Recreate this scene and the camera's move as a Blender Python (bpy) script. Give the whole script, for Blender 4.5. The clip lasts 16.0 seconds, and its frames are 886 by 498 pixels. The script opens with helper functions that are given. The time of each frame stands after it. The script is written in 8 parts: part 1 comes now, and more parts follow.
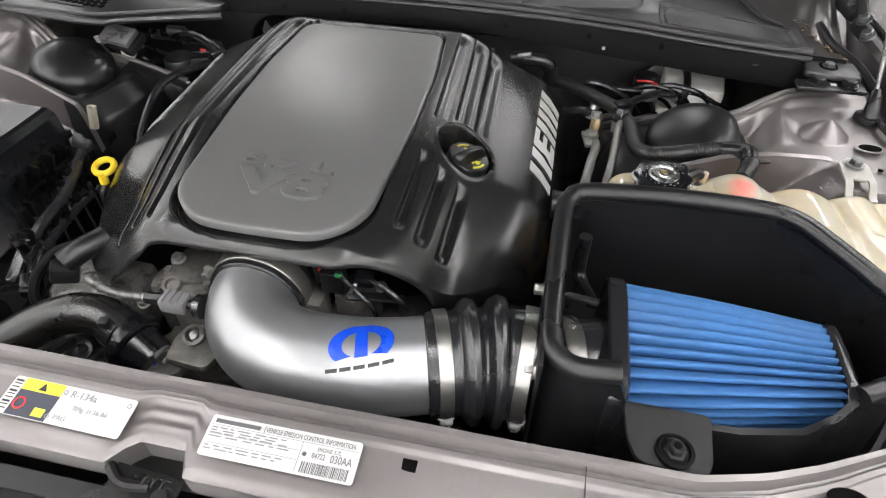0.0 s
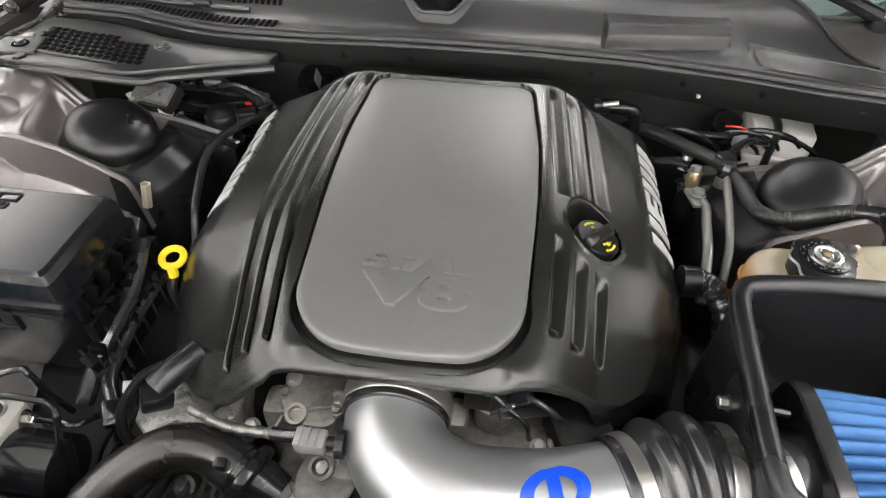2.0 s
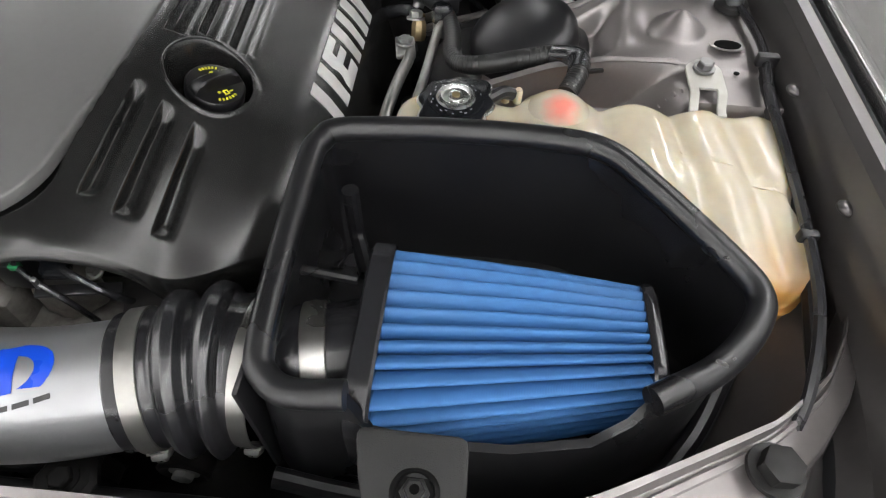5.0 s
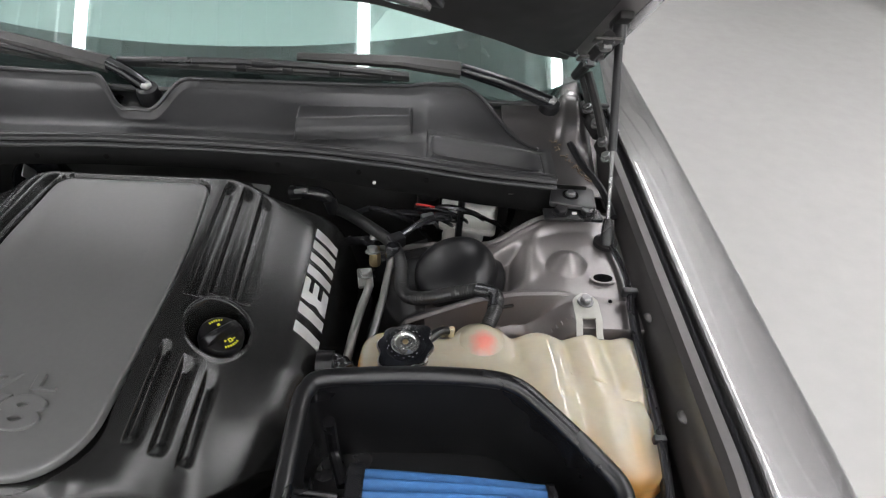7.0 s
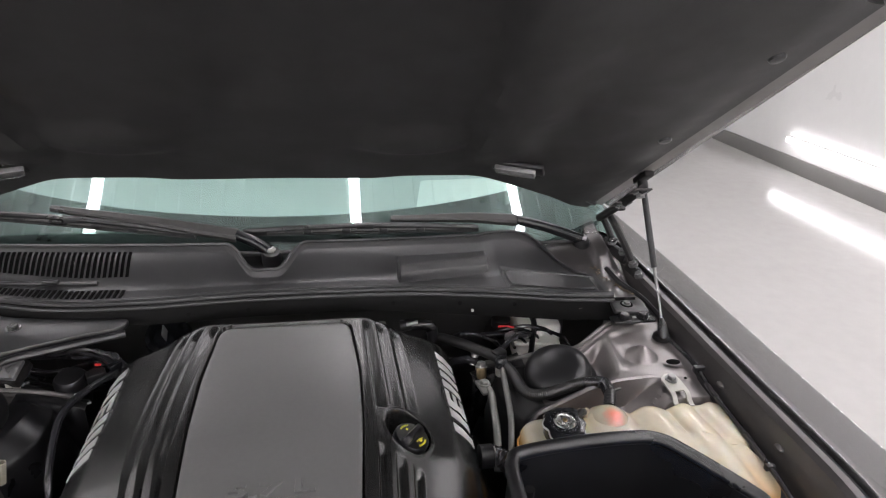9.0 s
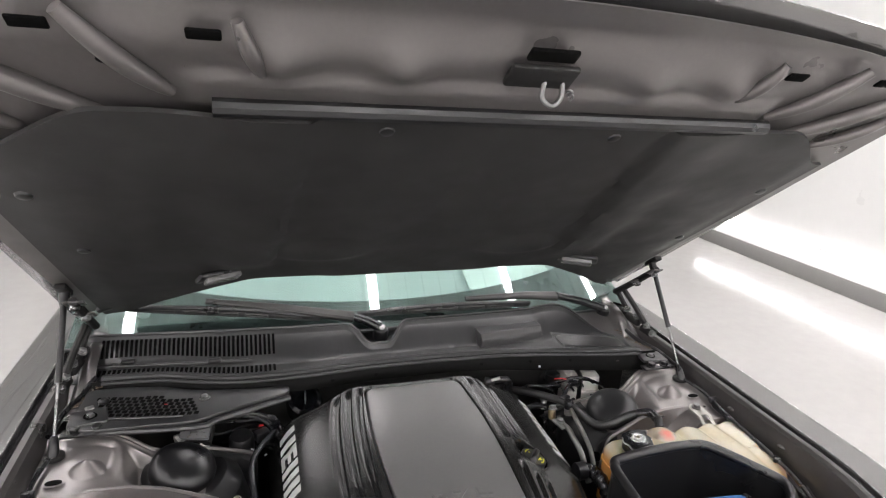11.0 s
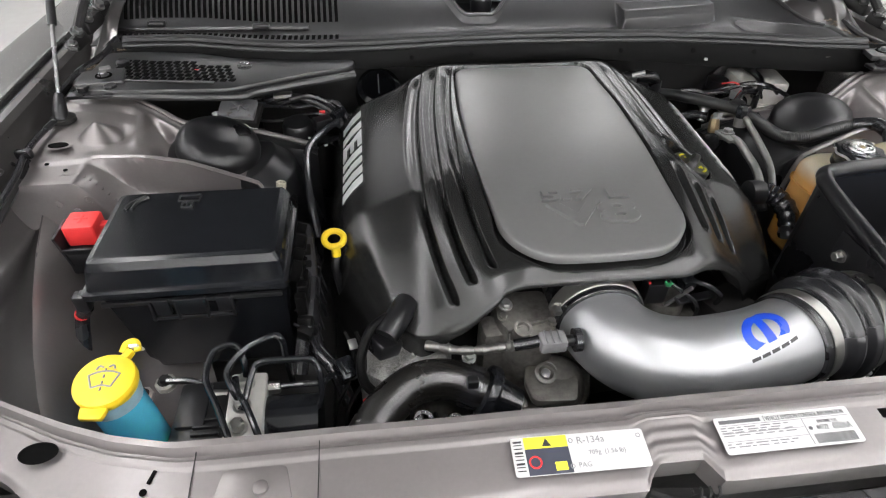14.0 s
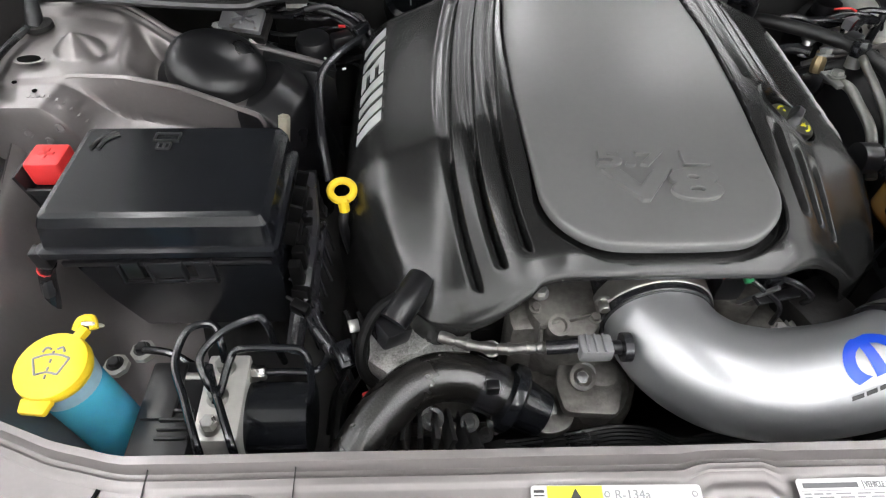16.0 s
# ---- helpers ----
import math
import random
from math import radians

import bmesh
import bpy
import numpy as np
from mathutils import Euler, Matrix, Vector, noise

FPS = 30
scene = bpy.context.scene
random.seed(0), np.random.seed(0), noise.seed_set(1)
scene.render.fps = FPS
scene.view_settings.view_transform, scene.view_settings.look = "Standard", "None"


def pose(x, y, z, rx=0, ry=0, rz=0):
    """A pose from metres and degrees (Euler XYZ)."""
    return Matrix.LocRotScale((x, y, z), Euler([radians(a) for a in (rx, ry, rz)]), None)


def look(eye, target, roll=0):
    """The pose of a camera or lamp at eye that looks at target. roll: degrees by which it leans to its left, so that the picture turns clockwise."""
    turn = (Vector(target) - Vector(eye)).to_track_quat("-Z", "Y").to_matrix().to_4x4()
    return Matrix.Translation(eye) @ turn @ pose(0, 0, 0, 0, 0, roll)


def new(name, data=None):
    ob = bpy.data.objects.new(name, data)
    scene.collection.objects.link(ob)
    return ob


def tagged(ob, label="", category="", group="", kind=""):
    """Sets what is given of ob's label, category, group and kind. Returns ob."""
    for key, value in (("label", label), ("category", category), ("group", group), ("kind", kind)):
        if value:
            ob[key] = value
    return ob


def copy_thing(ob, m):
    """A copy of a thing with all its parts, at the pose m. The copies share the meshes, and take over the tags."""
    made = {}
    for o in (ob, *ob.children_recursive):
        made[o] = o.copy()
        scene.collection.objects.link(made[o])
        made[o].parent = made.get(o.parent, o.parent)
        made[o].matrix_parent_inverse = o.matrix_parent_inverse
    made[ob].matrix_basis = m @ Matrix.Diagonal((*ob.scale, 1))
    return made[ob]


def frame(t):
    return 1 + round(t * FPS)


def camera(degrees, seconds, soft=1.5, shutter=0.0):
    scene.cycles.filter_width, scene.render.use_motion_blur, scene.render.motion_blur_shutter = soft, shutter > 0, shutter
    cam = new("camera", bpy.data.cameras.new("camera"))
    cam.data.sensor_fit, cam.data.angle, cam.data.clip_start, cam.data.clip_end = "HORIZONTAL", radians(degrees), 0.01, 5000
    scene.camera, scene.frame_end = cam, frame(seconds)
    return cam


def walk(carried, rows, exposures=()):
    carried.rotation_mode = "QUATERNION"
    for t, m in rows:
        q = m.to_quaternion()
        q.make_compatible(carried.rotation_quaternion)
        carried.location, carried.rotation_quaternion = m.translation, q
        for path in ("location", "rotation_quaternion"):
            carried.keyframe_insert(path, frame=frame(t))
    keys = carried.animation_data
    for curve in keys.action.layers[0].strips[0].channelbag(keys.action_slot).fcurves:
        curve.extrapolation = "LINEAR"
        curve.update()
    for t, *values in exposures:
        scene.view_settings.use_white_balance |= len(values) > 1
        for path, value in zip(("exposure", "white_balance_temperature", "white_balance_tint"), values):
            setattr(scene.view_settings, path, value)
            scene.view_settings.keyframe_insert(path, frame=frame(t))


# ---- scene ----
cam = camera(75.0, 16.0, soft=1.15)
PATH = [
    (0, (0.266, -0.207, 1.298), (-0.007, 1.23, -0.067), 1.0),
    (0.5, (0.259, -0.185, 1.298), (-0.004, 1.253, -0.067), 1.0),
    (1, (0.238, -0.163, 1.308), (0.003, 1.273, -0.065), 1.1),
    (1.5, (0.178, -0.13, 1.307), (-0.015, 1.319, -0.058), 1.2),
    (2, (0.065, -0.112, 1.329), (-0.081, 1.327, -0.053), 1.7),
    (2.5, (-0.002, -0.107, 1.336), (-0.144, 1.311, -0.067), 1.4),
    (3, (0.081, -0.114, 1.303), (-0.041, 1.252, -0.153), 1.8),
    (3.5, (0.183, -0.107, 1.272), (0.092, 1.153, -0.279), 2.6),
    (4, (0.284, -0.079, 1.268), (0.18, 1.136, -0.317), 1.7),
    (4.5, (0.376, -0.053, 1.237), (0.297, 1.173, -0.342), 2.7),
    (4.7, (0.41, -0.046, 1.228), (0.339, 1.176, -0.354), 2.7),
    (6.8, (0.433, -0.049, 1.413), (0.478, 1.383, 0.018), 4.0),
    (7, (0.421, -0.078, 1.443), (0.486, 1.431, 0.133), 3.9),
    (7.5, (0.372, -0.186, 1.493), (0.491, 1.485, 0.402), 3.6),
    (8, (0.309, -0.298, 1.511), (0.47, 1.452, 0.556), 3.3),
    (8.5, (0.218, -0.278, 1.503), (0.456, 1.5, 0.619), 3.4),
    (9, (0.084, -0.256, 1.503), (0.455, 1.516, 0.653), 3.3),
    (9.5, (-0.075, -0.319, 1.544), (0.39, 1.457, 0.752), 3.3),
    (10, (-0.269, -0.429, 1.598), (0.241, 1.347, 0.833), 3.3),
    (10.2, (-0.324, -0.467, 1.629), (0.21, 1.311, 0.884), 3.3),
    (12.3, (-0.297, -0.487, 1.559), (0.4, 1.343, 1.154), 2.7),
    (12.5, (-0.293, -0.469, 1.5), (0.403, 1.33, 0.974), 2.2),
    (13, (-0.278, -0.398, 1.406), (0.378, 1.288, 0.554), 2.6),
    (13.5, (-0.258, -0.322, 1.34), (0.171, 1.287, 0.232), 1.8),
    (14, (-0.236, -0.259, 1.313), (-0.033, 1.264, 0.033), 1.2),
    (14.5, (-0.242, -0.209, 1.289), (-0.128, 1.282, -0.039), 1.4),
    (15, (-0.262, -0.163, 1.267), (-0.188, 1.246, -0.151), 1.4),
    (15.5, (-0.266, -0.142, 1.267), (-0.209, 1.206, -0.21), 1.2),
    (16, (-0.209, -0.132, 1.274), (-0.15, 1.189, -0.226), 1.2),
]
EXPOSURES = [(0.0, -0.28, 6550, 12), (1.0, -0.30, 6650, 11), (1.5, -0.15, 6850, 9), (2.5, 0.18, 6650, 13), (3.2, 0.02, 6850, 13), (4.0, -0.18, 6800, 9), (4.5, -0.3, 6650, 10), (7.0, -0.72, 6450, 12), (7.5, -0.72, 6500, 12), (8.5, -0.74, 6500, 14), (9.0, -0.69, 6550, 17), (9.5, -0.6, 6650, 19), (10.0, -0.5, 6700, 20), (10.2, -0.5, 6700, 19), (12.5, -0.6, 6500, 12), (13.2, -0.65, 6500, 13), (14.0, -0.30, 6500, 12), (15.0, -0.24, 6450, 13), (16.0, -0.2, 6450, 11)]
walk(cam, [(t, look(eye, target, roll)) for t, eye, target, roll in PATH], EXPOSURES)

# ---- light: white-walled studio with rows of ceiling tubes ----
world = bpy.data.worlds.new("studio_air")
scene.world = world
world.use_nodes = True
world.node_tree.nodes["Background"].inputs[0].default_value = (0.9, 0.95, 1.0, 1)
world.node_tree.nodes["Background"].inputs[1].default_value = 0.02
TUBE_POWER = 44.0
WALL_TUBE_POWER = 24.0
scene.view_settings.exposure = 0.0


# ---- materials ----
def mat(name, color, rough=0.5, metal=0.0, var=0.12, scale=40.0, bump=0.0, bump_scale=400.0, rough_var=0.1, coat=0.0, coat_rough=0.08, spec=0.5, stain=0.0, stain_color=(0.3, 0.26, 0.2), stain_scale=9.0):
    """A surface with colour and gloss varied at two scales, and fine relief."""
    m = bpy.data.materials.new(name)
    m.use_nodes = True
    nt = m.node_tree
    n, l = nt.nodes, nt.links
    b = n["Principled BSDF"]
    b.inputs["Metallic"].default_value = metal
    b.inputs["Specular IOR Level"].default_value = spec
    b.inputs["Coat Weight"].default_value = coat
    b.inputs["Coat Roughness"].default_value = coat_rough
    tc = n.new("ShaderNodeTexCoord")
    big = n.new("ShaderNodeTexNoise")
    big.inputs["Scale"].default_value = scale * 0.25
    big.inputs["Detail"].default_value = 5
    fine = n.new("ShaderNodeTexNoise")
    fine.inputs["Scale"].default_value = scale * 4
    fine.inputs["Detail"].default_value = 6
    for k in (big, fine):
        l.new(tc.outputs["Object"], k.inputs["Vector"])
    add = n.new("ShaderNodeMath")
    add.operation = "ADD"
    l.new(big.outputs[0], add.inputs[0])
    l.new(fine.outputs[0], add.inputs[1])
    ramp = n.new("ShaderNodeMapRange")
    ramp.inputs[1].default_value, ramp.inputs[2].default_value = 0.6, 1.4
    ramp.inputs[3].default_value, ramp.inputs[4].default_value = 1 - var, 1 + var
    l.new(add.outputs[0], ramp.inputs[0])
    mul = n.new("ShaderNodeVectorMath")
    mul.operation = "SCALE"
    mul.inputs[0].default_value = color
    l.new(ramp.outputs[0], mul.inputs["Scale"])
    out = mul.outputs[0]
    if stain:
        st = n.new("ShaderNodeTexNoise")
        st.inputs["Scale"].default_value = stain_scale
        st.inputs["Detail"].default_value = 8
        st.inputs["Roughness"].default_value = 0.7
        l.new(tc.outputs["Object"], st.inputs["Vector"])
        sr = n.new("ShaderNodeMapRange")
        sr.inputs[1].default_value, sr.inputs[2].default_value = 0.5, 0.75
        sr.inputs[4].default_value = stain
        l.new(st.outputs[0], sr.inputs[0])
        mx = n.new("ShaderNodeMix")
        mx.data_type = "RGBA"
        l.new(sr.outputs[0], mx.inputs["Factor"])
        l.new(out, mx.inputs["A"])
        mx.inputs["B"].default_value = (*stain_color, 1)
        out = mx.outputs["Result"]
    l.new(out, b.inputs["Base Color"])
    rr = n.new("ShaderNodeMapRange")
    rr.inputs[1].default_value, rr.inputs[2].default_value = 0.3, 0.7
    rr.inputs[3].default_value, rr.inputs[4].default_value = max(0.02, rough - rough_var), min(1, rough + rough_var)
    l.new(big.outputs[0], rr.inputs[0])
    l.new(rr.outputs[0], b.inputs["Roughness"])
    if bump:
        bn = n.new("ShaderNodeTexNoise")
        bn.inputs["Scale"].default_value = bump_scale
        bn.inputs["Detail"].default_value = 4
        l.new(tc.outputs["Object"], bn.inputs["Vector"])
        bp = n.new("ShaderNodeBump")
        bp.inputs["Strength"].default_value = bump
        bp.inputs["Distance"].default_value = 0.0003 if bump_scale > 200 else 0.001
        l.new(bn.outputs[0], bp.inputs["Height"])
        l.new(bp.outputs[0], b.inputs["Normal"])
    return m


def glow(name, color, power):
    m = mat(name, color, 0.4)
    b = m.node_tree.nodes["Principled BSDF"]
    b.inputs["Emission Color"].default_value = (*color, 1)
    b.inputs["Emission Strength"].default_value = power
    return m


COVER = mat("satin_black_moulded_plastic", (0.012, 0.012, 0.0118), 0.25, var=0.05, rough_var=0.02, spec=0.68)
PLATE = mat("grey_satin_plastic", (0.114, 0.114, 0.112), 0.34, spec=0.60, bump=0.12, bump_scale=1200, var=0.05, rough_var=0.05)
BLACK = mat("black_plastic", (0.008, 0.008, 0.009), 0.33, bump=0.1, bump_scale=700)
GLOSSBLACK = mat("glossy_black_plastic", (0.008, 0.0088, 0.0105), 0.17, bump=0.02, bump_scale=500, rough_var=0.02)
LID = mat("satin_black_lid_plastic", (0.0075, 0.0082, 0.010), 0.20, spec=0.5, var=0.05, rough_var=0.015)
GRAINED = mat("grained_black_plastic", (0.011, 0.011, 0.011), 0.50, spec=0.35, bump=1.0, bump_scale=1100)
SEAL = mat("dull_black_seal_rubber", (0.017, 0.017, 0.018), 0.42, spec=0.5, bump=0.15, bump_scale=300)
WIPER = mat("weathered_grey_wiper_metal", (0.019, 0.018, 0.0175), 0.34, 0.2, var=0.15, bump=0.1)
RUBBER = mat("black_rubber", (0.016, 0.016, 0.018), 0.22, spec=0.8)
HOSE = mat("braided_black_rubber", (0.012, 0.0112, 0.010), 0.23, spec=0.85, bump=0.8, bump_scale=420)
DARK = mat("grimy_dark_metal", (0.008, 0.0075, 0.0075), 0.55, 0.2, var=0.4, bump=0.4, bump_scale=120, stain=0.4, stain_color=(0.03, 0.027, 0.024))
ALU = mat("cast_aluminium", (0.165, 0.158, 0.145), 0.46, 0.6, var=0.35, bump=0.8, bump_scale=260, stain=0.85, stain_color=(0.055, 0.047, 0.04), stain_scale=38)
STEEL = mat("bright_steel", (0.37, 0.365, 0.345), 0.33, 0.95, var=0.08, bump=0.05)
ZINC = mat("zinc_plated_steel", (0.34, 0.34, 0.33), 0.36, 0.8, var=0.15, bump=0.1, stain=0.2)
TUBE = mat("silver_satin_paint", (0.375, 0.382, 0.391), 0.36, 0.78, var=0.03, scale=20, bump=0.04, bump_scale=1500, rough_var=0.04)
PAINT = mat("grey_metallic_paint", (0.195, 0.18, 0.177), 0.37, 0.58, var=0.05, scale=60, bump=0.02, bump_scale=300, coat=0.35, coat_rough=0.16, rough_var=0.03)
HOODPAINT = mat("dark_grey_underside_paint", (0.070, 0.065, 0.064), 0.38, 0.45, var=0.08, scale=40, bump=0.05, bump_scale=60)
BODY = mat("glossy_grey_body_paint", (0.17, 0.165, 0.165), 0.24, 0.75, var=0.02, scale=80, coat=1.0, coat_rough=0.015, rough_var=0.01)
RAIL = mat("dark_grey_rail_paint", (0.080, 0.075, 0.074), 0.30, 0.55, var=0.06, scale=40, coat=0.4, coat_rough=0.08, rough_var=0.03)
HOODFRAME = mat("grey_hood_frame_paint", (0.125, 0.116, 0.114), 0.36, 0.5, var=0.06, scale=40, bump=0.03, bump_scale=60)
PALE = mat("grey_dashboard_top", (0.30, 0.31, 0.31), 0.7, var=0.05)
LINER = mat("dark_felt_liner", (0.015, 0.0145, 0.0145), 0.62, var=0.2, bump=0.6, bump_scale=900, stain=0.25, stain_color=(0.035, 0.034, 0.033), stain_scale=4)
COWL = mat("weathered_black_cowl_plastic", (0.019, 0.019, 0.020), 0.36, spec=0.62, bump=0.3, bump_scale=1000, rough_var=0.08)
BLUE = mat("blue_filter_cloth", (0.032, 0.13, 0.33), 0.75, bump=0.8, bump_scale=1500, var=0.15)
def weave(m, scale, deep):
    """Fine diagonal weave in colour and relief."""
    nt = m.node_tree
    b = nt.nodes["Principled BSDF"]
    tc = nt.nodes.new("ShaderNodeTexCoord")
    prod = nt.nodes.new("ShaderNodeMath")
    prod.operation = "MULTIPLY"
    for k, turn in enumerate((0.7, -0.7)):
        mp = nt.nodes.new("ShaderNodeMapping")
        mp.inputs["Rotation"].default_value = (0.5 + turn, turn, turn)
        wv = nt.nodes.new("ShaderNodeTexWave")
        wv.inputs["Scale"].default_value = scale
        wv.inputs["Distortion"].default_value = 0.6
        nt.links.new(tc.outputs["Object"], mp.inputs["Vector"])
        nt.links.new(mp.outputs[0], wv.inputs["Vector"])
        nt.links.new(wv.outputs["Fac"], prod.inputs[k])
    mr = nt.nodes.new("ShaderNodeMapRange")
    mr.inputs[3].default_value, mr.inputs[4].default_value = 1 - deep, 1 + deep
    nt.links.new(prod.outputs[0], mr.inputs[0])
    sc = nt.nodes.new("ShaderNodeVectorMath")
    sc.operation = "SCALE"
    old = b.inputs["Base Color"].links[0].from_socket
    nt.links.new(old, sc.inputs[0])
    nt.links.new(mr.outputs[0], sc.inputs["Scale"])
    nt.links.new(sc.outputs[0], b.inputs["Base Color"])


weave(BLUE, 300.0, 0.14)
weave(HOSE, 160.0, 0.4)
LOGO = mat("blue_decal", (0.004, 0.055, 0.52), 0.35, var=0.02)
# near-black for solid pieces; the shade inside holes is put into their colour
HOLE = mat("painted_hole_shade", (0.003, 0.003, 0.003), 0.95, var=0.02, spec=0.05)
INK = mat("black_ink", (0.02, 0.02, 0.02), 0.5, var=0.02)
PAPER = mat("white_label_paper", (0.56, 0.56, 0.555), 0.45, var=0.02, coat=0.3)
LENS = mat("greyed_clear_lamp_lens", (0.13, 0.13, 0.13), 0.14, var=0.3, scale=90, bump=0.2, bump_scale=400, coat=0.5)
FADEDINK = mat("faded_black_ink", (0.10, 0.10, 0.105), 0.5, var=0.1)
NAVYINK = mat("navy_print", (0.035, 0.04, 0.06), 0.5, var=0.02)
GREYINK = mat("grey_print", (0.22, 0.22, 0.23), 0.5, var=0.02)
YELLOW = mat("yellow_plastic", (0.74, 0.52, 0.02), 0.4, var=0.04, bump=0.1, bump_scale=300)
RED = mat("red_plastic", (0.62, 0.03, 0.03), 0.4, var=0.05)
LETTER = mat("silver_lettering", (0.66, 0.66, 0.65), 0.4, 0.4, var=0.03)
YELLOWINK = mat("yellow_print", (0.75, 0.68, 0.04), 0.5, var=0.02)
FLOOR = mat("polished_light_epoxy_floor", (0.46, 0.452, 0.440), 0.16, var=0.05, scale=3, bump=0.05, bump_scale=12, stain=0.25, stain_color=(0.42, 0.40, 0.38), stain_scale=2.2, rough_var=0.05)
WALL = mat("white_wall_paint", (0.70, 0.70, 0.69), 0.35, var=0.02, scale=4, bump=0.05, bump_scale=120)
CEIL = mat("white_ceiling_paint", (0.78, 0.79, 0.785), 0.7, var=0.03, scale=3)
BASE = mat("grey_rubber_baseboard", (0.20, 0.195, 0.19), 0.5, var=0.08)
LAMP = glow("tube_light", (1.0, 1.0, 1.0), TUBE_POWER)
# emitter for the two fill strips added behind the camera
SOUTHFILL = glow("south_wall_fill_light", (1.0, 1.0, 1.0), 36.0)
# shared by the east wall tube and the added west fill pair
WALLLAMP = glow("wall_tube_light", (1.0, 1.0, 1.0), WALL_TUBE_POWER)
FLAKED = mat("flaked_bare_aluminium", (0.36, 0.355, 0.34), 0.42, 0.5, var=0.5, scale=120, bump=1.0, bump_scale=180, stain=0.95, stain_color=(0.035, 0.032, 0.03), stain_scale=70)
BRASS = mat("dull_brass", (0.36, 0.28, 0.16), 0.42, 0.85)
MACHINED = mat("pale_machined_aluminium", (0.52, 0.51, 0.48), 0.4, 0.35, var=0.08, bump=0.1)
MATTBLACK = mat("matt_black_paint", (0.004, 0.004, 0.004), 0.5, spec=0.08, bump=0.15, bump_scale=500)
CREAM = mat("cream_plated_steel", (0.44, 0.41, 0.32), 0.4, 0.3, var=0.1)
COLLAR = mat("bluish_clear_plastic", (0.30, 0.47, 0.55), 0.3)
MILKY = mat("greyed_milky_plastic", (0.31, 0.305, 0.275), 0.35, var=0.06)
PIPEMETAL = mat("dull_aluminium_pipe", (0.23, 0.23, 0.22), 0.36, 0.85, var=0.1, stain=0.3)
CONDUIT = mat("black_corrugated_conduit", (0.010, 0.010, 0.010), 0.38, spec=0.55)
CAPSTEEL = mat("polished_cap_steel", (0.58, 0.58, 0.57), 0.25, 0.95, var=0.05)
DARKSTEEL = mat("dark_steel_rod", (0.20, 0.20, 0.20), 0.3, 0.8)
FOIL = mat("crumpled_foil_wrap", (0.20, 0.196, 0.186), 0.38, 0.9, var=0.3, bump=1.0, bump_scale=160)
RESERVOIR = mat("milky_plastic", (0.72, 0.70, 0.66), 0.4, var=0.06, bump=0.1)
LITTER = mat("dry_leaf_litter", (0.12, 0.09, 0.06), 0.8, var=0.3)
GREYPLASTIC = mat("mid_grey_plastic", (0.17, 0.17, 0.175), 0.4, bump=0.1)
DARKBAND = mat("dull_steel_band", (0.30, 0.29, 0.27), 0.36, 0.8)
GREEN = mat("green_plastic", (0.02, 0.20, 0.07), 0.4)
SIGN = mat("dark_wall_print", (0.05, 0.05, 0.055), 0.5)


def tank_material(name="yellowed_translucent_plastic"):
    """Yellowed translucent plastic, with the orange coolant showing through below its level."""
    m = mat(name, (0.455, 0.41, 0.315), 0.13, var=0.07, scale=20, bump=0.1, bump_scale=90)
    nt = m.node_tree
    b = nt.nodes["Principled BSDF"]
    b.inputs["Subsurface Weight"].default_value = 0.45
    b.inputs["Subsurface Radius"].default_value = (0.03, 0.02, 0.01)
    b.inputs["Subsurface Scale"].default_value = 0.35
    tc = nt.nodes.new("ShaderNodeTexCoord")
    sp = nt.nodes.new("ShaderNodeSeparateXYZ")
    nt.links.new(tc.outputs["Object"], sp.inputs[0])
    mr = nt.nodes.new("ShaderNodeMapRange")
    mr.inputs[1].default_value, mr.inputs[2].default_value = 0.880, 0.899
    nt.links.new(sp.outputs["Z"], mr.inputs[0])
    mx = nt.nodes.new("ShaderNodeMix")
    mx.data_type = "RGBA"
    mx.inputs["A"].default_value = (0.50, 0.27, 0.085, 1)
    old = b.inputs["Base Color"].links[0].from_socket
    nt.links.new(mr.outputs[0], mx.inputs["Factor"])
    nt.links.new(old, mx.inputs["B"])
    nt.links.new(mx.outputs["Result"], b.inputs["Base Color"])
    return m


TANK = tank_material()


def stained_tank_material():
    """The same plastic with a soft round red stain."""
    m = tank_material("red_stained_translucent_plastic")
    nt = m.node_tree
    b = nt.nodes["Principled BSDF"]
    tc = nt.nodes.new("ShaderNodeTexCoord")
    far = nt.nodes.new("ShaderNodeVectorMath")
    far.operation = "DISTANCE"
    far.inputs[1].default_value = (0.496, 0.366, 0.914)
    noise = nt.nodes.new("ShaderNodeTexNoise")
    noise.inputs["Scale"].default_value = 120
    mix = nt.nodes.new("ShaderNodeMath")
    mix.operation = "MULTIPLY_ADD"
    mix.inputs[1].default_value = 0.012
    nt.links.new(tc.outputs["Object"], far.inputs[0])
    nt.links.new(tc.outputs["Object"], noise.inputs["Vector"])
    nt.links.new(noise.outputs[0], mix.inputs[0])
    nt.links.new(far.outputs["Value"], mix.inputs[2])
    mr = nt.nodes.new("ShaderNodeMapRange")
    mr.inputs[1].default_value, mr.inputs[2].default_value = 0.012, 0.026
    mr.inputs[3].default_value, mr.inputs[4].default_value = 0.75, 0.0
    nt.links.new(mix.outputs[0], mr.inputs[0])
    mx = nt.nodes.new("ShaderNodeMix")
    mx.data_type = "RGBA"
    mx.inputs["B"].default_value = (0.72, 0.16, 0.13, 1)
    old = b.inputs["Base Color"].links[0].from_socket
    nt.links.new(mr.outputs[0], mx.inputs["Factor"])
    nt.links.new(old, mx.inputs["A"])
    nt.links.new(mx.outputs["Result"], b.inputs["Base Color"])
    return m


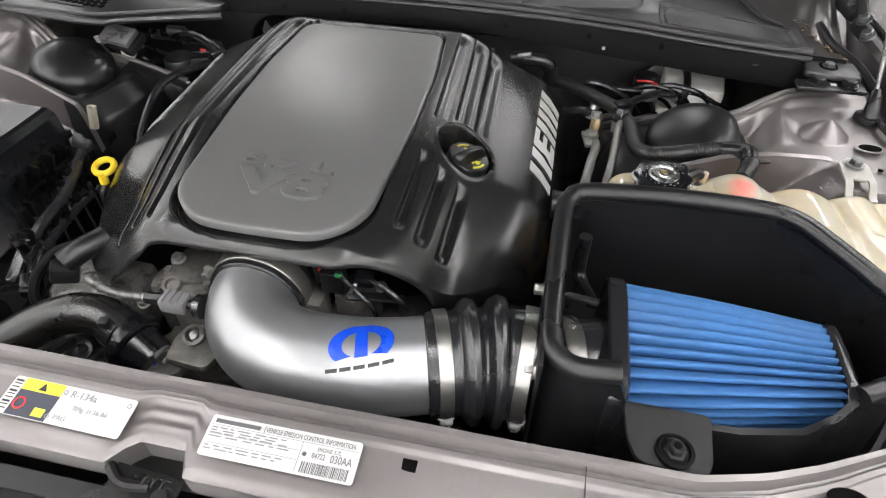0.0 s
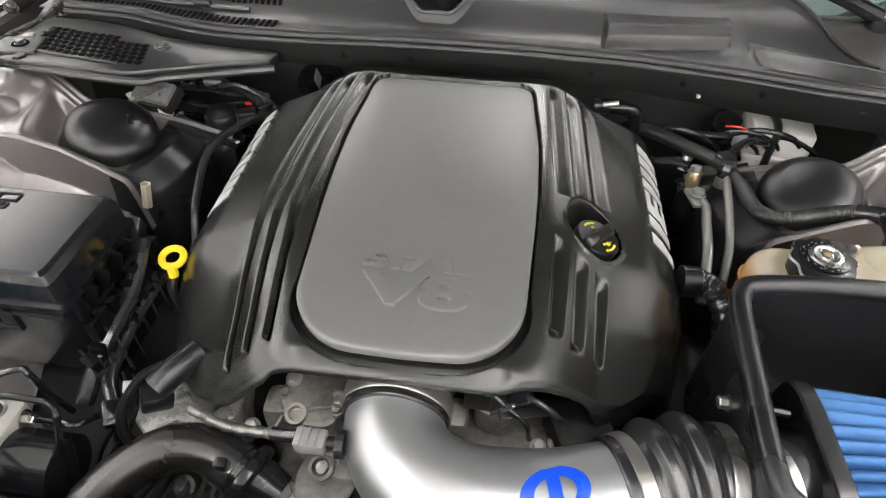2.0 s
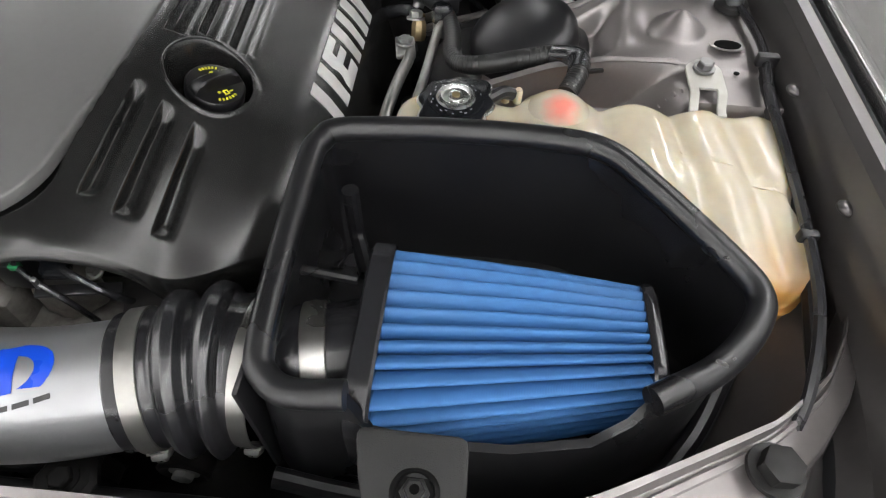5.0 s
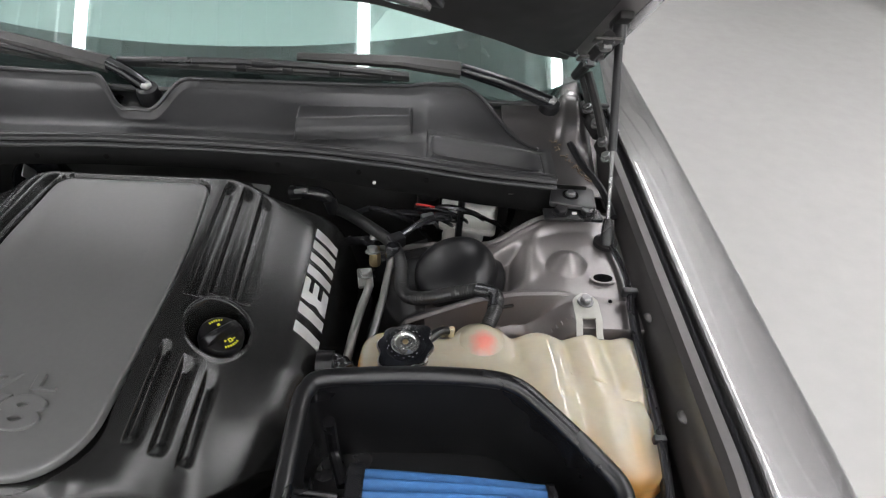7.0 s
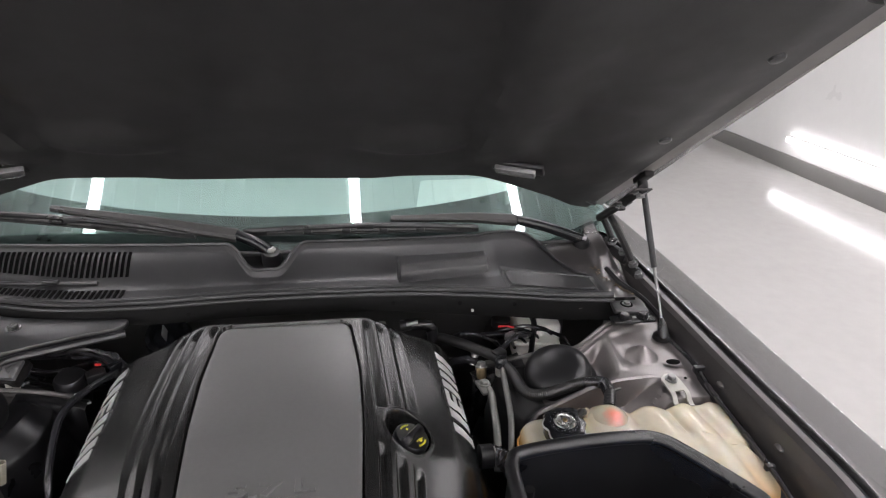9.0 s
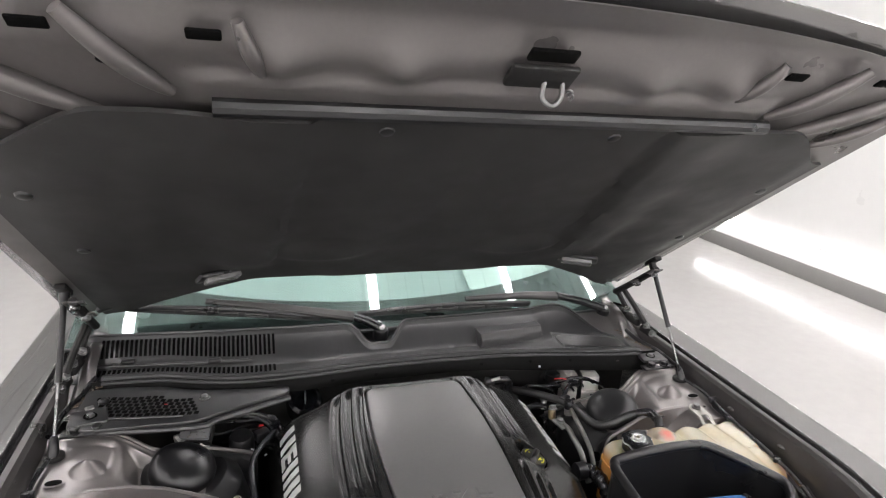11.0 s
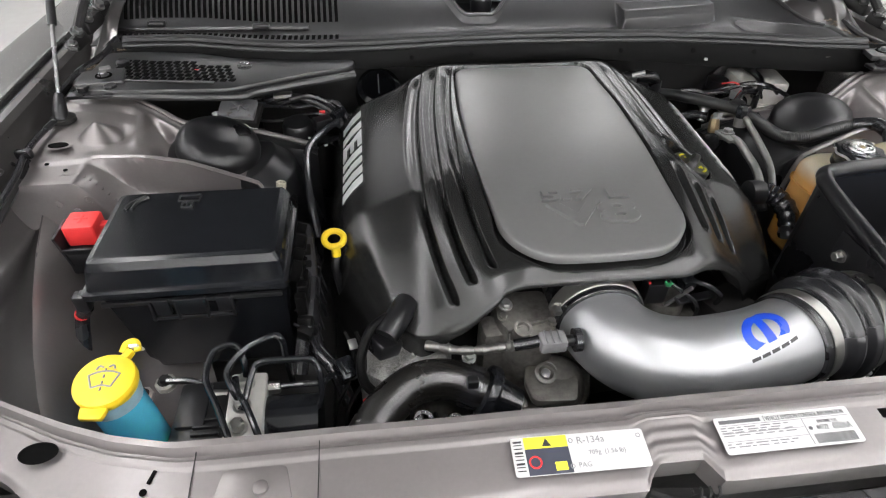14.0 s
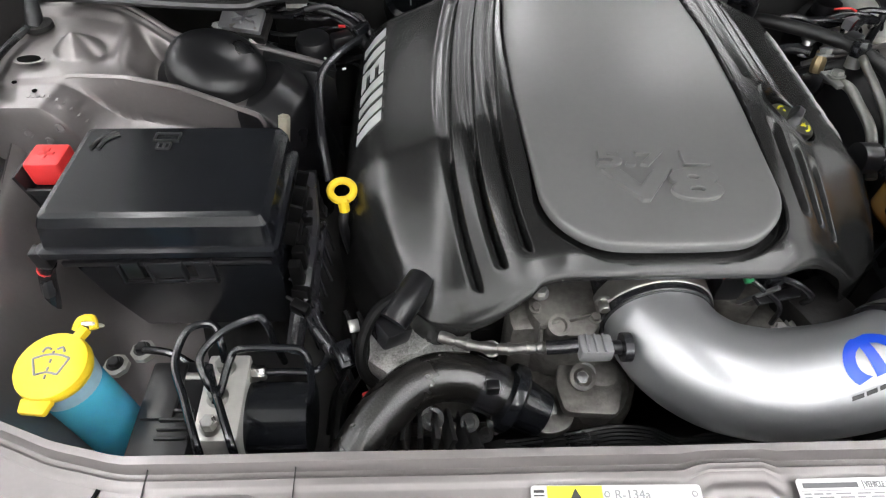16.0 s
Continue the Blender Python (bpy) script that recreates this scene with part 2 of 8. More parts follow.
PINKTANK = stained_tank_material()
FLUID = mat("blue_washer_fluid_in_clear_neck", (0.09, 0.45, 0.64), 0.22, var=0.08, scale=20)
FLUID.node_tree.nodes["Principled BSDF"].inputs["Subsurface Weight"].default_value = 0.3
FLUID.node_tree.nodes["Principled BSDF"].inputs["Subsurface Scale"].default_value = 0.01


def glass_material():
    m = bpy.data.materials.new("green_tinted_windscreen_glass")
    m.use_nodes = True
    b = m.node_tree.nodes["Principled BSDF"]
    b.inputs["Base Color"].default_value = (0.63, 0.85, 0.795, 1)
    b.inputs["Transmission Weight"].default_value = 1.0
    b.inputs["Roughness"].default_value = 0.0
    b.inputs["IOR"].default_value = 1.75
    b.inputs["Specular Tint"].default_value = (0.93, 1.0, 0.985, 1)
    return m


GLASS = glass_material()


# ---- shape helpers ----
def part(name, bm, material, parent=None, label="", smooth=True, sharp=35):
    """Links a bmesh as one mesh object, under a thing or a part."""
    me = bpy.data.meshes.new(name)
    bm.normal_update()
    bm.to_mesh(me)
    bm.free()
    for p in me.polygons:
        p.use_smooth = smooth
    if smooth:
        me.set_sharp_from_angle(angle=radians(sharp))
    me.materials.append(material)
    ob = new(name, me)
    if parent is not None:
        ob.parent = parent
        base = parent
        at = Matrix.Identity(4)
        while base is not None:
            at = Matrix.Translation(base.location) @ at if base.type == "EMPTY" else at
            base = base.parent
        if parent.type == "EMPTY":
            ob.matrix_parent_inverse = Matrix.Translation(parent.location).inverted()
    if label:
        ob["label"] = label
    return ob


def thing(name, at, label, category, group="", kind=""):
    ob = new(name)
    ob.empty_display_size = 0.02
    ob.location = at
    return tagged(ob, label, category, group, kind)


def box(c, s, bevel=0.002, turn=None, seg=2, into=None):
    bm = bmesh.new()
    bmesh.ops.create_cube(bm, size=1.0)
    bmesh.ops.scale(bm, vec=s, verts=bm.verts)
    if bevel:
        bmesh.ops.bevel(bm, geom=bm.edges[:], offset=bevel, segments=seg, profile=0.5, affect="EDGES")
    m = Matrix.Translation(c) @ (turn if turn else Matrix.Identity(4))
    bmesh.ops.transform(bm, matrix=m, verts=bm.verts)
    return join(into, bm)


def join(into, bm):
    if into is None:
        return bm
    me = bpy.data.meshes.new("tmp")
    bm.to_mesh(me)
    bm.free()
    into.from_mesh(me)
    bpy.data.meshes.remove(me)
    return into


def rot(rx=0, ry=0, rz=0):
    return pose(0, 0, 0, rx, ry, rz)


def lathe(profile, c=(0, 0, 0), turn=None, n=32, into=None, caps=True):
    """A surface of revolution: (radius, height) pairs round z, then turned and moved."""
    bm = bmesh.new()
    rings = []
    for r, z in profile:
        rings.append([bm.verts.new((r * math.cos(2 * math.pi * i / n), r * math.sin(2 * math.pi * i / n), z)) for i in range(n)])
    for a, b in zip(rings, rings[1:]):
        for i in range(n):
            bm.faces.new((a[i], a[(i + 1) % n], b[(i + 1) % n], b[i]))
    if caps:
        bm.faces.new(rings[0][::-1])
        bm.faces.new(rings[-1])
    bmesh.ops.recalc_face_normals(bm, faces=bm.faces)
    bmesh.ops.transform(bm, matrix=Matrix.Translation(c) @ (turn if turn else Matrix.Identity(4)), verts=bm.verts)
    return join(into, bm)


def along(a, b):
    """The turn that lays z along the way from a to b."""
    return (Vector(b) - Vector(a)).to_track_quat("Z", "Y").to_matrix().to_4x4()


def curve_points(pts, step=8):
    """A smooth line through the points (Catmull-Rom)."""
    p = [Vector(q) for q in pts]
    p = [2 * p[0] - p[1]] + p + [2 * p[-1] - p[-2]]
    out = []
    for i in range(1, len(p) - 2):
        a, b, c, d = p[i - 1:i + 3]
        for k in range(step):
            t = k / step
            out.append(0.5 * (2 * b + (c - a) * t + (2 * a - 5 * b + 4 * c - d) * t * t + (3 * b - a - 3 * c + d) * t ** 3))
    out.append(p[-2])
    return out


def sweep(pts, radius, n=16, smooth=8, into=None, caps=True):
    """A pipe along a line; radius may be a function of the share of the way."""
    line = curve_points(pts, smooth) if smooth else [Vector(q) for q in pts]
    bm = bmesh.new()
    rings = []
    side = None
    for i, c in enumerate(line):
        d = (line[min(i + 1, len(line) - 1)] - line[max(i - 1, 0)]).normalized()
        if side is None:
            side = d.cross(Vector((0, 0, 1)))
            if side.length < 0.05:
                side = d.cross(Vector((0, 1, 0)))
        side = (side - d * side.dot(d)).normalized()
        up = side.cross(d)
        r = radius(i / (len(line) - 1)) if callable(radius) else radius
        rings.append([bm.verts.new(c + r * (math.cos(2 * math.pi * k / n) * side + math.sin(2 * math.pi * k / n) * up)) for k in range(n)])
    for a, b in zip(rings, rings[1:]):
        for i in range(n):
            bm.faces.new((a[i], b[i], b[(i + 1) % n], a[(i + 1) % n]))
    if caps:
        bm.faces.new(rings[0])
        bm.faces.new(rings[-1][::-1])
    bmesh.ops.recalc_face_normals(bm, faces=bm.faces)
    return join(into, bm)


def sheet(fn, us, vs, thick=0.002):
    """A sheet over a grid: fn(u, v) gives the place, or None for a hole."""
    bm = bmesh.new()
    g = [[fn(u, v) for v in vs] for u in us]
    vert = [[bm.verts.new(q) if q is not None else None for q in row] for row in g]
    for i in range(len(us) - 1):
        for j in range(len(vs) - 1):
            q = (vert[i][j], vert[i + 1][j], vert[i + 1][j + 1], vert[i][j + 1])
            if None not in q:
                bm.faces.new(q)
    for v in [v for v in bm.verts if not v.link_faces]:
        bm.verts.remove(v)
    bmesh.ops.recalc_face_normals(bm, faces=bm.faces)
    if thick:
        bm.normal_update()
        if sum(f.normal.z for f in bm.faces) < 0:
            bmesh.ops.reverse_faces(bm, faces=bm.faces)
        bmesh.ops.solidify(bm, geom=bm.faces[:], thickness=thick)
    return bm


def prism(outline, z0, z1, bevel=0.002, seg=2, into=None, m=None):
    """An upright block over a plan outline, with its edges rounded."""
    bm = bmesh.new()
    f = bm.faces.new([bm.verts.new((x, y, z0)) for x, y in outline])
    r = bmesh.ops.extrude_face_region(bm, geom=[f])
    bmesh.ops.translate(bm, vec=(0, 0, z1 - z0), verts=[v for v in r["geom"] if isinstance(v, bmesh.types.BMVert)])
    bmesh.ops.recalc_face_normals(bm, faces=bm.faces)
    if bevel:
        es = [e for e in bm.edges if len(e.link_faces) == 2 and e.calc_face_angle(0) > 0.6]
        bmesh.ops.bevel(bm, geom=es, offset=bevel, segments=seg, profile=0.5, affect="EDGES")
    if m is not None:
        bmesh.ops.transform(bm, matrix=m, verts=bm.verts)
    return join(into, bm)


def round_outline(pts, r=0.01, n=4, closed=True):
    """A plan outline with its corners rounded."""
    out = []
    k = len(pts)
    for i in range(k):
        p = Vector(pts[i]).to_2d() if len(pts[i]) > 2 else Vector(pts[i])
        a, b = Vector(pts[i - 1]), Vector(pts[(i + 1) % k])
        da, db = (a - p), (b - p)
        rr = min(r, da.length * 0.45, db.length * 0.45)
        s, e = p + da.normalized() * rr, p + db.normalized() * rr
        for j in range(n + 1):
            t = j / n
            out.append(((1 - t) ** 2 * s + 2 * t * (1 - t) * p + t * t * e)[:])
    return out


def lettering(name, text, size, m, material, parent, depth=0.0006, bold=0.0, squeeze=1.0):
    c = bpy.data.curves.new("letters", "FONT")
    c.body, c.size, c.extrude, c.offset = text, size, depth, bold
    c.resolution_u = 3
    o = bpy.data.objects.new("letters", c)
    me = bpy.data.meshes.new_from_object(o)
    bpy.data.objects.remove(o)
    bm = bmesh.new()
    bm.from_mesh(me)
    bpy.data.meshes.remove(me)
    bmesh.ops.transform(bm, matrix=m @ Matrix.Diagonal((squeeze, 1, 1, 1)), verts=bm.verts)
    return part(name, bm, material, parent, smooth=False)


def lettering_fit(name, text, x, y, w, h, m, material, parent, depth, bold):
    """Raised letters with rounded edges, stretched to a given width and height."""
    c = bpy.data.curves.new("letters", "FONT")
    c.body, c.size, c.extrude, c.offset, c.bevel_depth, c.bevel_resolution = text, 1.0, 0.030, bold - 0.012, 0.012, 1
    c.resolution_u = 6
    o = bpy.data.objects.new("letters", c)
    me = bpy.data.meshes.new_from_object(o)
    bpy.data.objects.remove(o)
    bm = bmesh.new()
    bm.from_mesh(me)
    bpy.data.meshes.remove(me)
    co = np.array([v.co[:] for v in bm.verts])
    lo, hi = co.min(0), co.max(0)
    for v in bm.verts:
        v.co.x = x + (v.co.x - lo[0]) / (hi[0] - lo[0]) * w
        v.co.y = y + (v.co.y - lo[1]) / (hi[1] - lo[1]) * h
        v.co.z = (v.co.z / hi[2]) * depth
    bmesh.ops.transform(bm, matrix=m, verts=bm.verts)
    return part(name, bm, material, parent, sharp=25)


def hexbolt(c, turn=None, r=0.006, h=0.005, into=None, washer=True):
    bm = lathe([(r * 0.9, 0.001), (r, 0.002), (r, h), (r * 0.85, h + 0.001)], c, turn, 6, into)
    if washer:
        bm = lathe([(r * 1.35, -0.001), (r * 1.35, 0.0012)], c, turn, 20, bm)
    return bm


def lerp(x, xs, ys):
    return float(np.interp(x, xs, ys))


def smooth01(x, a, b):
    t = max(0.0, min(1.0, (x - a) / (b - a)))
    return t * t * (3 - 2 * t)


def span(a, b, n):
    return [a + (b - a) * i / (n - 1) for i in range(n)]


# ---- the room ----
def room():
    def slab(name, c, s, material, label, category):
        ob = part(name, box(c, s, 0), material, smooth=False)
        return tagged(ob, label, category, kind="structure")
    slab("floor", (0, 1, -0.05), (9.1, 13.4, 0.1), FLOOR, "polished light grey epoxy studio floor", "floor")
    bm = box((0, 1, 3.05), (9.1, 13.4, 0.1), 0)
    for k in range(58):
        bm = box((-4.35 + 0.15 * k, 1, 2.987), (0.030, 13.2, 0.030), 0, into=bm)
    tagged(part("ceiling", bm, CEIL, smooth=False), "white studio ceiling of narrow ribbed panels", "ceiling", kind="structure")
    slab("wall_east", (4.45, 1, 1.5), (0.1, 13.2, 3.0), WALL, "glossy white studio wall with dark print", "wall")
    slab("wall_west", (-4.45, 1, 1.5), (0.1, 13.2, 3.0), WALL, "plain white studio wall", "wall")
    slab("wall_north", (0, 7.55, 1.5), (8.8, 0.1, 3.0), WALL, "plain white studio wall", "wall")
    slab("wall_south", (0, -5.55, 1.5), (8.8, 0.1, 3.0), WALL, "plain white studio wall", "wall")
    for name, c, s in (("baseboard_east", (4.39, 1, 0.07), (0.02, 13.0, 0.14)), ("baseboard_west", (-4.39, 1, 0.07), (0.02, 13.0, 0.14)), ("baseboard_north", (0, 7.49, 0.07), (8.76, 0.02, 0.14))):
        tagged(part(name, box(c, s, 0.003), BASE), "dark grey baseboard at the foot of the white wall", "baseboard", kind="structure")
    for x in (-3.2, -1.45, 0.3, 1.55, 2.6):
        lamp = thing("ceiling_light", (x, -0.3, 3.0), "long white tube light on the white ceiling", "ceiling light", "rows of ceiling tubes")
        part("housing", box((x, -0.3, 2.985), (0.11, 9.0, 0.03), 0.004), WALL, lamp)
        part("tube", box((x, -0.3, 2.957), (0.07, 8.96, 0.026), 0), LAMP, lamp, "glowing tube")
    lamp = thing("wall_light", (4.4, -0.6, 0.28), "glowing wall tube light, the west pair added as unseen fill", "wall light")
    part("housing", box((4.39, -0.6, 0.28), (0.02, 10.2, 0.05), 0.004), WALL, lamp)
    part("tube", box((4.37, -0.6, 0.28), (0.03, 10.16, 0.04), 0), WALLLAMP, lamp, "glowing tube")
    # west pair: invented fill, out of view, lifts the dark side of the bay
    lamp = thing("wall_light", (-4.4, -0.6, 0.28), "glowing wall tube light, the west pair added as unseen fill", "wall light")
    for z in (0.28, 1.6):
        part("housing", box((-4.39, -0.6, z), (0.02, 10.2, 0.05), 0.004), WALL, lamp)
        part("tube", box((-4.37, -0.6, z), (0.03, 10.16, 0.04), 0), WALLLAMP, lamp, "glowing tube")
    # unseen strips added on the south wall for highlights on front-facing parts
    for z in (1.35, 2.2):
        lamp = thing("wall_light", (0, -5.5, z), "long unseen fill light added across the south wall", "wall light", "tubes on the south wall")
        part("housing", box((0, -5.49, z), (8.2, 0.02, 0.08), 0.004), WALL, lamp)
        part("tube", box((0, -5.465, z), (8.16, 0.03, 0.06), 0), SOUTHFILL, lamp, "glowing tube")
    sign = thing("wall_sign", (4.4, 1.0, 1.5), "row of dark printed bars on the white wall", "sign")
    for i, (y, w) in enumerate(((3.6, 0.2), (3.2, 0.24), (2.8, 0.22), (2.4, 0.2), (2.0, 0.22), (1.6, 0.26), (1.2, 0.2), (0.8, 0.24), (0.4, 0.22))):
        part("bar", box((4.397, y, 1.95), (0.006, w, 0.3), 0.002), SIGN, sign)


room()

# ---- car body round the engine bay ----
Y_IN = ([0, 0.42, 0.47, 0.513, 0.552, 0.589, 0.63, 0.672, 0.70, 0.712], [0.027, 0.028, 0.040, 0.056, 0.074, 0.092, 0.112, 0.146, 0.19, 0.24])
Y_OUT = ([0, 0.40, 0.47, 0.525, 0.551, 0.60, 0.66, 0.70, 0.712], [-0.046, -0.045, -0.030, -0.004, 0.017, 0.045, 0.095, 0.145, 0.18])


def radiator_support():
    t = thing("radiator_support", (0, 0, 0.80), "grey metallic painted crossmember along the front of the bay", "car body panel")
    xs = sorted(set(span(-0.712, 0.712, 150)))

    def panel(x, v):
        a = abs(x)
        y0, y1 = lerp(a, *Y_OUT), lerp(a, *Y_IN)
        if -0.03 < x < 0.035:
            y0 += 0.022 * smooth01(0.033 - abs(x - 0.002), 0, 0.012)
        if v < 0:
            return (x, y0 + 0.001, 0.862 + 0.04 * v)
        y = y0 + (y1 - y0) * min(v, 1)
        z = 0.8665 + 0.010 * v
        if a < 0.40:
            z += 0.0015 * math.sin(40 * x) * smooth01(abs(x + 0.0), 0, 0.05) * 0.3
        z -= 0.004 * smooth01(-v, -0.12, 0)
        z += 0.0015 * smooth01(v, 0.70, 0.72) - 0.0035 * smooth01(v, 0.80, 0.83) + 0.0085 * smooth01(v, 0.88, 0.915)
        if v > 1:
            z -= 0.03 * (v - 1) / 0.1
        # drawn ribs between the two labels
        w = smooth01(0.03 - abs(x - 0.006), 0, 0.012)
        z += 0.0006 * w * math.sin(v * 30) * smooth01(v, 0.1, 0.3) * (1 - smooth01(v, 0.7, 0.85))
        return (x, y, z)
    vs = [-0.6, -0.15] + span(0, 1, 40) + [1.02, 1.1]
    part("panel", sheet(panel, xs, vs, 0.0018), PAINT, t, "grey metallic pressed steel panel")
    # square clip hole, slot, seams, corner plate
    part("square_hole", box((0.204, -0.004, 0.8715), (0.012, 0.010, 0.0024), 0.0004, rot(9)), HOLE, t, "dark square hole")
    for x in (0.337, -0.30, -0.40):
        part("seam", box((x, -0.012, 0.8725), (0.0007, 0.07, 0.0014), 0, rot(8)), DARK, t)
    bm = prism(round_outline([(-0.386, -0.035), (-0.376, 0.004), (-0.326, 0.004), (-0.318, -0.035)], 0.006), 0, 0.0022, 0.0008, m=pose(0, 0, 0.8712, 0, 0, 0) @ rot(8))
    part("corner_plate", bm, PAINT, t)
    part("plate_bolt", lathe([(0.006, 0), (0.006, 0.003), (0.004, 0.004)], (-0.345, -0.014, 0.8715)), PAINT, t)
    for s in (-1, 1):
        bm = lathe([(0.0125, 0), (0.0125, 0.0006)], (s * 0.527, 0.033, 0.8775), rot(8) @ Matrix.Diagonal((1.25, 0.75, 1, 1)), 24)
        part("drain_hole", bm, HOLE, t, "dark oval hole")
    part("slot", box((-0.432, 0.004, 0.8735), (0.003, 0.011, 0.001), 0, rot(8, 0, -20)), HOLE, t)
    part("small_hole", lathe([(0.003, 0), (0.003, 0.0006)], (-0.436, -0.008, 0.8722), rot(8), 12), HOLE, t)
    for x in (0.232, 0.262):
        part("lip_notch", box((x, 0.026, 0.8785), (0.002, 0.006, 0.003), 0.0006), DARK, t)
    part("front_frame", box((0, 0.0, 0.80), (1.24, 0.03, 0.11), 0.006), DARK, t)
    return t


radiator_support()


def warning_label(name, label, x0, x1, skew):
    t = thing(name, ((x0 + x1) / 2, -0.015, 0.872), label, "label")
    w = x1 - x0
    m = Matrix.Translation((x0, 0.0035, 0.8782)) @ rot(7.6, 0, skew)
    sheet_bm = prism(round_outline([(0, -0.033), (0, 0), (w, 0), (w, -0.033)], 0.003), 0, 0.0004, 0, m=m)
    part("paper", sheet_bm, PAPER, t, "white paper with print")
    return t, m, w


def flat(m, x, y, w, h, z=0.0006):
    return box((0, 0, 0), (w, h, 0.0003), 0, m @ Matrix.Translation((x + w / 2, y - h / 2, z)))


def labels():
    t, m, w = warning_label("refrigerant_label", "white refrigerant label with yellow and black warning panel", -0.141, -0.026, -1)
    at = lambda x, y: m @ Matrix.Translation((x, y, 0.0006))
    part("yellow_band", flat(m, 0.011, -0.0005, 0.037, 0.010), YELLOWINK, t)
    part("black_panel", flat(m, 0.011, -0.0105, 0.037, 0.022), NAVYINK, t)
    part("warning_triangle", prism([(0.026, -0.009), (0.030, -0.002), (0.034, -0.009)], 0.0007, 0.0010, 0, m=m), INK, t)
    part("prohibition_ring", lathe([(0.0055, 0), (0.0055, 0.0003), (0.004, 0.0003), (0.004, 0)], m @ Vector((0.018, -0.022, 0.0009)), rot(7.6), 24, caps=False), RED, t)
    part("yellow_patch", flat(m, 0.034, -0.023, 0.010, 0.007, 0.0009), YELLOWINK, t)
    for i in range(9):
        part("barcode_bar", flat(m, 0.002, -0.003 - 0.0031 * i, 0.007, 0.0008 + 0.0009 * (i % 3 == 0)), INK, t)
    lettering("letters", "R-134a", 0.0085, at(0.056, -0.009), GREYINK, t, 0.0002)
    lettering("letters", "709g  (1.56 lb)", 0.0055, at(0.064, -0.019), GREYINK, t, 0.0002)
    lettering("letters", "PAG", 0.006, at(0.053, -0.029), GREYINK, t, 0.0002)
    for x, y in ((0.051, -0.006), (0.110, -0.006), (0.048, -0.0275)):
        part("snowflake", lathe([(0.0022, 0), (0.0022, 0.0003), (0.0014, 0.0003)], m @ Vector((x, y, 0.0007)), rot(7.6), 6, caps=False), GREYINK, t)
    t, m, w = warning_label("emission_label", "white emission control information label with black print", 0.040, 0.166, 0)
    at = lambda x, y: m @ Matrix.Translation((x, y, 0.0006))
    part("name_bar", flat(m, 0.004, -0.003, 0.038, 0.0032), FADEDINK, t)
    part("rule", flat(m, 0.0455, -0.0015, 0.0004, 0.006), FADEDINK, t)
    lettering("letters", "VEHICLE EMISSION CONTROL INFORMATION", 0.0058, at(0.047, -0.0065), FADEDINK, t, 0.0002, squeeze=0.62)
    lettering("letters", "ENGINE: 5.7L", 0.0042, at(0.092, -0.0130), FADEDINK, t, 0.0002, squeeze=0.8)
    lettering("letters", "04722", 0.0062, at(0.089, -0.0190), FADEDINK, t, 0.0002, squeeze=0.7)
    lettering("letters", "030AA", 0.0085, at(0.104, -0.0198), FADEDINK, t, 0.0002, squeeze=0.72)
    part("star", lathe([(0.002, 0), (0.002, 0.0003)], m @ Vector((0.083, -0.017, 0.0007)), rot(7.6), 5), FADEDINK, t)
    for y in (-0.0078, -0.0150, -0.0222):
        part("rule", flat(m, 0.002, y, 0.076 if y < -0.01 else 0.122, 0.0003), GREYINK, t)
    part("rule", flat(m, 0.079, -0.008, 0.0004, 0.023), GREYINK, t)
    rnd = random.Random(4)
    for y in (-0.0095, -0.0118, -0.0138, -0.0165, -0.0240, -0.0265):
        x = 0.003
        while x < 0.062:
            wd = 0.003 + 0.008 * rnd.random()
            part("print_bar", flat(m, x, y, wd, 0.0010), GREYINK, t)
            x += wd + 0.0015 + 0.004 * rnd.random()
    x = 0.083
    while x < 0.120:
        wd = 0.0003 + 0.0007 * rnd.random()
        part("barcode_bar", flat(m, x, -0.0225, wd, 0.0085), FADEDINK, t)
        x += wd + 0.0004 + 0.0005 * rnd.random()


labels()


def front_fascia():
    t = thing("front_fascia", (0, -0.15, 0.60), "black plastic grille shroud ahead of the crossmember", "car body panel")
    bm = sheet(lambda x, v: (x, lerp(abs(x), *Y_OUT) - 0.010 - 0.24 * v, 0.842 - 0.012 * math.sin(9 * x) * 0 - 0.05 * v * v - 0.25 * smooth01(v, 0.8, 1.0)), span(-0.70, 0.70, 60), span(0, 1, 24), 0.003)
    part("shroud", bm, BLACK, t)
    part("raised_cover", box((0.19, -0.105, 0.848), (0.22, 0.07, 0.02), 0.006), GRAINED, t)
    part("raised_cover", box((-0.17, -0.11, 0.845), (0.24, 0.07, 0.02), 0.006), GRAINED, t)
    latch = thing("hood_latch", (0.0, -0.06, 0.845), "grimy steel hood latch below the crossmember notch", "latch")
    part("latch_plate", box((0.0, -0.055, 0.848), (0.055, 0.030, 0.004), 0.001, rot(0, 12, 0)), DARK, latch)
    part("latch_arm", sweep([(-0.03, -0.045, 0.857), (-0.01, -0.058, 0.862), (0.01, -0.055, 0.858)], 0.0045, 8), DARK, latch)
    part("latch_spring", sweep([(0.0 + 0.002 * i, -0.052 + 0.004 * math.sin(i * 1.6), 0.862 + 0.004 * math.cos(i * 1.6)) for i in range(14)], 0.0011, 6, 3), DARK, latch)
    part("latch_nut", hexbolt((0.022, -0.06, 0.852), None, 0.007, 0.007), DARK, latch)


front_fascia()


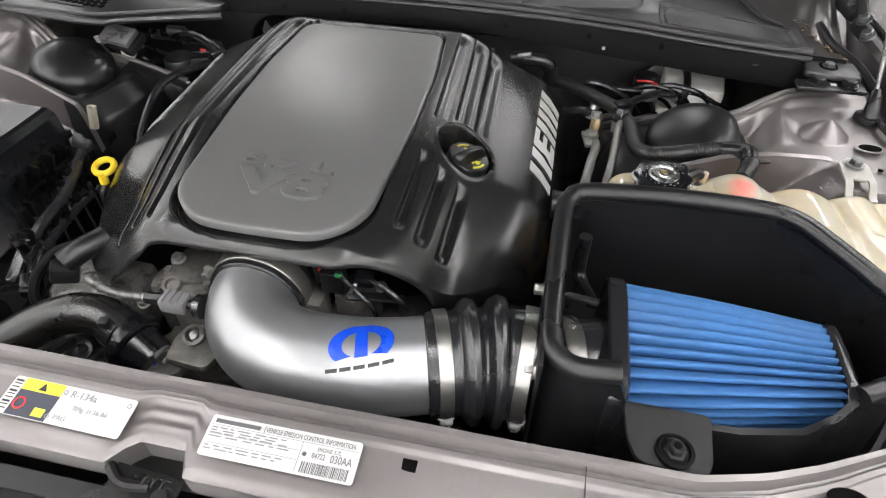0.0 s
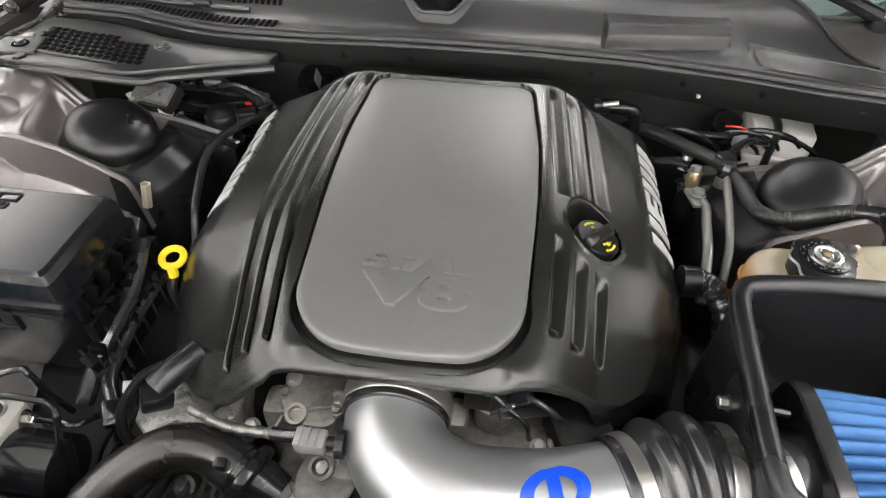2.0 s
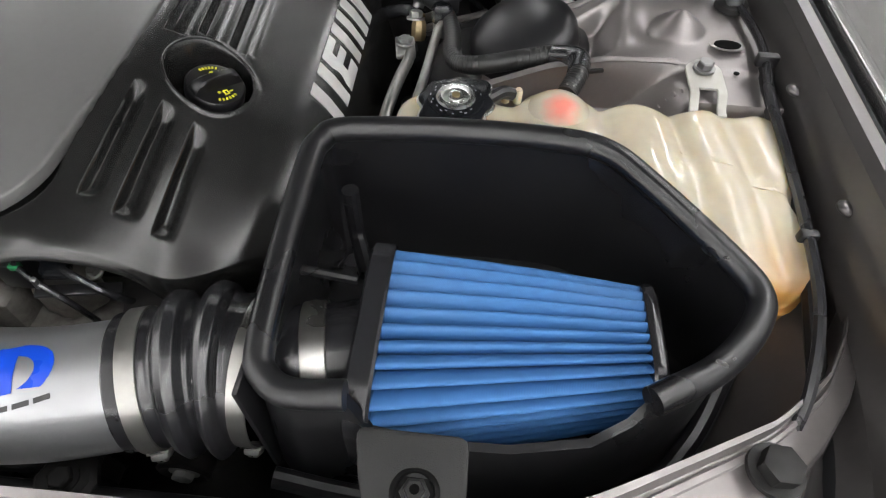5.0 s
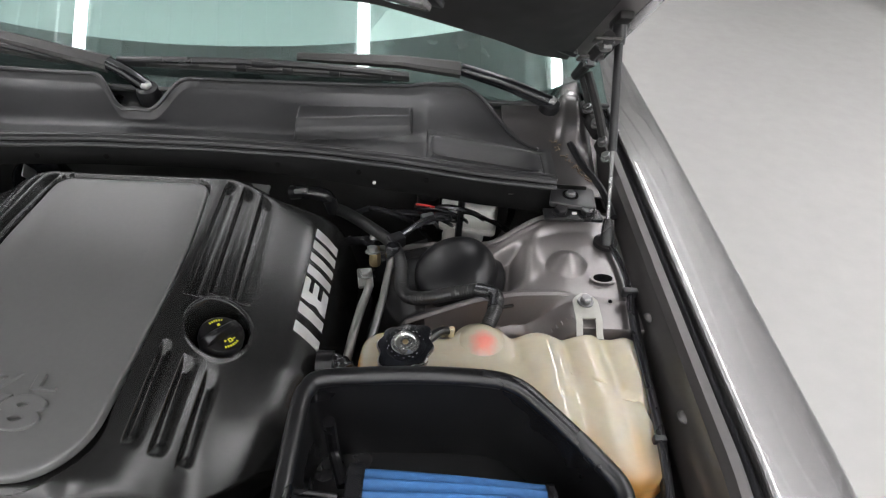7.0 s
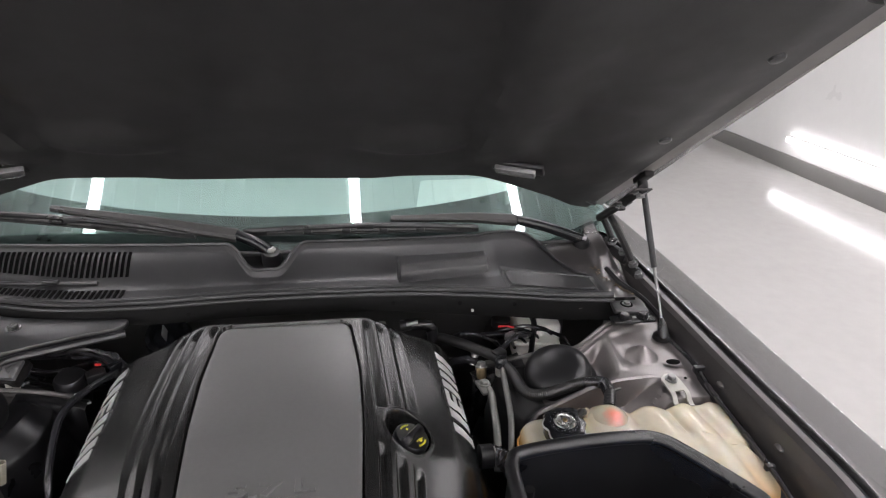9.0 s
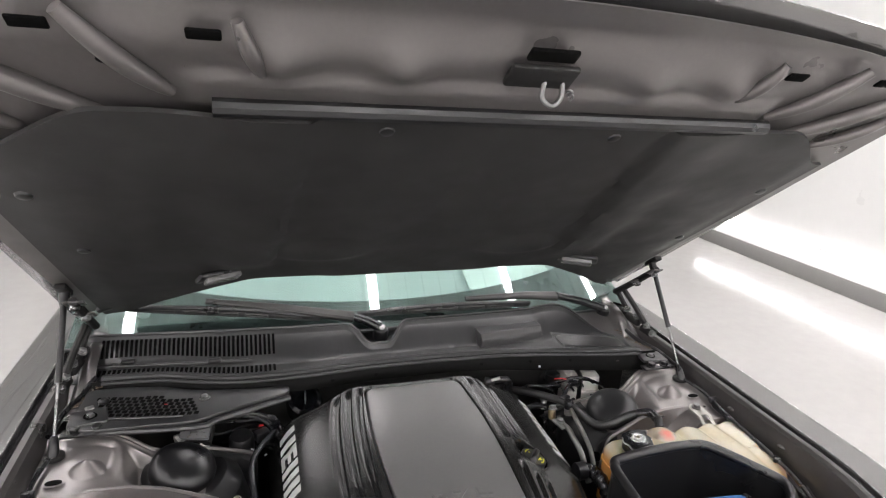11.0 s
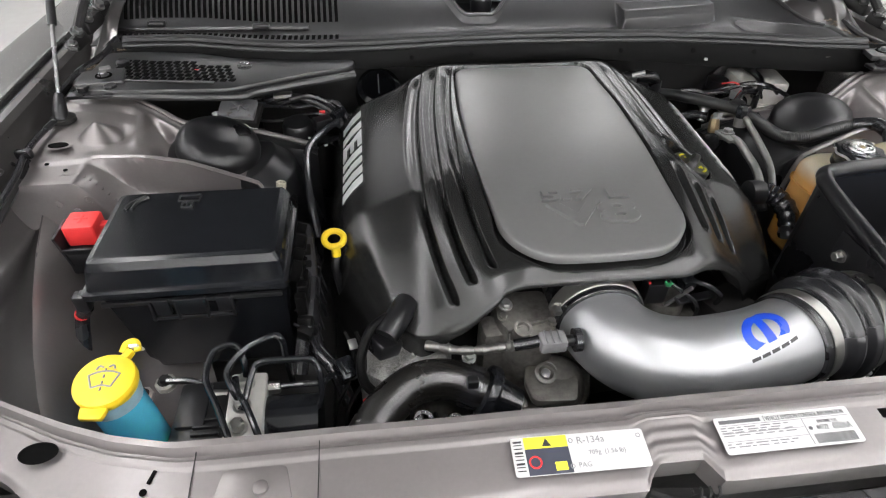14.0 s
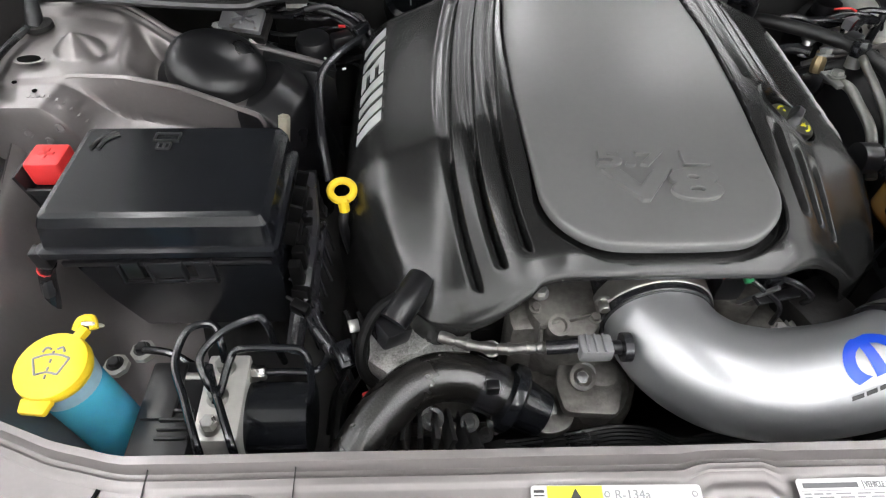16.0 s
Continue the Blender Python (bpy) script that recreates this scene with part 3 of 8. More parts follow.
def bumper():
    t = thing("front_bumper", (0, -0.35, 0.15), "grey metallic front bumper below the grille shroud", "car bumper")
    part("skin", sheet(lambda x, v: (x, -0.30 + 0.22 * (abs(x) / 0.9) ** 3 - 0.05 * math.sin(math.pi * v), 0.80 - 0.62 * v), span(-0.92, 0.92, 40), span(0, 1, 16), 0.004), BODY, t)


bumper()


def fender(s):
    t = thing("fender", (s * 0.85, 0.4, 0.30), "glossy grey metallic front fender beside the engine bay", "car body panel", "front fenders")
    prof = [(0.700, 0.875), (0.703, 0.905), (0.712, 0.938), (0.720, 0.944), (0.731, 0.944), (0.734, 0.936)]
    ys = span(-0.02, 1.35, 60)

    def lift(y):
        return 0.012 * smooth01(y, 0.1, 0.9) - 0.01 * smooth01(-y, -0.2, 0.1)

    def inward(y):
        return -0.05 * (max(0.0, 0.22 - y) / 0.24) ** 2

    def channel(u, y):
        i = min(int(u), len(prof) - 2)
        f = u - i
        x = prof[i][0] * (1 - f) + prof[i + 1][0] * f
        z = prof[i][1] * (1 - f) + prof[i + 1][1] * f
        return (s * (x + inward(y)), y, z + lift(y))
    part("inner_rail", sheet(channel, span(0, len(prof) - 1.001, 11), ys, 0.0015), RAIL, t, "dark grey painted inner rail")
    outer = [(0.746, 0.920), (0.746, 0.934), (0.7463, 0.943), (0.7475, 0.9455), (0.750, 0.9460), (0.757, 0.9455), (0.775, 0.9437), (0.800, 0.9412), (0.824, 0.9388), (0.833, 0.9368), (0.8385, 0.932), (0.842, 0.922), (0.853, 0.88), (0.895, 0.80), (0.93, 0.72), (0.95, 0.62), (0.955, 0.50), (0.945, 0.30)]
    line_o = curve_points([(x, 0, z) for x, z in outer], 6)

    def skin(u, y):
        q = line_o[int(u)]
        return (s * (q.x + inward(y)), y, q.z + lift(y))
    part("outer_skin", sheet(skin, range(len(line_o)), ys, 0.0015), BODY, t, "glossy grey metallic outer skin")
    part("gap_seal", sweep([(s * (0.740 + inward(y)), y, 0.934 + lift(y)) for y in span(0.0, 1.1, 14)], 0.0052, 8, 2), RUBBER, t, "black rubber seal in the panel gap")
    # clips pressed out of the inner rail
    for y in (0.12, 0.27, 0.41, 0.66, 0.80):
        bm = lathe([(0.007, 0), (0.006, 0.004), (0.0035, 0.007), (0.001, 0.008)], (s * 0.7055, y, 0.915 + lift(y)), rot(0, -s * 80, 0) @ Matrix.Diagonal((0.6, 1.2, 1, 1)), 14)
        part("rail_tab", bm, RAIL, t)
    return t


for s in (-1, 1):
    fender(s)


def tower_rear(a):
    """How far back the tower panel reaches."""
    return lerp(a, [0.335, 0.40, 0.45, 0.485, 0.523, 0.589, 0.62, 0.703], [0.622, 0.612, 0.598, 0.584, 0.574, 0.606, 0.618, 0.626])


def seam_y(a):
    return lerp(a, [0.335, 0.38, 0.44, 0.49, 0.55, 0.60, 0.703], [0.415, 0.427, 0.439, 0.449, 0.457, 0.459, 0.452])


def tower_height(a, y):
    """The pressed sheet round the shock tower, by distance from the car's middle."""
    z = 0.909 + 0.06 * (y - 0.5)
    e = 0.570 + 0.14 * (y - 0.55)
    z -= 0.036 * smooth01(-a, -e, 0.026 - e) + 0.030 * smooth01(-a, 0.026 - e, -0.45) + 0.20 * smooth01(-a, -0.435, -0.335)
    # crisp crest along the facet, and the cone beside it
    z += 0.0035 * math.exp(-((a - e - 0.004) / 0.006) ** 2) * smooth01(y, 0.47, 0.50)
    r = math.hypot((a - 0.620) / 0.028, (y - 0.515) / 0.026)
    z += 0.021 * max(0.0, 1 - r) ** 0.8 - 0.007 * math.exp(-((a - 0.592) / 0.014) ** 2 - ((y - 0.518) / 0.022) ** 2)
    r = math.hypot(a - 0.475, y - 0.53)
    z = max(z, 0.860 - 0.9 * max(0, r - 0.085) - 3.0 * max(0, r - 0.112))
    # raised flange along the rear edge
    top = tower_rear(a)
    zr = lerp(a, [0.335, 0.36, 0.43, 0.485, 0.523, 0.560, 0.590, 0.703], [0.820, 0.832, 0.862, 0.882, 0.895, 0.911, 0.920, 0.922])
    z += (zr - z) * smooth01(y, top - 0.040, top - 0.024)
    z += 0.0028 * math.exp(-((y - top + 0.014) / 0.0035) ** 2) - 0.004 * smooth01(y, top - 0.006, top)
    # the sheet rises to the seam
    zs = lerp(a, [0.335, 0.38, 0.44, 0.49, 0.54, 0.60, 0.703], [0.84, 0.868, 0.885, 0.900, 0.907, 0.908, 0.906])
    z += (zs - z) * (1 - smooth01(y - seam_y(a), 0.002, 0.034)) * smooth01(a, 0.375, 0.40)
    # below the seam: a deep swoop inside, a shelf with a folded front outside
    inside = 1 - smooth01(a, 0.555, 0.625)
    d = seam_y(a) - y
    z -= (0.052 * smooth01(d, 0.0, 0.008) + 0.080 * smooth01(d, 0.0, 0.080)) * inside
    z -= (0.004 * smooth01(d, 0, 0.008) + 0.078 * smooth01(0.404 - y, 0.0, 0.014)) * (1 - inside)
    return z


def inner_fender(s):
    t = thing("inner_fender", (s * 0.55, 0.4, 0.70), "grey metallic pressed steel inner fender with shock tower", "car body panel", "inner fenders")
    part("tower_panel", sheet(lambda a, v: (s * a, 0.36 + (tower_rear(a) - 0.36) * v, tower_height(a, 0.36 + (tower_rear(a) - 0.36) * v)), span(0.425, 0.703, 120), span(0, 1, 150), 0.0016), PAINT, t, "grey metallic pressed panel")
    part("inner_slope", sheet(lambda a, y: (s * a, y, tower_height(a, y) + 0.004 * math.sin(40 * y) * smooth01(-a, -0.42, -0.39)), span(0.335, 0.4255, 60), span(0.37, 0.622, 100), 0.0016), BLACK, t, "black coated inner slope")
    # raised seam along the front of the tower, its lip standing proud of the swoop below
    line = [(a, seam_y(a)) for a in span(0.385, 0.612, 60)]
    bm = sheet(lambda i, v: (s * line[int(i)][0], line[int(i)][1] - 0.0085 * v + 0.003, tower_height(line[int(i)][0], line[int(i)][1] + 0.005) + 0.0018 + 0.0025 * math.sin(math.pi * min(v, 0.8)) - 0.002 * v), range(60), span(0, 1, 8), 0.0014)
    part("seam_flange", bm, PAINT, t)
    bead = [(a, tower_rear(a) - 0.004, tower_height(a, tower_rear(a) - 0.004) + 0.001) for a in span(0.345, 0.60, 16)]
    part("rear_bead", sweep([(s * x, y, z) for x, y, z in bead], 0.0042, 10, 3), PAINT, t)
    for x, y, z in ((0.603, 0.3905, 0.886), (0.640, 0.3905, 0.880), (0.622, 0.3905, 0.868)):
        part("dimple", lathe([(0.0055, 0), (0.0052, 0.0016), (0.0030, 0.0016), (0.0026, 0.0004)], (s * x, y, z), rot(80), 16), PAINT, t)
    # faint stamped characters on the shelf
    for k in range(13):
        x = 0.578 + 0.0052 * k + 0.002 * (k > 7)
        part("stamped_mark", box((s * x, 0.425, tower_height(x, 0.425) + 0.0004), (0.0030, 0.0050, 0.0006), 0, rot(0, 0, 8 * (k % 3))), PAINT, t)
    # black disc laid on the sheet, painted as the shade in an opening
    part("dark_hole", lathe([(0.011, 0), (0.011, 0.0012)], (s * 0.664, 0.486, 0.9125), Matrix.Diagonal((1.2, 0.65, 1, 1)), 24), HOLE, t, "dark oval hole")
    part("hole_collar", lathe([(0.0145, 0), (0.0145, 0.0008), (0.0115, 0.0008)], (s * 0.664, 0.486, 0.9122), Matrix.Diagonal((1.2, 0.7, 1, 1)), 24, caps=False), PAINT, t)
    for x, y in ((0.668, 0.45), (0.59, 0.635), (0.64, 0.435)):
        part("small_hole", lathe([(0.0028, 0), (0.0028, 0.001)], (s * x, y, tower_height(x, y) + 0.0006), None, 12), HOLE, t)
    # side wall that runs forward to the crossmember, and the dark channel outside it
    def lip(y):
        return lerp(y, [0.045, 0.10, 0.16, 0.24, 0.32, 0.40], [0.530, 0.560, 0.588, 0.620, 0.648, 0.672]) + (0.0 if s < 0 else lerp(y, [0.045, 0.16, 0.40], [0.10, 0.098, 0.028]))

    def side(u, y):
        x = lip(y) - 0.108 * u ** 1.2 - 0.05 * smooth01(u, 0.70, 1.0)
        return (s * x, y, 0.862 - 0.106 * smooth01(u, 0.03, 0.84) - 0.036 * u)
    part("side_panel", sheet(side, span(0, 1, 40), span(0.045, 0.40, 30), 0.0016), PAINT, t, "grey metallic side wall")
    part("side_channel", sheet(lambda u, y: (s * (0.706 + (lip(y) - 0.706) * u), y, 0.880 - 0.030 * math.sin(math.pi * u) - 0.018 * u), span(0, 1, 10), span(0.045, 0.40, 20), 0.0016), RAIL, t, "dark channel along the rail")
    part("apron", box((s * 0.50, 0.33, 0.66), (0.38, 0.68, 0.05), 0.01), DARK, t)
    part("front_apron", sheet(lambda u, y: (s * (0.56 - 0.26 * u), y, 0.735 - 0.06 * u), span(0, 1, 8), span(0.03, 0.40, 12), 0.002), DARK, t)
    return t


for s in (-1, 1):
    inner_fender(s)

tray = tagged(part("undertray", box((0, 0.38, 0.52), (1.36, 0.86, 0.03), 0.004), DARK), "dark grimy underbody below the engine", "undertray", kind="structure")


def strut_cap(s):
    t = thing("strut_tower_cap", (s * 0.47, 0.525, 0.85), "smooth black domed cap over the shock tower", "strut cap", "shock tower caps")
    prof = [(0.074, -0.030), (0.073, -0.012), (0.066, -0.004), (0.0635, 0.000), (0.063, 0.014), (0.060, 0.022), (0.050, 0.030), (0.034, 0.035), (0.016, 0.0375), (0.0, 0.038)]
    part("dome", lathe(prof[3:-1], (s * 0.469, 0.522, 0.872), rot(8, -s * 17, 0) @ Matrix.Diagonal((0.93, 0.93, 1, 1)), 48), BLACK, t)
    part("skirt", lathe(prof[:4], (s * 0.469, 0.522, 0.872), rot(8, -s * 17, 0) @ Matrix.Diagonal((0.93, 0.93, 1, 1)), 48, caps=False), BLACK, t)
    return t


for s in (-1, 1):
    strut_cap(s)


def bay_walls():
    t = thing("firewall", (0, 0.72, 0.55), "dark firewall behind the engine", "car body panel", kind="structure")
    part("bulkhead", box((0, 0.80, 0.73), (1.38, 0.03, 0.40), 0.004), DARK, t)
    part("insulation", box((0, 0.776, 0.76), (0.9, 0.012, 0.26), 0.005), LINER, t)


bay_walls()

# ---- cowl, windscreen, wipers ----
def screen_y(x):
    return 0.806 + 0.13 * x * x


def seal_y(x):
    return lerp(x, [-0.70, -0.61, -0.52, -0.44, -0.367, -0.24, -0.08, 0.085, 0.24, 0.39, 0.50, 0.60, 0.70], [0.745, 0.745, 0.732, 0.705, 0.686, 0.682, 0.692, 0.693, 0.688, 0.670, 0.650, 0.640, 0.640])


def cowl_z(x, y):
    v = (y - seal_y(x)) / max(0.05, screen_y(x) - seal_y(x))
    return 0.949 + 0.045 * smooth01(v, 0.42, 1.0) + 0.012 * (1 - (x / 0.7) ** 2)


def cowl():
    t = thing("windscreen_cowl", (0, 0.75, 0.90), "matt black plastic cowl panel below the windscreen", "cowl panel")
    xs = span(-0.70, 0.196, 130)[:-1] + span(0.196, 0.220, 16)[:-1] + span(0.220, 0.380, 16)[:-1] + span(0.380, 0.404, 16)[:-1] + span(0.404, 0.62, 80)

    def panel(x, v):
        y0, y1 = seal_y(x) + 0.014, screen_y(x) + 0.004
        # scoop round the wiper pivots
        y1 -= 0.048 * smooth01(0.080 - abs(x + 0.045), 0, 0.060)
        y1 -= 0.12 * smooth01(x, 0.46, 0.61)
        y = y0 + (y1 - y0) * v
        z = cowl_z(x, y)
        # moulded box
        yb = 0.742 + 0.14 * (x - 0.30)
        k = smooth01(0.094 - abs(x - 0.30), 0, 0.005) * smooth01(y - yb, 0, 0.004)
        z += max(0.0, 0.979 + 0.012 * smooth01(y - yb, 0.003, 0.016) - z) * k
        # lid outline
        d = max(abs(x - 0.513) - 0.090, abs(y - 0.712 + 0.17 * (x - 0.513)) - 0.030)
        z -= 0.0040 * smooth01(0.0042 - abs(d), 0, 0.002)
        z += 0.005 * smooth01(x, 0.38, 0.42)
        z += 0.010 * smooth01(v, 0.9, 1.0) * (1 - smooth01(x, 0.45, 0.55))
        return (x, y, z)
    bm = sheet(panel, xs, span(0, 1, 90), 0.0025)
    part("panel", bm, COWL, t)
    part("rear_lip", sweep([Vector(panel(x, 1.0)) + Vector((0, -0.002, 0.0015)) for x in span(-0.69, 0.60, 90)], 0.0034, 8, 2), COWL, t, "rounded black lip along the glass")
    # access lid with a narrow gap all round
    edge = round_outline([(-0.086, -0.027), (0.086, -0.027), (0.086, 0.027), (-0.086, 0.027)], 0.016, 6)
    bm = bmesh.new()
    rings = []
    for k, up in ((1.0, -0.003), (1.0, 0.0006), (0.985, 0.0014), (0.8, 0.0016), (0.5, 0.0016), (0.2, 0.0016), (0.02, 0.0016)):
        rings.append([])
        for dx, dy in edge:
            x = 0.513 + dx * k
            y = 0.712 - 0.17 * dx * k + dy * k
            rings[-1].append(bm.verts.new((x, y, cowl_z(x, y) + 0.005 + up)))
    for a, b in zip(rings, rings[1:]):
        for i in range(len(edge)):
            bm.faces.new((a[i], a[(i + 1) % len(edge)], b[(i + 1) % len(edge)], b[i]))
    bm.faces.new(rings[-1])
    bmesh.ops.recalc_face_normals(bm, faces=bm.faces)
    part("access_lid", bm, COWL, t, "black access lid", sharp=50)
    # vent slats on one half
    for x in span(-0.655, -0.292, 38):
        y0, y1 = seal_y(x) + 0.026, screen_y(x) - 0.004
        mid = y0 + 0.45 * (y1 - y0)
        for a, b in ((y0, mid - 0.012), (mid + 0.012, y1)):
            if b - a < 0.012:
                continue
            line = [(x, a + (b - a) * k / 4, cowl_z(x, a + (b - a) * k / 4) + 0.0012) for k in range(5)]
            bm = bmesh.new()
            va = [bm.verts.new((p[0] - 0.0028, p[1], p[2])) for p in line]
            vb = [bm.verts.new((p[0] + 0.0028, p[1], p[2])) for p in line]
            vc = [bm.verts.new((p[0] - 0.0028, p[1], p[2] + 0.0008)) for p in line]
            vd = [bm.verts.new((p[0] + 0.0028, p[1], p[2] + 0.0008)) for p in line]
            for k in range(4):
                bm.faces.new((vc[k], vd[k], vd[k + 1], vc[k + 1]))
                bm.faces.new((va[k], vc[k], vc[k + 1], va[k + 1]))
                bm.faces.new((vb[k], vb[k + 1], vd[k + 1], vd[k]))
            # raised black strip; its colour gives the darkness between slats
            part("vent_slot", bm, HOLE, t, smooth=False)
    band = [(x, seal_y(x) + 0.030 + 0.45 * (screen_y(x) - seal_y(x) - 0.04) + 0.004 * math.sin(14 * x), 0) for x in span(-0.67, -0.34, 12)]
    part("vent_rib", sweep([(x, y, cowl_z(x, y) + 0.002) for x, y, _ in band], 0.004, 8), COWL, t)
    for x in (-0.60, -0.42):
        y = seal_y(x) + 0.030 + 0.45 * (screen_y(x) - seal_y(x) - 0.04)
        part("vent_clip", box((x, y, cowl_z(x, y) + 0.007), (0.028, 0.013, 0.010), 0.003), BLACK, t)
    for x in (-0.20, 0.03, 0.25, 0.42):
        y = seal_y(x) + 0.021
        part("push_pin", lathe([(0.007, 0), (0.006, 0.003), (0.002, 0.004)], (x, y, cowl_z(x, y) + 0.001), None, 16), BLACK, t)
    # hood seal and the dark channel below it
    seal = thing("hood_seal", (0, 0.68, 0.94), "black rubber hood seal along the cowl edge", "rubber seal")
    path = [(x, seal_y(x) + 0.004, 0.962 + 0.010 * (1 - (x / 0.7) ** 2) - 0.004) for x in span(-0.64, 0.615, 22)]
    part("bulb", sweep(path, 0.0075, 10, 4), SEAL, seal)
    part("lip", sweep([(x, y - 0.010, z - 0.006) for x, y, z in path], 0.004, 8, 4), SEAL, seal)
    part("rear_lip", sweep([(x, y + 0.010, z + 0.001) for x, y, z in path], 0.003, 8, 4), SEAL, seal)
    ch = thing("cowl_crossmember", (0, 0.66, 0.90), "dark painted cowl crossmember with punched holes", "car body panel")
    bm = sheet(lambda x, v: (x, seal_y(x) - 0.004 - 0.009 * math.sin(v * 1.5), 0.957 + 0.010 * (1 - (x / 0.7) ** 2) - (0.036 + 0.010 * smooth01(x, 0.1, 0.4)) * v), span(-0.66, 0.66, 60), span(0, 1, 8), 0.0016)
    part("flange", bm, MATTBLACK, ch)
    for x in (-0.17, -0.07, 0.19, 0.316, 0.42):
        part("punched_hole", lathe([(0.004, 0), (0.004, 0.001)], (x, seal_y(x) - 0.0115, 0.945), rot(76), 12), HOLE, ch)
    for x in (0.34,):
        part("edge_clip", box((x, seal_y(x) - 0.016, 0.932), (0.005, 0.005, 0.004), 0.001), PAPER, ch, "small white clip")


cowl()


def cowl_end(s):
    t = thing("cowl_corner", (s * 0.68, 0.8, 0.90), "grey painted corner panel between cowl and fender", "car body panel", "cowl corners")

    def skin(x, y):
        z = 0.940 + 0.040 * smooth01(y, 0.70, 0.86) + 0.02 * smooth01(y, 0.86, 1.0)
        z += 0.014 * smooth01(0.03 - abs(x - 0.655 - 0.10 * (y - 0.75)), 0, 0.02) * smooth01(y, 0.72, 0.80)
        z -= 0.022 * smooth01(x, 0.685, 0.70) * (1 - smooth01(y, 0.90, 0.95))
        return (s * x, y, z)
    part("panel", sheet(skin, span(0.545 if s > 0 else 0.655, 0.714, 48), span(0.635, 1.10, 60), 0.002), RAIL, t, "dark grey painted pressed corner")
    # solid black oval, coloured as the shade of an opening
    part("dark_opening", lathe([(0.016, 0), (0.016, 0.001)], (s * 0.694, 0.885, 0.9835), rot(-18, s * 28, 0) @ Matrix.Diagonal((1, 2.0, 1, 1)), 24), HOLE, t, "dark oval opening")
    plate = prism(round_outline([(s * 0.600, 0.600), (s * 0.668, 0.590), (s * 0.672, 0.640), (s * 0.612, 0.652)], 0.006), 0.944, 0.953, 0.003)
    part("corner_plate", plate, COWL, t, "black plastic end plate")
    part("plate_recess", lathe([(0.012, 0), (0.0115, 0.0012), (0.008, 0.0012)], (s * 0.634, 0.620, 0.953), None, 20, caps=False), HOLE, t)
    part("bolt", hexbolt((s * 0.634, 0.620, 0.953), None, 0.0065, 0.005), DARKSTEEL, t)
    part("front_ledge", box((s * 0.635, 0.590, 0.938), (0.085, 0.024, 0.006), 0.002), BLACK, t)
    for x in (0.617, 0.655):
        part("bolt", hexbolt((s * x, 0.590, 0.942), None, 0.0095, 0.008), BLACK, t)
    part("white_mark", box((s * 0.637, 0.590, 0.942), (0.007, 0.005, 0.002), 0.0005), PAPER, t)
    part("gutter", sweep([(s * 0.700, 0.60, 0.930), (s * 0.690, 0.66, 0.940), (s * 0.670, 0.72, 0.945), (s * 0.655, 0.76, 0.958)], 0.006, 8), BLACK, t)
    # dry leaf litter caught in the gutter
    rnd = random.Random(31)
    litter = bmesh.new()
    for k in range(46):
        f = rnd.random()
        c = Vector((s * (0.622 + 0.055 * f + 0.012 * rnd.random()), 0.765 - 0.105 * f + 0.010 * rnd.random(), 0))
        c.z = skin(abs(c.x), c.y)[2] + 0.002
        litter = box(c, (0.002 + 0.004 * rnd.random(), 0.0015 + 0.002 * rnd.random(), 0.0012), 0, rot(20 * rnd.random(), 20 * rnd.random(), 180 * rnd.random()), into=litter)
    part("leaf_litter", litter, LITTER, t, "tan dry leaf litter")
    # hinge foot: brackets, spring and bolts
    for x, y, z, w, d in ((0.698, 0.790, 0.975, 0.018, 0.050), (0.690, 0.830, 0.985, 0.022, 0.026), (0.704, 0.735, 0.965, 0.014, 0.040)):
        part("hinge_foot", box((s * x, y, z), (w, d, 0.022), 0.005, rot(8, s * 12, s * 14)), DARK, t)
    for x, y, z in ((0.688, 0.812, 0.996), (0.697, 0.775, 0.988), (0.702, 0.735, 0.978), (0.705, 0.71, 0.965)):
        part("hinge_bolt", hexbolt((s * x, y, z), rot(10, -s * 35, 0), 0.0075, 0.008), DARKSTEEL, t)


for s in (-1, 1):
    cowl_end(s)


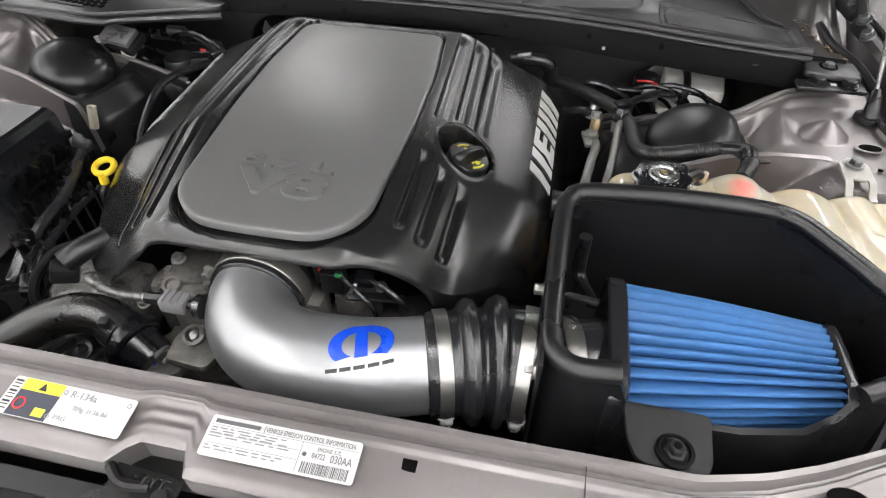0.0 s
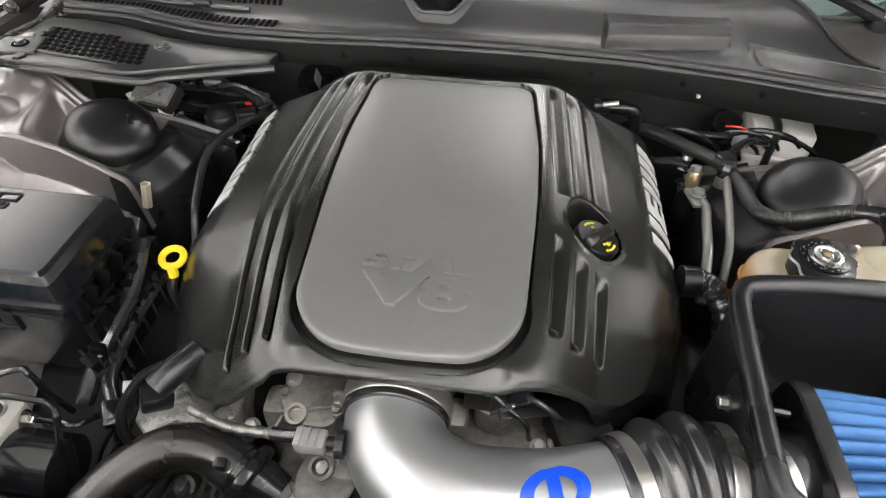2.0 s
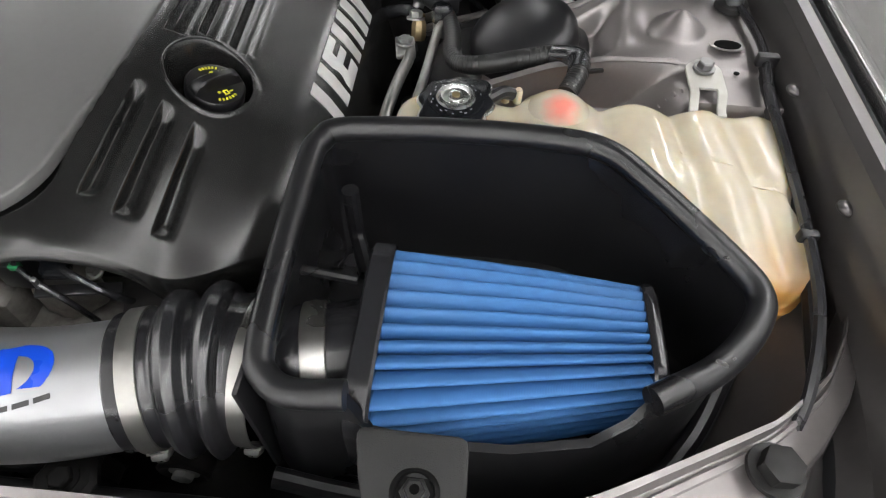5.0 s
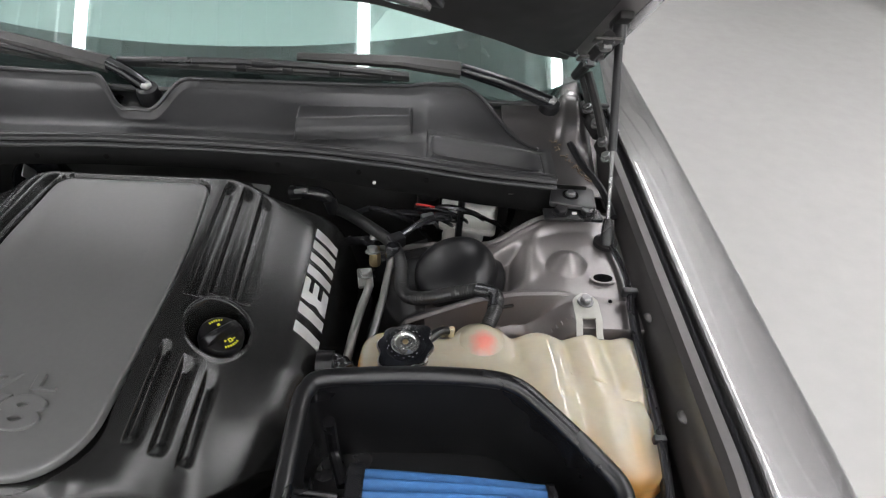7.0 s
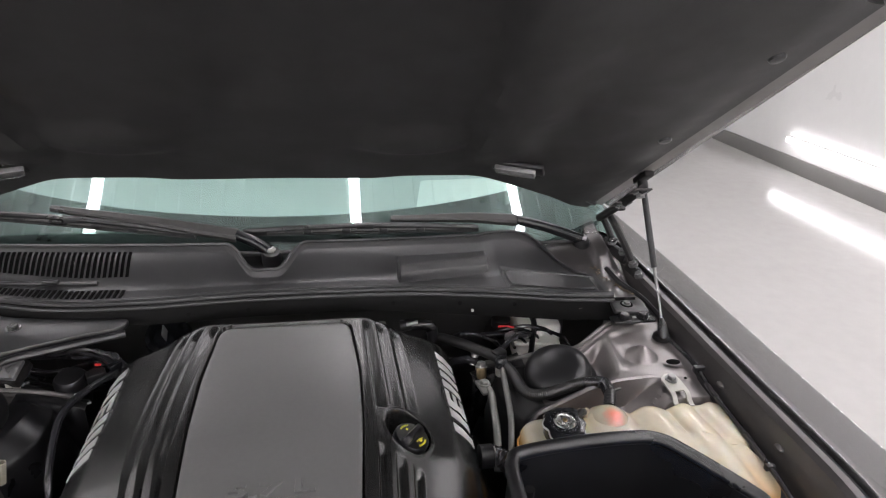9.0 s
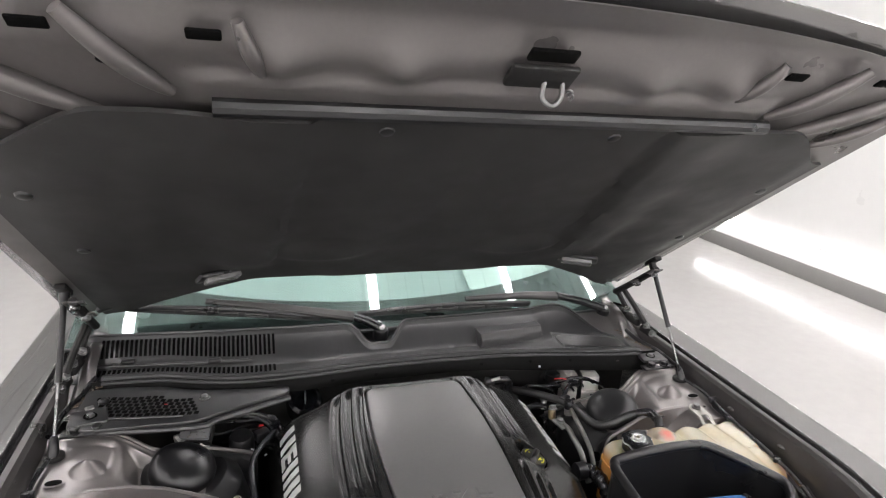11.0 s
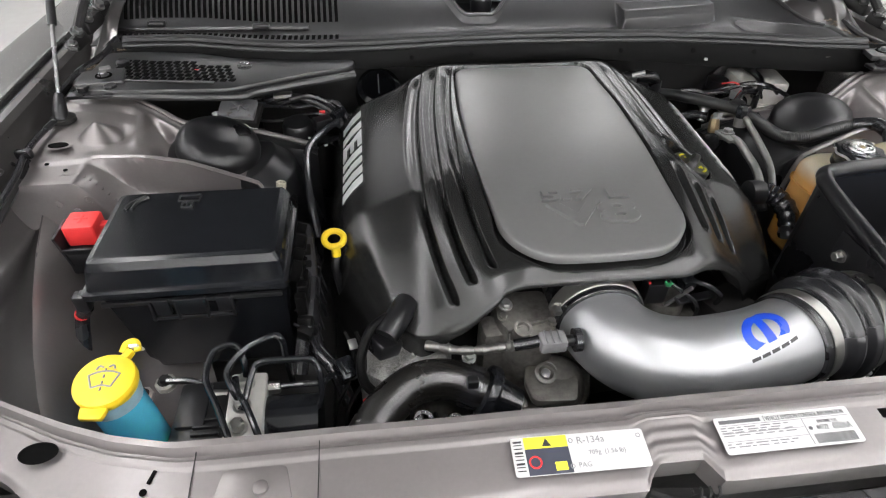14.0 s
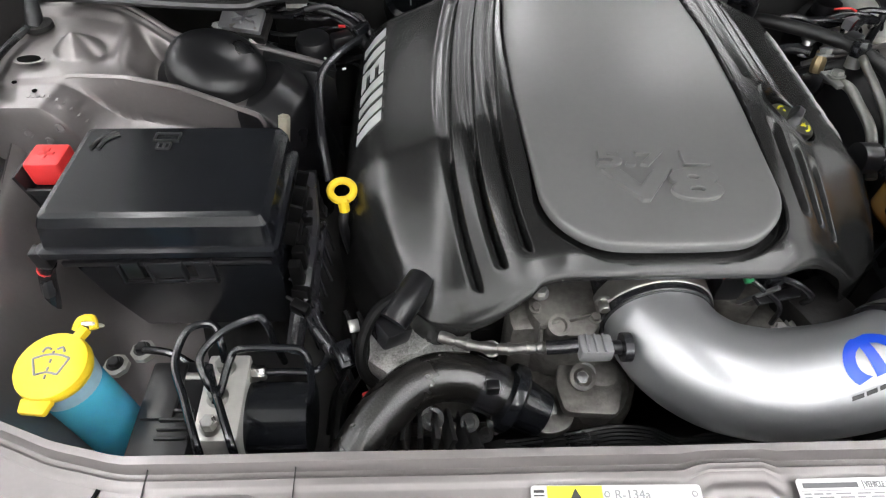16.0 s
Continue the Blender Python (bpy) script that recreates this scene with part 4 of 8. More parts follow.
def windscreen():
    t = thing("windscreen", (0, 1.1, 1.0), "green-tinted curved windscreen with black border", "windscreen")

    def pane(x, v):
        y = screen_y(x) - 0.004 + 0.80 * v
        return (x * (1 - 0.10 * v), y + 0.10 * (x / 0.7) ** 2 * v, 1.000 - 0.024 * (x / 0.7) ** 2 + 0.46 * v - 0.05 * v * v)
    g = part("glass", sheet(pane, span(-0.74, 0.74, 50), span(0, 1, 24), 0.005), GLASS, t, "green-tinted glass")
    g.visible_shadow = False
    part("black_border", sheet(lambda x, v: Vector(pane(x, (0.102 + 0.13 * (x / 0.7) ** 2) * v)) + Vector((0, 0.004, -0.008)), span(-0.74, 0.74, 50), span(0, 1, 5), 0.002), BLACK, t, "black ceramic border")
    part("edge_trim", sweep([Vector(pane(x, 0)) + Vector((0, -0.002, 0.001)) for x in span(-0.74, 0.74, 16)], 0.004, 8, 4), SEAL, t, "black lower edge seal")
    part("wiper_well", sheet(lambda x, v: (x, 0.745 + 0.075 * v, 0.955 + 0.034 * v), span(-0.15, 0.06, 10), span(0, 1, 6), 0.002), BLACK, t, "black tray below the wiper pivot")
    for s in (-1, 1):
        part("pillar", sweep([Vector(pane(s * 0.755, v)) + Vector((s * 0.012, -0.01, -0.005)) for v in span(0.22, 1, 8)], 0.022, 12, 3), BODY, t, "grey metallic pillar")
    roof = thing("car_cabin", (0, 2.6, 0.3), "grey car cabin with pale interior behind the windscreen", "car cabin")
    part("roof", sheet(lambda x, v: (x, 1.62 + 0.3 * x * x + 1.5 * v, 1.40 - 0.05 * (x / 0.65) ** 2 + 0.03 * v), span(-0.66, 0.66, 20), span(0, 1, 8), 0.02), BODY, roof)
    part("dashboard", sheet(lambda x, v: (x, screen_y(x) + 0.05 + 0.60 * v, 0.955 + 0.03 * math.sin(3 * v) - 0.10 * smooth01(v, 0.85, 1)), span(-0.70, 0.70, 24), span(0, 1, 16), 0.01), PALE, roof, "grey dashboard top")
    part("sunshade", prism(round_outline([(0.28, 1.02), (0.36, 0.975), (0.60, 1.10), (0.62, 1.24), (0.32, 1.22)], 0.01), 0.998, 1.001, 0), PAPER, roof, "white card on the dashboard")
    part("seat_row", box((0, 2.3, 0.85), (1.25, 0.16, 0.75), 0.06), GREYINK, roof, "grey seat backs")
    part("side", box((-0.74, 2.3, 0.75), (0.08, 1.9, 0.6), 0.03), BODY, roof)
    part("side", box((0.74, 2.3, 0.75), (0.08, 1.9, 0.6), 0.03), BODY, roof)
    part("tail", box((0, 3.3, 0.8), (1.5, 0.10, 0.9), 0.04), BODY, roof)
    part("body_floor", box((0, 2.1, 0.35), (1.5, 2.4, 0.06), 0.02), DARK, roof)
    return pane


PANE = windscreen()


def wiper(name_label, pivot, arm, blade):
    """A wiper: its cranked arm through the given places, and a two-tier blade lying on the glass."""
    t = thing("wiper", pivot, name_label, "wiper", "windscreen wipers")
    up = Vector((0, -0.5, 0.87))
    part("pivot_cap", lathe([(0.019, -0.03), (0.019, 0.0), (0.016, 0.008), (0.008, 0.011)], pivot, rot(15), 24), BLACK, t)
    part("pivot_nut", lathe([(0.0095, 0.008), (0.0095, 0.015), (0.006, 0.018)], pivot, rot(15), 6), ZINC, t)
    arm = [Vector(p) for p in arm]
    p = Vector(pivot) + Vector((0, 0, 0.006))
    part("arm_head", sweep([p, p.lerp(arm[0], 0.5) + Vector((0, 0, 0.004)), arm[0]], lambda f: 0.0125 - 0.002 * f, 12), GLOSSBLACK, t)
    run = arm[-1] - arm[0]
    side = run.cross(up).normalized()
    rows = [arm[0].lerp(arm[1], k / 5) for k in range(6)] + [arm[1].lerp(arm[2], k / 7) for k in range(1, 8)]
    bm = bmesh.new()
    rings = []
    for k, q in enumerate(rows):
        f = k / (len(rows) - 1)
        w, h = 0.0135 - 0.0075 * f, 0.0070 - 0.003 * f
        rings.append([bm.verts.new(q + side * a * w + up * b * h) for a, b in ((-1, -1), (-1, 0.4), (-0.6, 1), (0.6, 1), (1, 0.4), (1, -1))])
    for a, b in zip(rings, rings[1:]):
        for k in range(6):
            bm.faces.new((a[k], a[(k + 1) % 6], b[(k + 1) % 6], b[k]))
    bm.faces.new(rings[0])
    bm.faces.new(rings[-1][::-1])
    bmesh.ops.recalc_face_normals(bm, faces=bm.faces)
    part("arm", bm, WIPER, t, "weathered grey arm channel", sharp=25)
    a, b = Vector(blade[0]), Vector(blade[1])
    mid = a.lerp(b, 0.5)
    part("blade_carrier", sweep([a + up * 0.004, a.lerp(b, 0.25) + up * 0.013, mid + up * 0.017, a.lerp(b, 0.75) + up * 0.013, b + up * 0.004], 0.0058, 8), BLACK, t)
    part("blade_spine", sweep([a, mid + up * 0.002, b], 0.0052, 8), WIPER, t, "grey blade spine")
    part("blade_rubber", sweep([a - up * 0.007, mid - up * 0.006, b - up * 0.007], 0.0038, 6), SEAL, t)
    for f in (0.08, 0.26, 0.42, 0.58, 0.74, 0.92):
        part("blade_claw", box(a.lerp(b, f) + up * 0.003, (0.018, 0.012, 0.013), 0.003), BLACK, t)
    part("blade_joint", box(mid + up * 0.016, (0.036, 0.014, 0.012), 0.003), BLACK, t)


wiper("black wiper arm with its blade parked on the windscreen", (-0.036, 0.797, 0.997), ((-0.100, 0.822, 1.030), (-0.270, 0.852, 1.052), (-0.440, 0.880, 1.070)), ((-0.180, 0.836, 1.026), (-0.610, 0.900, 1.054)))
wiper("black wiper arm with its blade parked on the windscreen", (0.628, 0.838, 0.985), ((0.470, 0.843, 1.041), (0.370, 0.846, 1.048), (0.200, 0.846, 1.048)), ((0.385, 0.836, 1.026), (-0.090, 0.836, 1.028)))


# ---- hood ----
HY, HZ, HS = 0.645, 1.237, -0.77


def hood_point(x, y, d=0.0):
    """A point of the open hood's underside, d above it along its normal."""
    n = Vector((0, -HS, 1)).normalized()
    return Vector((x, y, HZ + HS * (y - HY))) + n * d


HOOD_A = np.linspace(-0.72, 0.72, 577)
_round = np.exp(-0.5 * (np.arange(-24, 25) / 8.0) ** 2)
HOOD_Y = np.convolve(np.pad(np.interp(np.abs(HOOD_A), [0, 0.19, 0.20, 0.36, 0.46, 0.56, 0.645, 0.70], [0.698, 0.702, 0.692, 0.692, 0.745, 0.80, 0.86, 0.90]), 24, mode="edge"), _round / _round.sum(), mode="valid")


def hood_rear(x):
    return float(np.interp(x, HOOD_A, HOOD_Y))


def hood():
    t = thing("hood", (0, 0.9, 1.0), "open dark grey hood with black felt liner, propped on struts", "hood")
    xs = span(-0.70, 0.70, 90)

    def under(x, v):
        a = abs(x)
        y1 = hood_rear(x)
        y0 = 0.212 + 0.09 * smooth01(a, 0.50, 0.70)
        k = 0.655 / 0.70
        xx = x * k
        y = y0 + (y1 - y0) * v
        d = -0.004 + 0.010 * smooth01(a, 0.62, 0.70)
        d -= 0.022 * smooth01(abs(xx), 0.24 + 0.06 * v, 0.26 + 0.06 * v) * (1 - smooth01(abs(xx), 0.30 + 0.06 * v, 0.42)) * (0.4 + 0.6 * v) * (1 - smooth01(v, 0.72, 0.92))
        d += 0.006 * smooth01(0.06 - math.hypot(xx, 0.6 * (y - 0.40)), 0, 0.04)
        d -= 0.012 * smooth01(0.05 - math.hypot(0.45 * (abs(xx) - 0.20), y - 0.57), 0, 0.035)
        return hood_point(xx, y, d)
    part("liner", sheet(under, xs, span(0, 1, 60), 0.006), LINER, t, "black felt liner")

    def inner(x, v):
        a = abs(x)
        y0 = 0.075 + 0.06 * (a / 0.7) ** 2
        y1 = hood_rear(x) + 0.012
        y = y0 + (y1 - y0) * v
        d = 0.012
        front = 1 - smooth01(y, 0.20, 0.235)
        d -= 0.010 * front * smooth01(0.03 - abs(y - 0.195), 0, 0.014) * smooth01(0.40 - a, 0, 0.03)
        d += 0.02 * (1 - smooth01(y, 0.10, 0.15))
        for c in (0.16, 0.29):
            d -= 0.014 * math.exp(-((a - c) / 0.03) ** 2 - ((y - 0.155) / 0.02) ** 2)
        return hood_point(x, y, d)
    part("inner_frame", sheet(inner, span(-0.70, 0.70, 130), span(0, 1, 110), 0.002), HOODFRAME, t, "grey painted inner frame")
    part("outer_skin", sheet(lambda x, v: hood_point(x * (0.70 + 0.03 * v) / 0.70, 0.05 + 0.06 * (x / 0.7) ** 2 + (hood_rear(x) + 0.03 - 0.05 - 0.06 * (x / 0.7) ** 2) * v, 0.035 + 0.012 * (1 - (x / 0.7) ** 2) - 0.02 * (abs(x) / 0.7) ** 8), span(-0.70, 0.70, 50), span(0, 1, 40), 0.002), BODY, t, "glossy grey metallic outer skin")
    for s in (-1, 1):
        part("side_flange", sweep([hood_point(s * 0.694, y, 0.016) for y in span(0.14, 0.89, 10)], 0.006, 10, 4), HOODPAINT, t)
    for s in (-1, 1):
        for x0, y0, x1, y1, r in ((0.400, 0.200, 0.476, 0.112, 0.011), (0.470, 0.238, 0.614, 0.138, 0.012), (0.560, 0.262, 0.652, 0.186, 0.010), (0.306, 0.172, 0.330, 0.112, 0.009)):
            ends = [hood_point(s * (x0 + (x1 - x0) * f), y0 + (y1 - y0) * f, 0.014 - 0.012 * math.sin(math.pi * min(1, 0.15 + f * 0.75))) for f in span(0, 1, 7)]
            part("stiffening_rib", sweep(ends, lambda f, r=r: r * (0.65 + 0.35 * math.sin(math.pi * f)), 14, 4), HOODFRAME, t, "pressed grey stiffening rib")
        part("corner_hole", lathe([(0.011, 0), (0.011, 0.001)], hood_point(s * 0.444, 0.165, 0.010), along((0, 0, 0), (0, HS, -1)) @ Matrix.Diagonal((1.5, 0.7, 1, 1)), 20), HOLE, t, "dark slot")
    # openings and slots here are black boxes with their shade as colour
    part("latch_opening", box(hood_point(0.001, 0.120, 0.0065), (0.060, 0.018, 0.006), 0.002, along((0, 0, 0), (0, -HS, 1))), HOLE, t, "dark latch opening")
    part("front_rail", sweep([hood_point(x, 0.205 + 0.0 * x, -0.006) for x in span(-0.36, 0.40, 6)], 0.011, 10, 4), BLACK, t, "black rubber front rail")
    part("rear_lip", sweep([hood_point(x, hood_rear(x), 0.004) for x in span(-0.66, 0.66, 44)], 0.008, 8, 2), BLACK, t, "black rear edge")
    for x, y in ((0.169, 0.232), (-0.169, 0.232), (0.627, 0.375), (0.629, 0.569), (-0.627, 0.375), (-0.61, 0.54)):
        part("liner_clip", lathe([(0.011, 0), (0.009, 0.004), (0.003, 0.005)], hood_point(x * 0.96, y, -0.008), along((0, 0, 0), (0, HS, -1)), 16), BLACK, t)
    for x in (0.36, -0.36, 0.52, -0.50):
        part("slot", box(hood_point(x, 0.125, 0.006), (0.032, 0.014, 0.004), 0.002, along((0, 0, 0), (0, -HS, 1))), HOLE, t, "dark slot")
    for s in (-1, 1):
        c = hood_point(s * 0.385, 0.645, -0.024)
        part("hood_lamp", box(c, (0.070, 0.026, 0.014), 0.005, Matrix.Rotation(radians(s * -30), 4, "Z") @ rot(-37.6)), LENS, t, "small clear lamp lens")
        part("lamp_frame", box(c + Vector((0, 0.004, 0.006)), (0.098, 0.036, 0.010), 0.004, Matrix.Rotation(radians(s * -30), 4, "Z") @ rot(-37.6)), BLACK, t)
    part("striker", sweep([hood_point(0.006, 0.150, 0.0), hood_point(0.006, 0.160, -0.014), hood_point(0.018, 0.163, -0.022), hood_point(0.030, 0.160, -0.014), hood_point(0.030, 0.150, 0.0)], 0.0030, 10), DARKSTEEL, t, "steel latch loop")
    part("striker_plate", box(hood_point(0.0, 0.145, 0.002), (0.085, 0.036, 0.008), 0.003, rot(-37.6)), DARK, t)
    part("striker_spring", sweep([hood_point(0.045 + 0.003 * math.cos(i * 1.3), 0.160 + 0.003 * math.sin(i * 1.3), -0.0012 * i) for i in range(12)], 0.0012, 6, 3), DARKSTEEL, t)
    for s in (-1, 1):
        hinge = part("hinge", sweep([(s * 0.664, 0.845, 1.040), (s * 0.660, 0.80, 1.072), (s * 0.655, 0.74, 1.117), (s * 0.652, 0.675, 1.168)], 0.009, 8), DARK, t, "dark steel hinge plate on the hood")
        part("hinge_link", sweep([(s * 0.702, 0.735, 0.978), (s * 0.694, 0.775, 1.010), (s * 0.678, 0.825, 1.052)], lambda f: 0.0075, 8), DARK, hinge, "hinge link")
        part("hinge_link", sweep([(s * 0.690, 0.812, 0.996), (s * 0.684, 0.84, 1.02), (s * 0.670, 0.850, 1.046)], lambda f: 0.007, 8), DARK, hinge, "hinge link")
        for p in ((0.652, 0.742, 1.108), (0.652, 0.683, 1.156)):
            part("hinge_bolt", hexbolt((s * p[0], p[1], p[2]), rot(142), 0.009, 0.008), DARKSTEEL, hinge)
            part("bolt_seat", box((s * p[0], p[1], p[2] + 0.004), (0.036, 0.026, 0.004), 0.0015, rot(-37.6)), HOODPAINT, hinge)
        strut = thing("hood_strut", (s * 0.681, 0.556, 0.915), "slim black gas strut holding the hood open", "gas strut", "hood struts")
        a, b = Vector((s * 0.681, 0.556, 0.928)), Vector((s * 0.680, 0.727, 1.160))
        part("rod", sweep([a, a.lerp(b, 0.5)], 0.0030, 12, 0), DARKSTEEL, strut, "dark steel rod")
        part("cylinder", sweep([a.lerp(b, 0.42), b], 0.0060, 14, 0), BLACK, strut)
        part("lower_socket", lathe([(0.0095, -0.012), (0.0095, 0.002), (0.008, 0.014), (0.0065, 0.022), (0.005, 0.026)], a, along(a, b), 16), BLACK, strut)
        part("ball_base", lathe([(0.017, -0.014), (0.017, -0.008), (0.009, -0.004)], a, None, 20), DARK, strut)
        part("upper_socket", lathe([(0.008, -0.02), (0.010, -0.006), (0.010, 0.008)], b, along(a, b), 14), BLACK, strut)
        part("upper_bracket", box(b + Vector((0, 0.002, 0.012)), (0.02, 0.05, 0.012), 0.003, rot(-37.6)), DARK, strut)


hood()


# ---- engine cover ----
PL_Z, PL_Y, PL_S = 0.926, 0.218, 0.0525


def plate_z(y):
    return PL_Z + PL_S * (y - PL_Y)


def plate_gap(x, y):
    """Signed distance from the outline of the raised centre plate."""
    w = 0.107 + 0.010 * smooth01(y, 0.20, 0.42) - 0.009 * smooth01(y, 0.47, 0.62)
    r = 0.060 if y < 0.4 else 0.022
    hy = 0.2205
    dx, dy = abs(x) - w + r, abs(y - 0.3985 - (0.0)) - hy + r
    if y < 0.4:
        dy += 0.006 * (x / 0.1) ** 2
    return math.hypot(max(dx, 0), max(dy, 0)) + min(max(dx, dy), 0) - r


P_A = [0, 0.118, 0.132, 0.145, 0.171, 0.195, 0.225, 0.26, 0.288, 0.303, 0.312, 0.315]
P_Z = [0.937, 0.937, 0.937, 0.933, 0.920, 0.901, 0.888, 0.874, 0.850, 0.822, 0.77, 0.72]
# the flank profile, with its bends eased
FINE_A = np.linspace(0, 0.3155, 5113)
_ease = np.exp(-0.5 * (np.arange(-480, 481) / 152.0) ** 2)
FINE_Z = np.convolve(np.pad(np.interp(FINE_A, P_A, P_Z), 480, mode="edge"), _ease / _ease.sum(), mode="valid")

E_Y = [0.140, 0.150, 0.160, 0.170, 0.180, 0.190, 0.225, 0.280, 0.350]
E_C = [0.060, 0.040, 0.024, 0.012, 0.0085, 0.0075, 0.0065, 0.003, 0.0]
E_S = [0.105, 0.076, 0.058, 0.049, 0.043, 0.039, 0.032, 0.016, 0.0]


FINE_Y = np.linspace(0.10, 0.40, 2401)
_soft = np.exp(-0.5 * (np.arange(-160, 161) / 48.0) ** 2)


def eased(table):
    return np.convolve(np.pad(np.interp(FINE_Y, E_Y, table), 160, mode="edge"), _soft / _soft.sum(), mode="valid")


FINE_C, FINE_S = eased(E_C), eased(E_S)


def shell_base(a, y):
    w = smooth01(a, 0.085, 0.19)
    return float(np.interp(a, FINE_A, FINE_Z)) + PL_S * (y - 0.40) - lerp(y, FINE_Y, FINE_C) * (1 - w) - lerp(y, FINE_Y, FINE_S) * w


RIBS = (0.135, 0.159, 0.183)
RIB_EAST = ((0.138, 0.146, 0.140), (0.160, 0.171, 0.164), (0.184, 0.195, 0.188))
RIB_WEST = ((0.124, 0.142, 0.122), (0.146, 0.166, 0.146), (0.168, 0.190, 0.170))


def rib_line(k, y, east):
    """Where the middle of a moulded rib runs, by distance from the car's middle."""
    if east:
        return lerp(y, [0.225, 0.412, 0.62], RIB_EAST[k])
    y = min(max(y, 0.165), 0.635)
    e0, e1, e2 = (y - 0.42) * (y - 0.62) / 0.0989, (y - 0.19) * (0.62 - y) / 0.046, (y - 0.19) * (y - 0.42) / 0.086
    return RIB_WEST[k][0] * e0 + RIB_WEST[k][1] * e1 + RIB_WEST[k][2] * e2


def along_ribs(u, y):
    """The grid's columns bend with the ribs."""
    return math.copysign(lerp(abs(u), (0, 0.112, *RIBS, 0.214, 0.3155), (0, 0.112, *(rib_line(k, y, u > 0) for k in range(3)), 0.214, 0.3155)), u)


def rib(x, y):
    """Depth of the moulded ribs and slits."""
    d = 0.0
    for k in range(3):
        off = abs(x) - rib_line(k, y, x > 0)
        if abs(off) > 0.0145:
            continue
        if x > 0:
            ya, yb = ((0.222, 0.345), (0.220, 0.333), (0.218, 0.326))[k]
            u = off / 0.0072
            d = max(d, 0.0095 * smooth01(u, -1.2, -0.98) * (1 - smooth01(u, -0.75, 1.2)) * smooth01(y, ya, ya + 0.020) * (1 - smooth01(y, yb - 0.02, yb)))
            ya = (0.408, 0.420, 0.424)[k]
            u = off / 0.0098
            d = max(d, 0.0090 * smooth01(u, -1.2, -0.98) * (1 - smooth01(u, -0.75, 1.2)) * smooth01(y, ya, ya + 0.004) * (1 - smooth01(y, 0.60, 0.63)))
        else:
            ya = (0.184, 0.178, 0.170)[k]
            u = off / (0.0049 + 0.0047 * smooth01(y, 0.29, 0.44))
            deep = 0.0062 + 0.0038 * smooth01(y, 0.3, 0.4) + 0.010 * (1 - smooth01(y, 0.30, 0.33)) * smooth01(0.36 - abs(u + 0.62), 0, 0.12)
            d = max(d, deep * smooth01(u, -1.2, -0.98) * (1 - smooth01(u, -0.75, 1.2)) * smooth01(y, ya, ya + 0.012) * (1 - smooth01(y, 0.60, 0.635)))
    return d


WELL = (0.181, 0.377)


def cover_z(x, y):
    a = abs(x)
    z = shell_base(a, y) - rib(x, y)
    g = plate_gap(x, y)
    if g < 0.016:
        z += (min(z, plate_z(y) + 0.001) - z) * (1 - smooth01(g, 0.008, 0.016))
        wide = 1 - smooth01(y, 0.20, 0.27)
        z -= 0.013 * (1 - smooth01(g, 0.0014 + 0.0036 * wide, 0.0036 + 0.0065 * wide))
    w = math.hypot((x - WELL[0]) / 0.033, (y - WELL[1]) / 0.0385)
    z += 0.0022 * math.exp(-((w - 1.03) / 0.045) ** 2)
    z -= 0.036 * (1 - smooth01(w, 0.86, 0.985))
    return z


def pinch(x, y):
    """The plan narrows towards the front corners."""
    a = abs(x)
    if a > 0.165:
        k = 0.45 + 0.55 * smooth01(y, 0.14, 0.36)
        a -= (1 - k) * 0.1155 * ((a - 0.165) / 0.1505) ** 1.7
    return math.copysign(a, x)


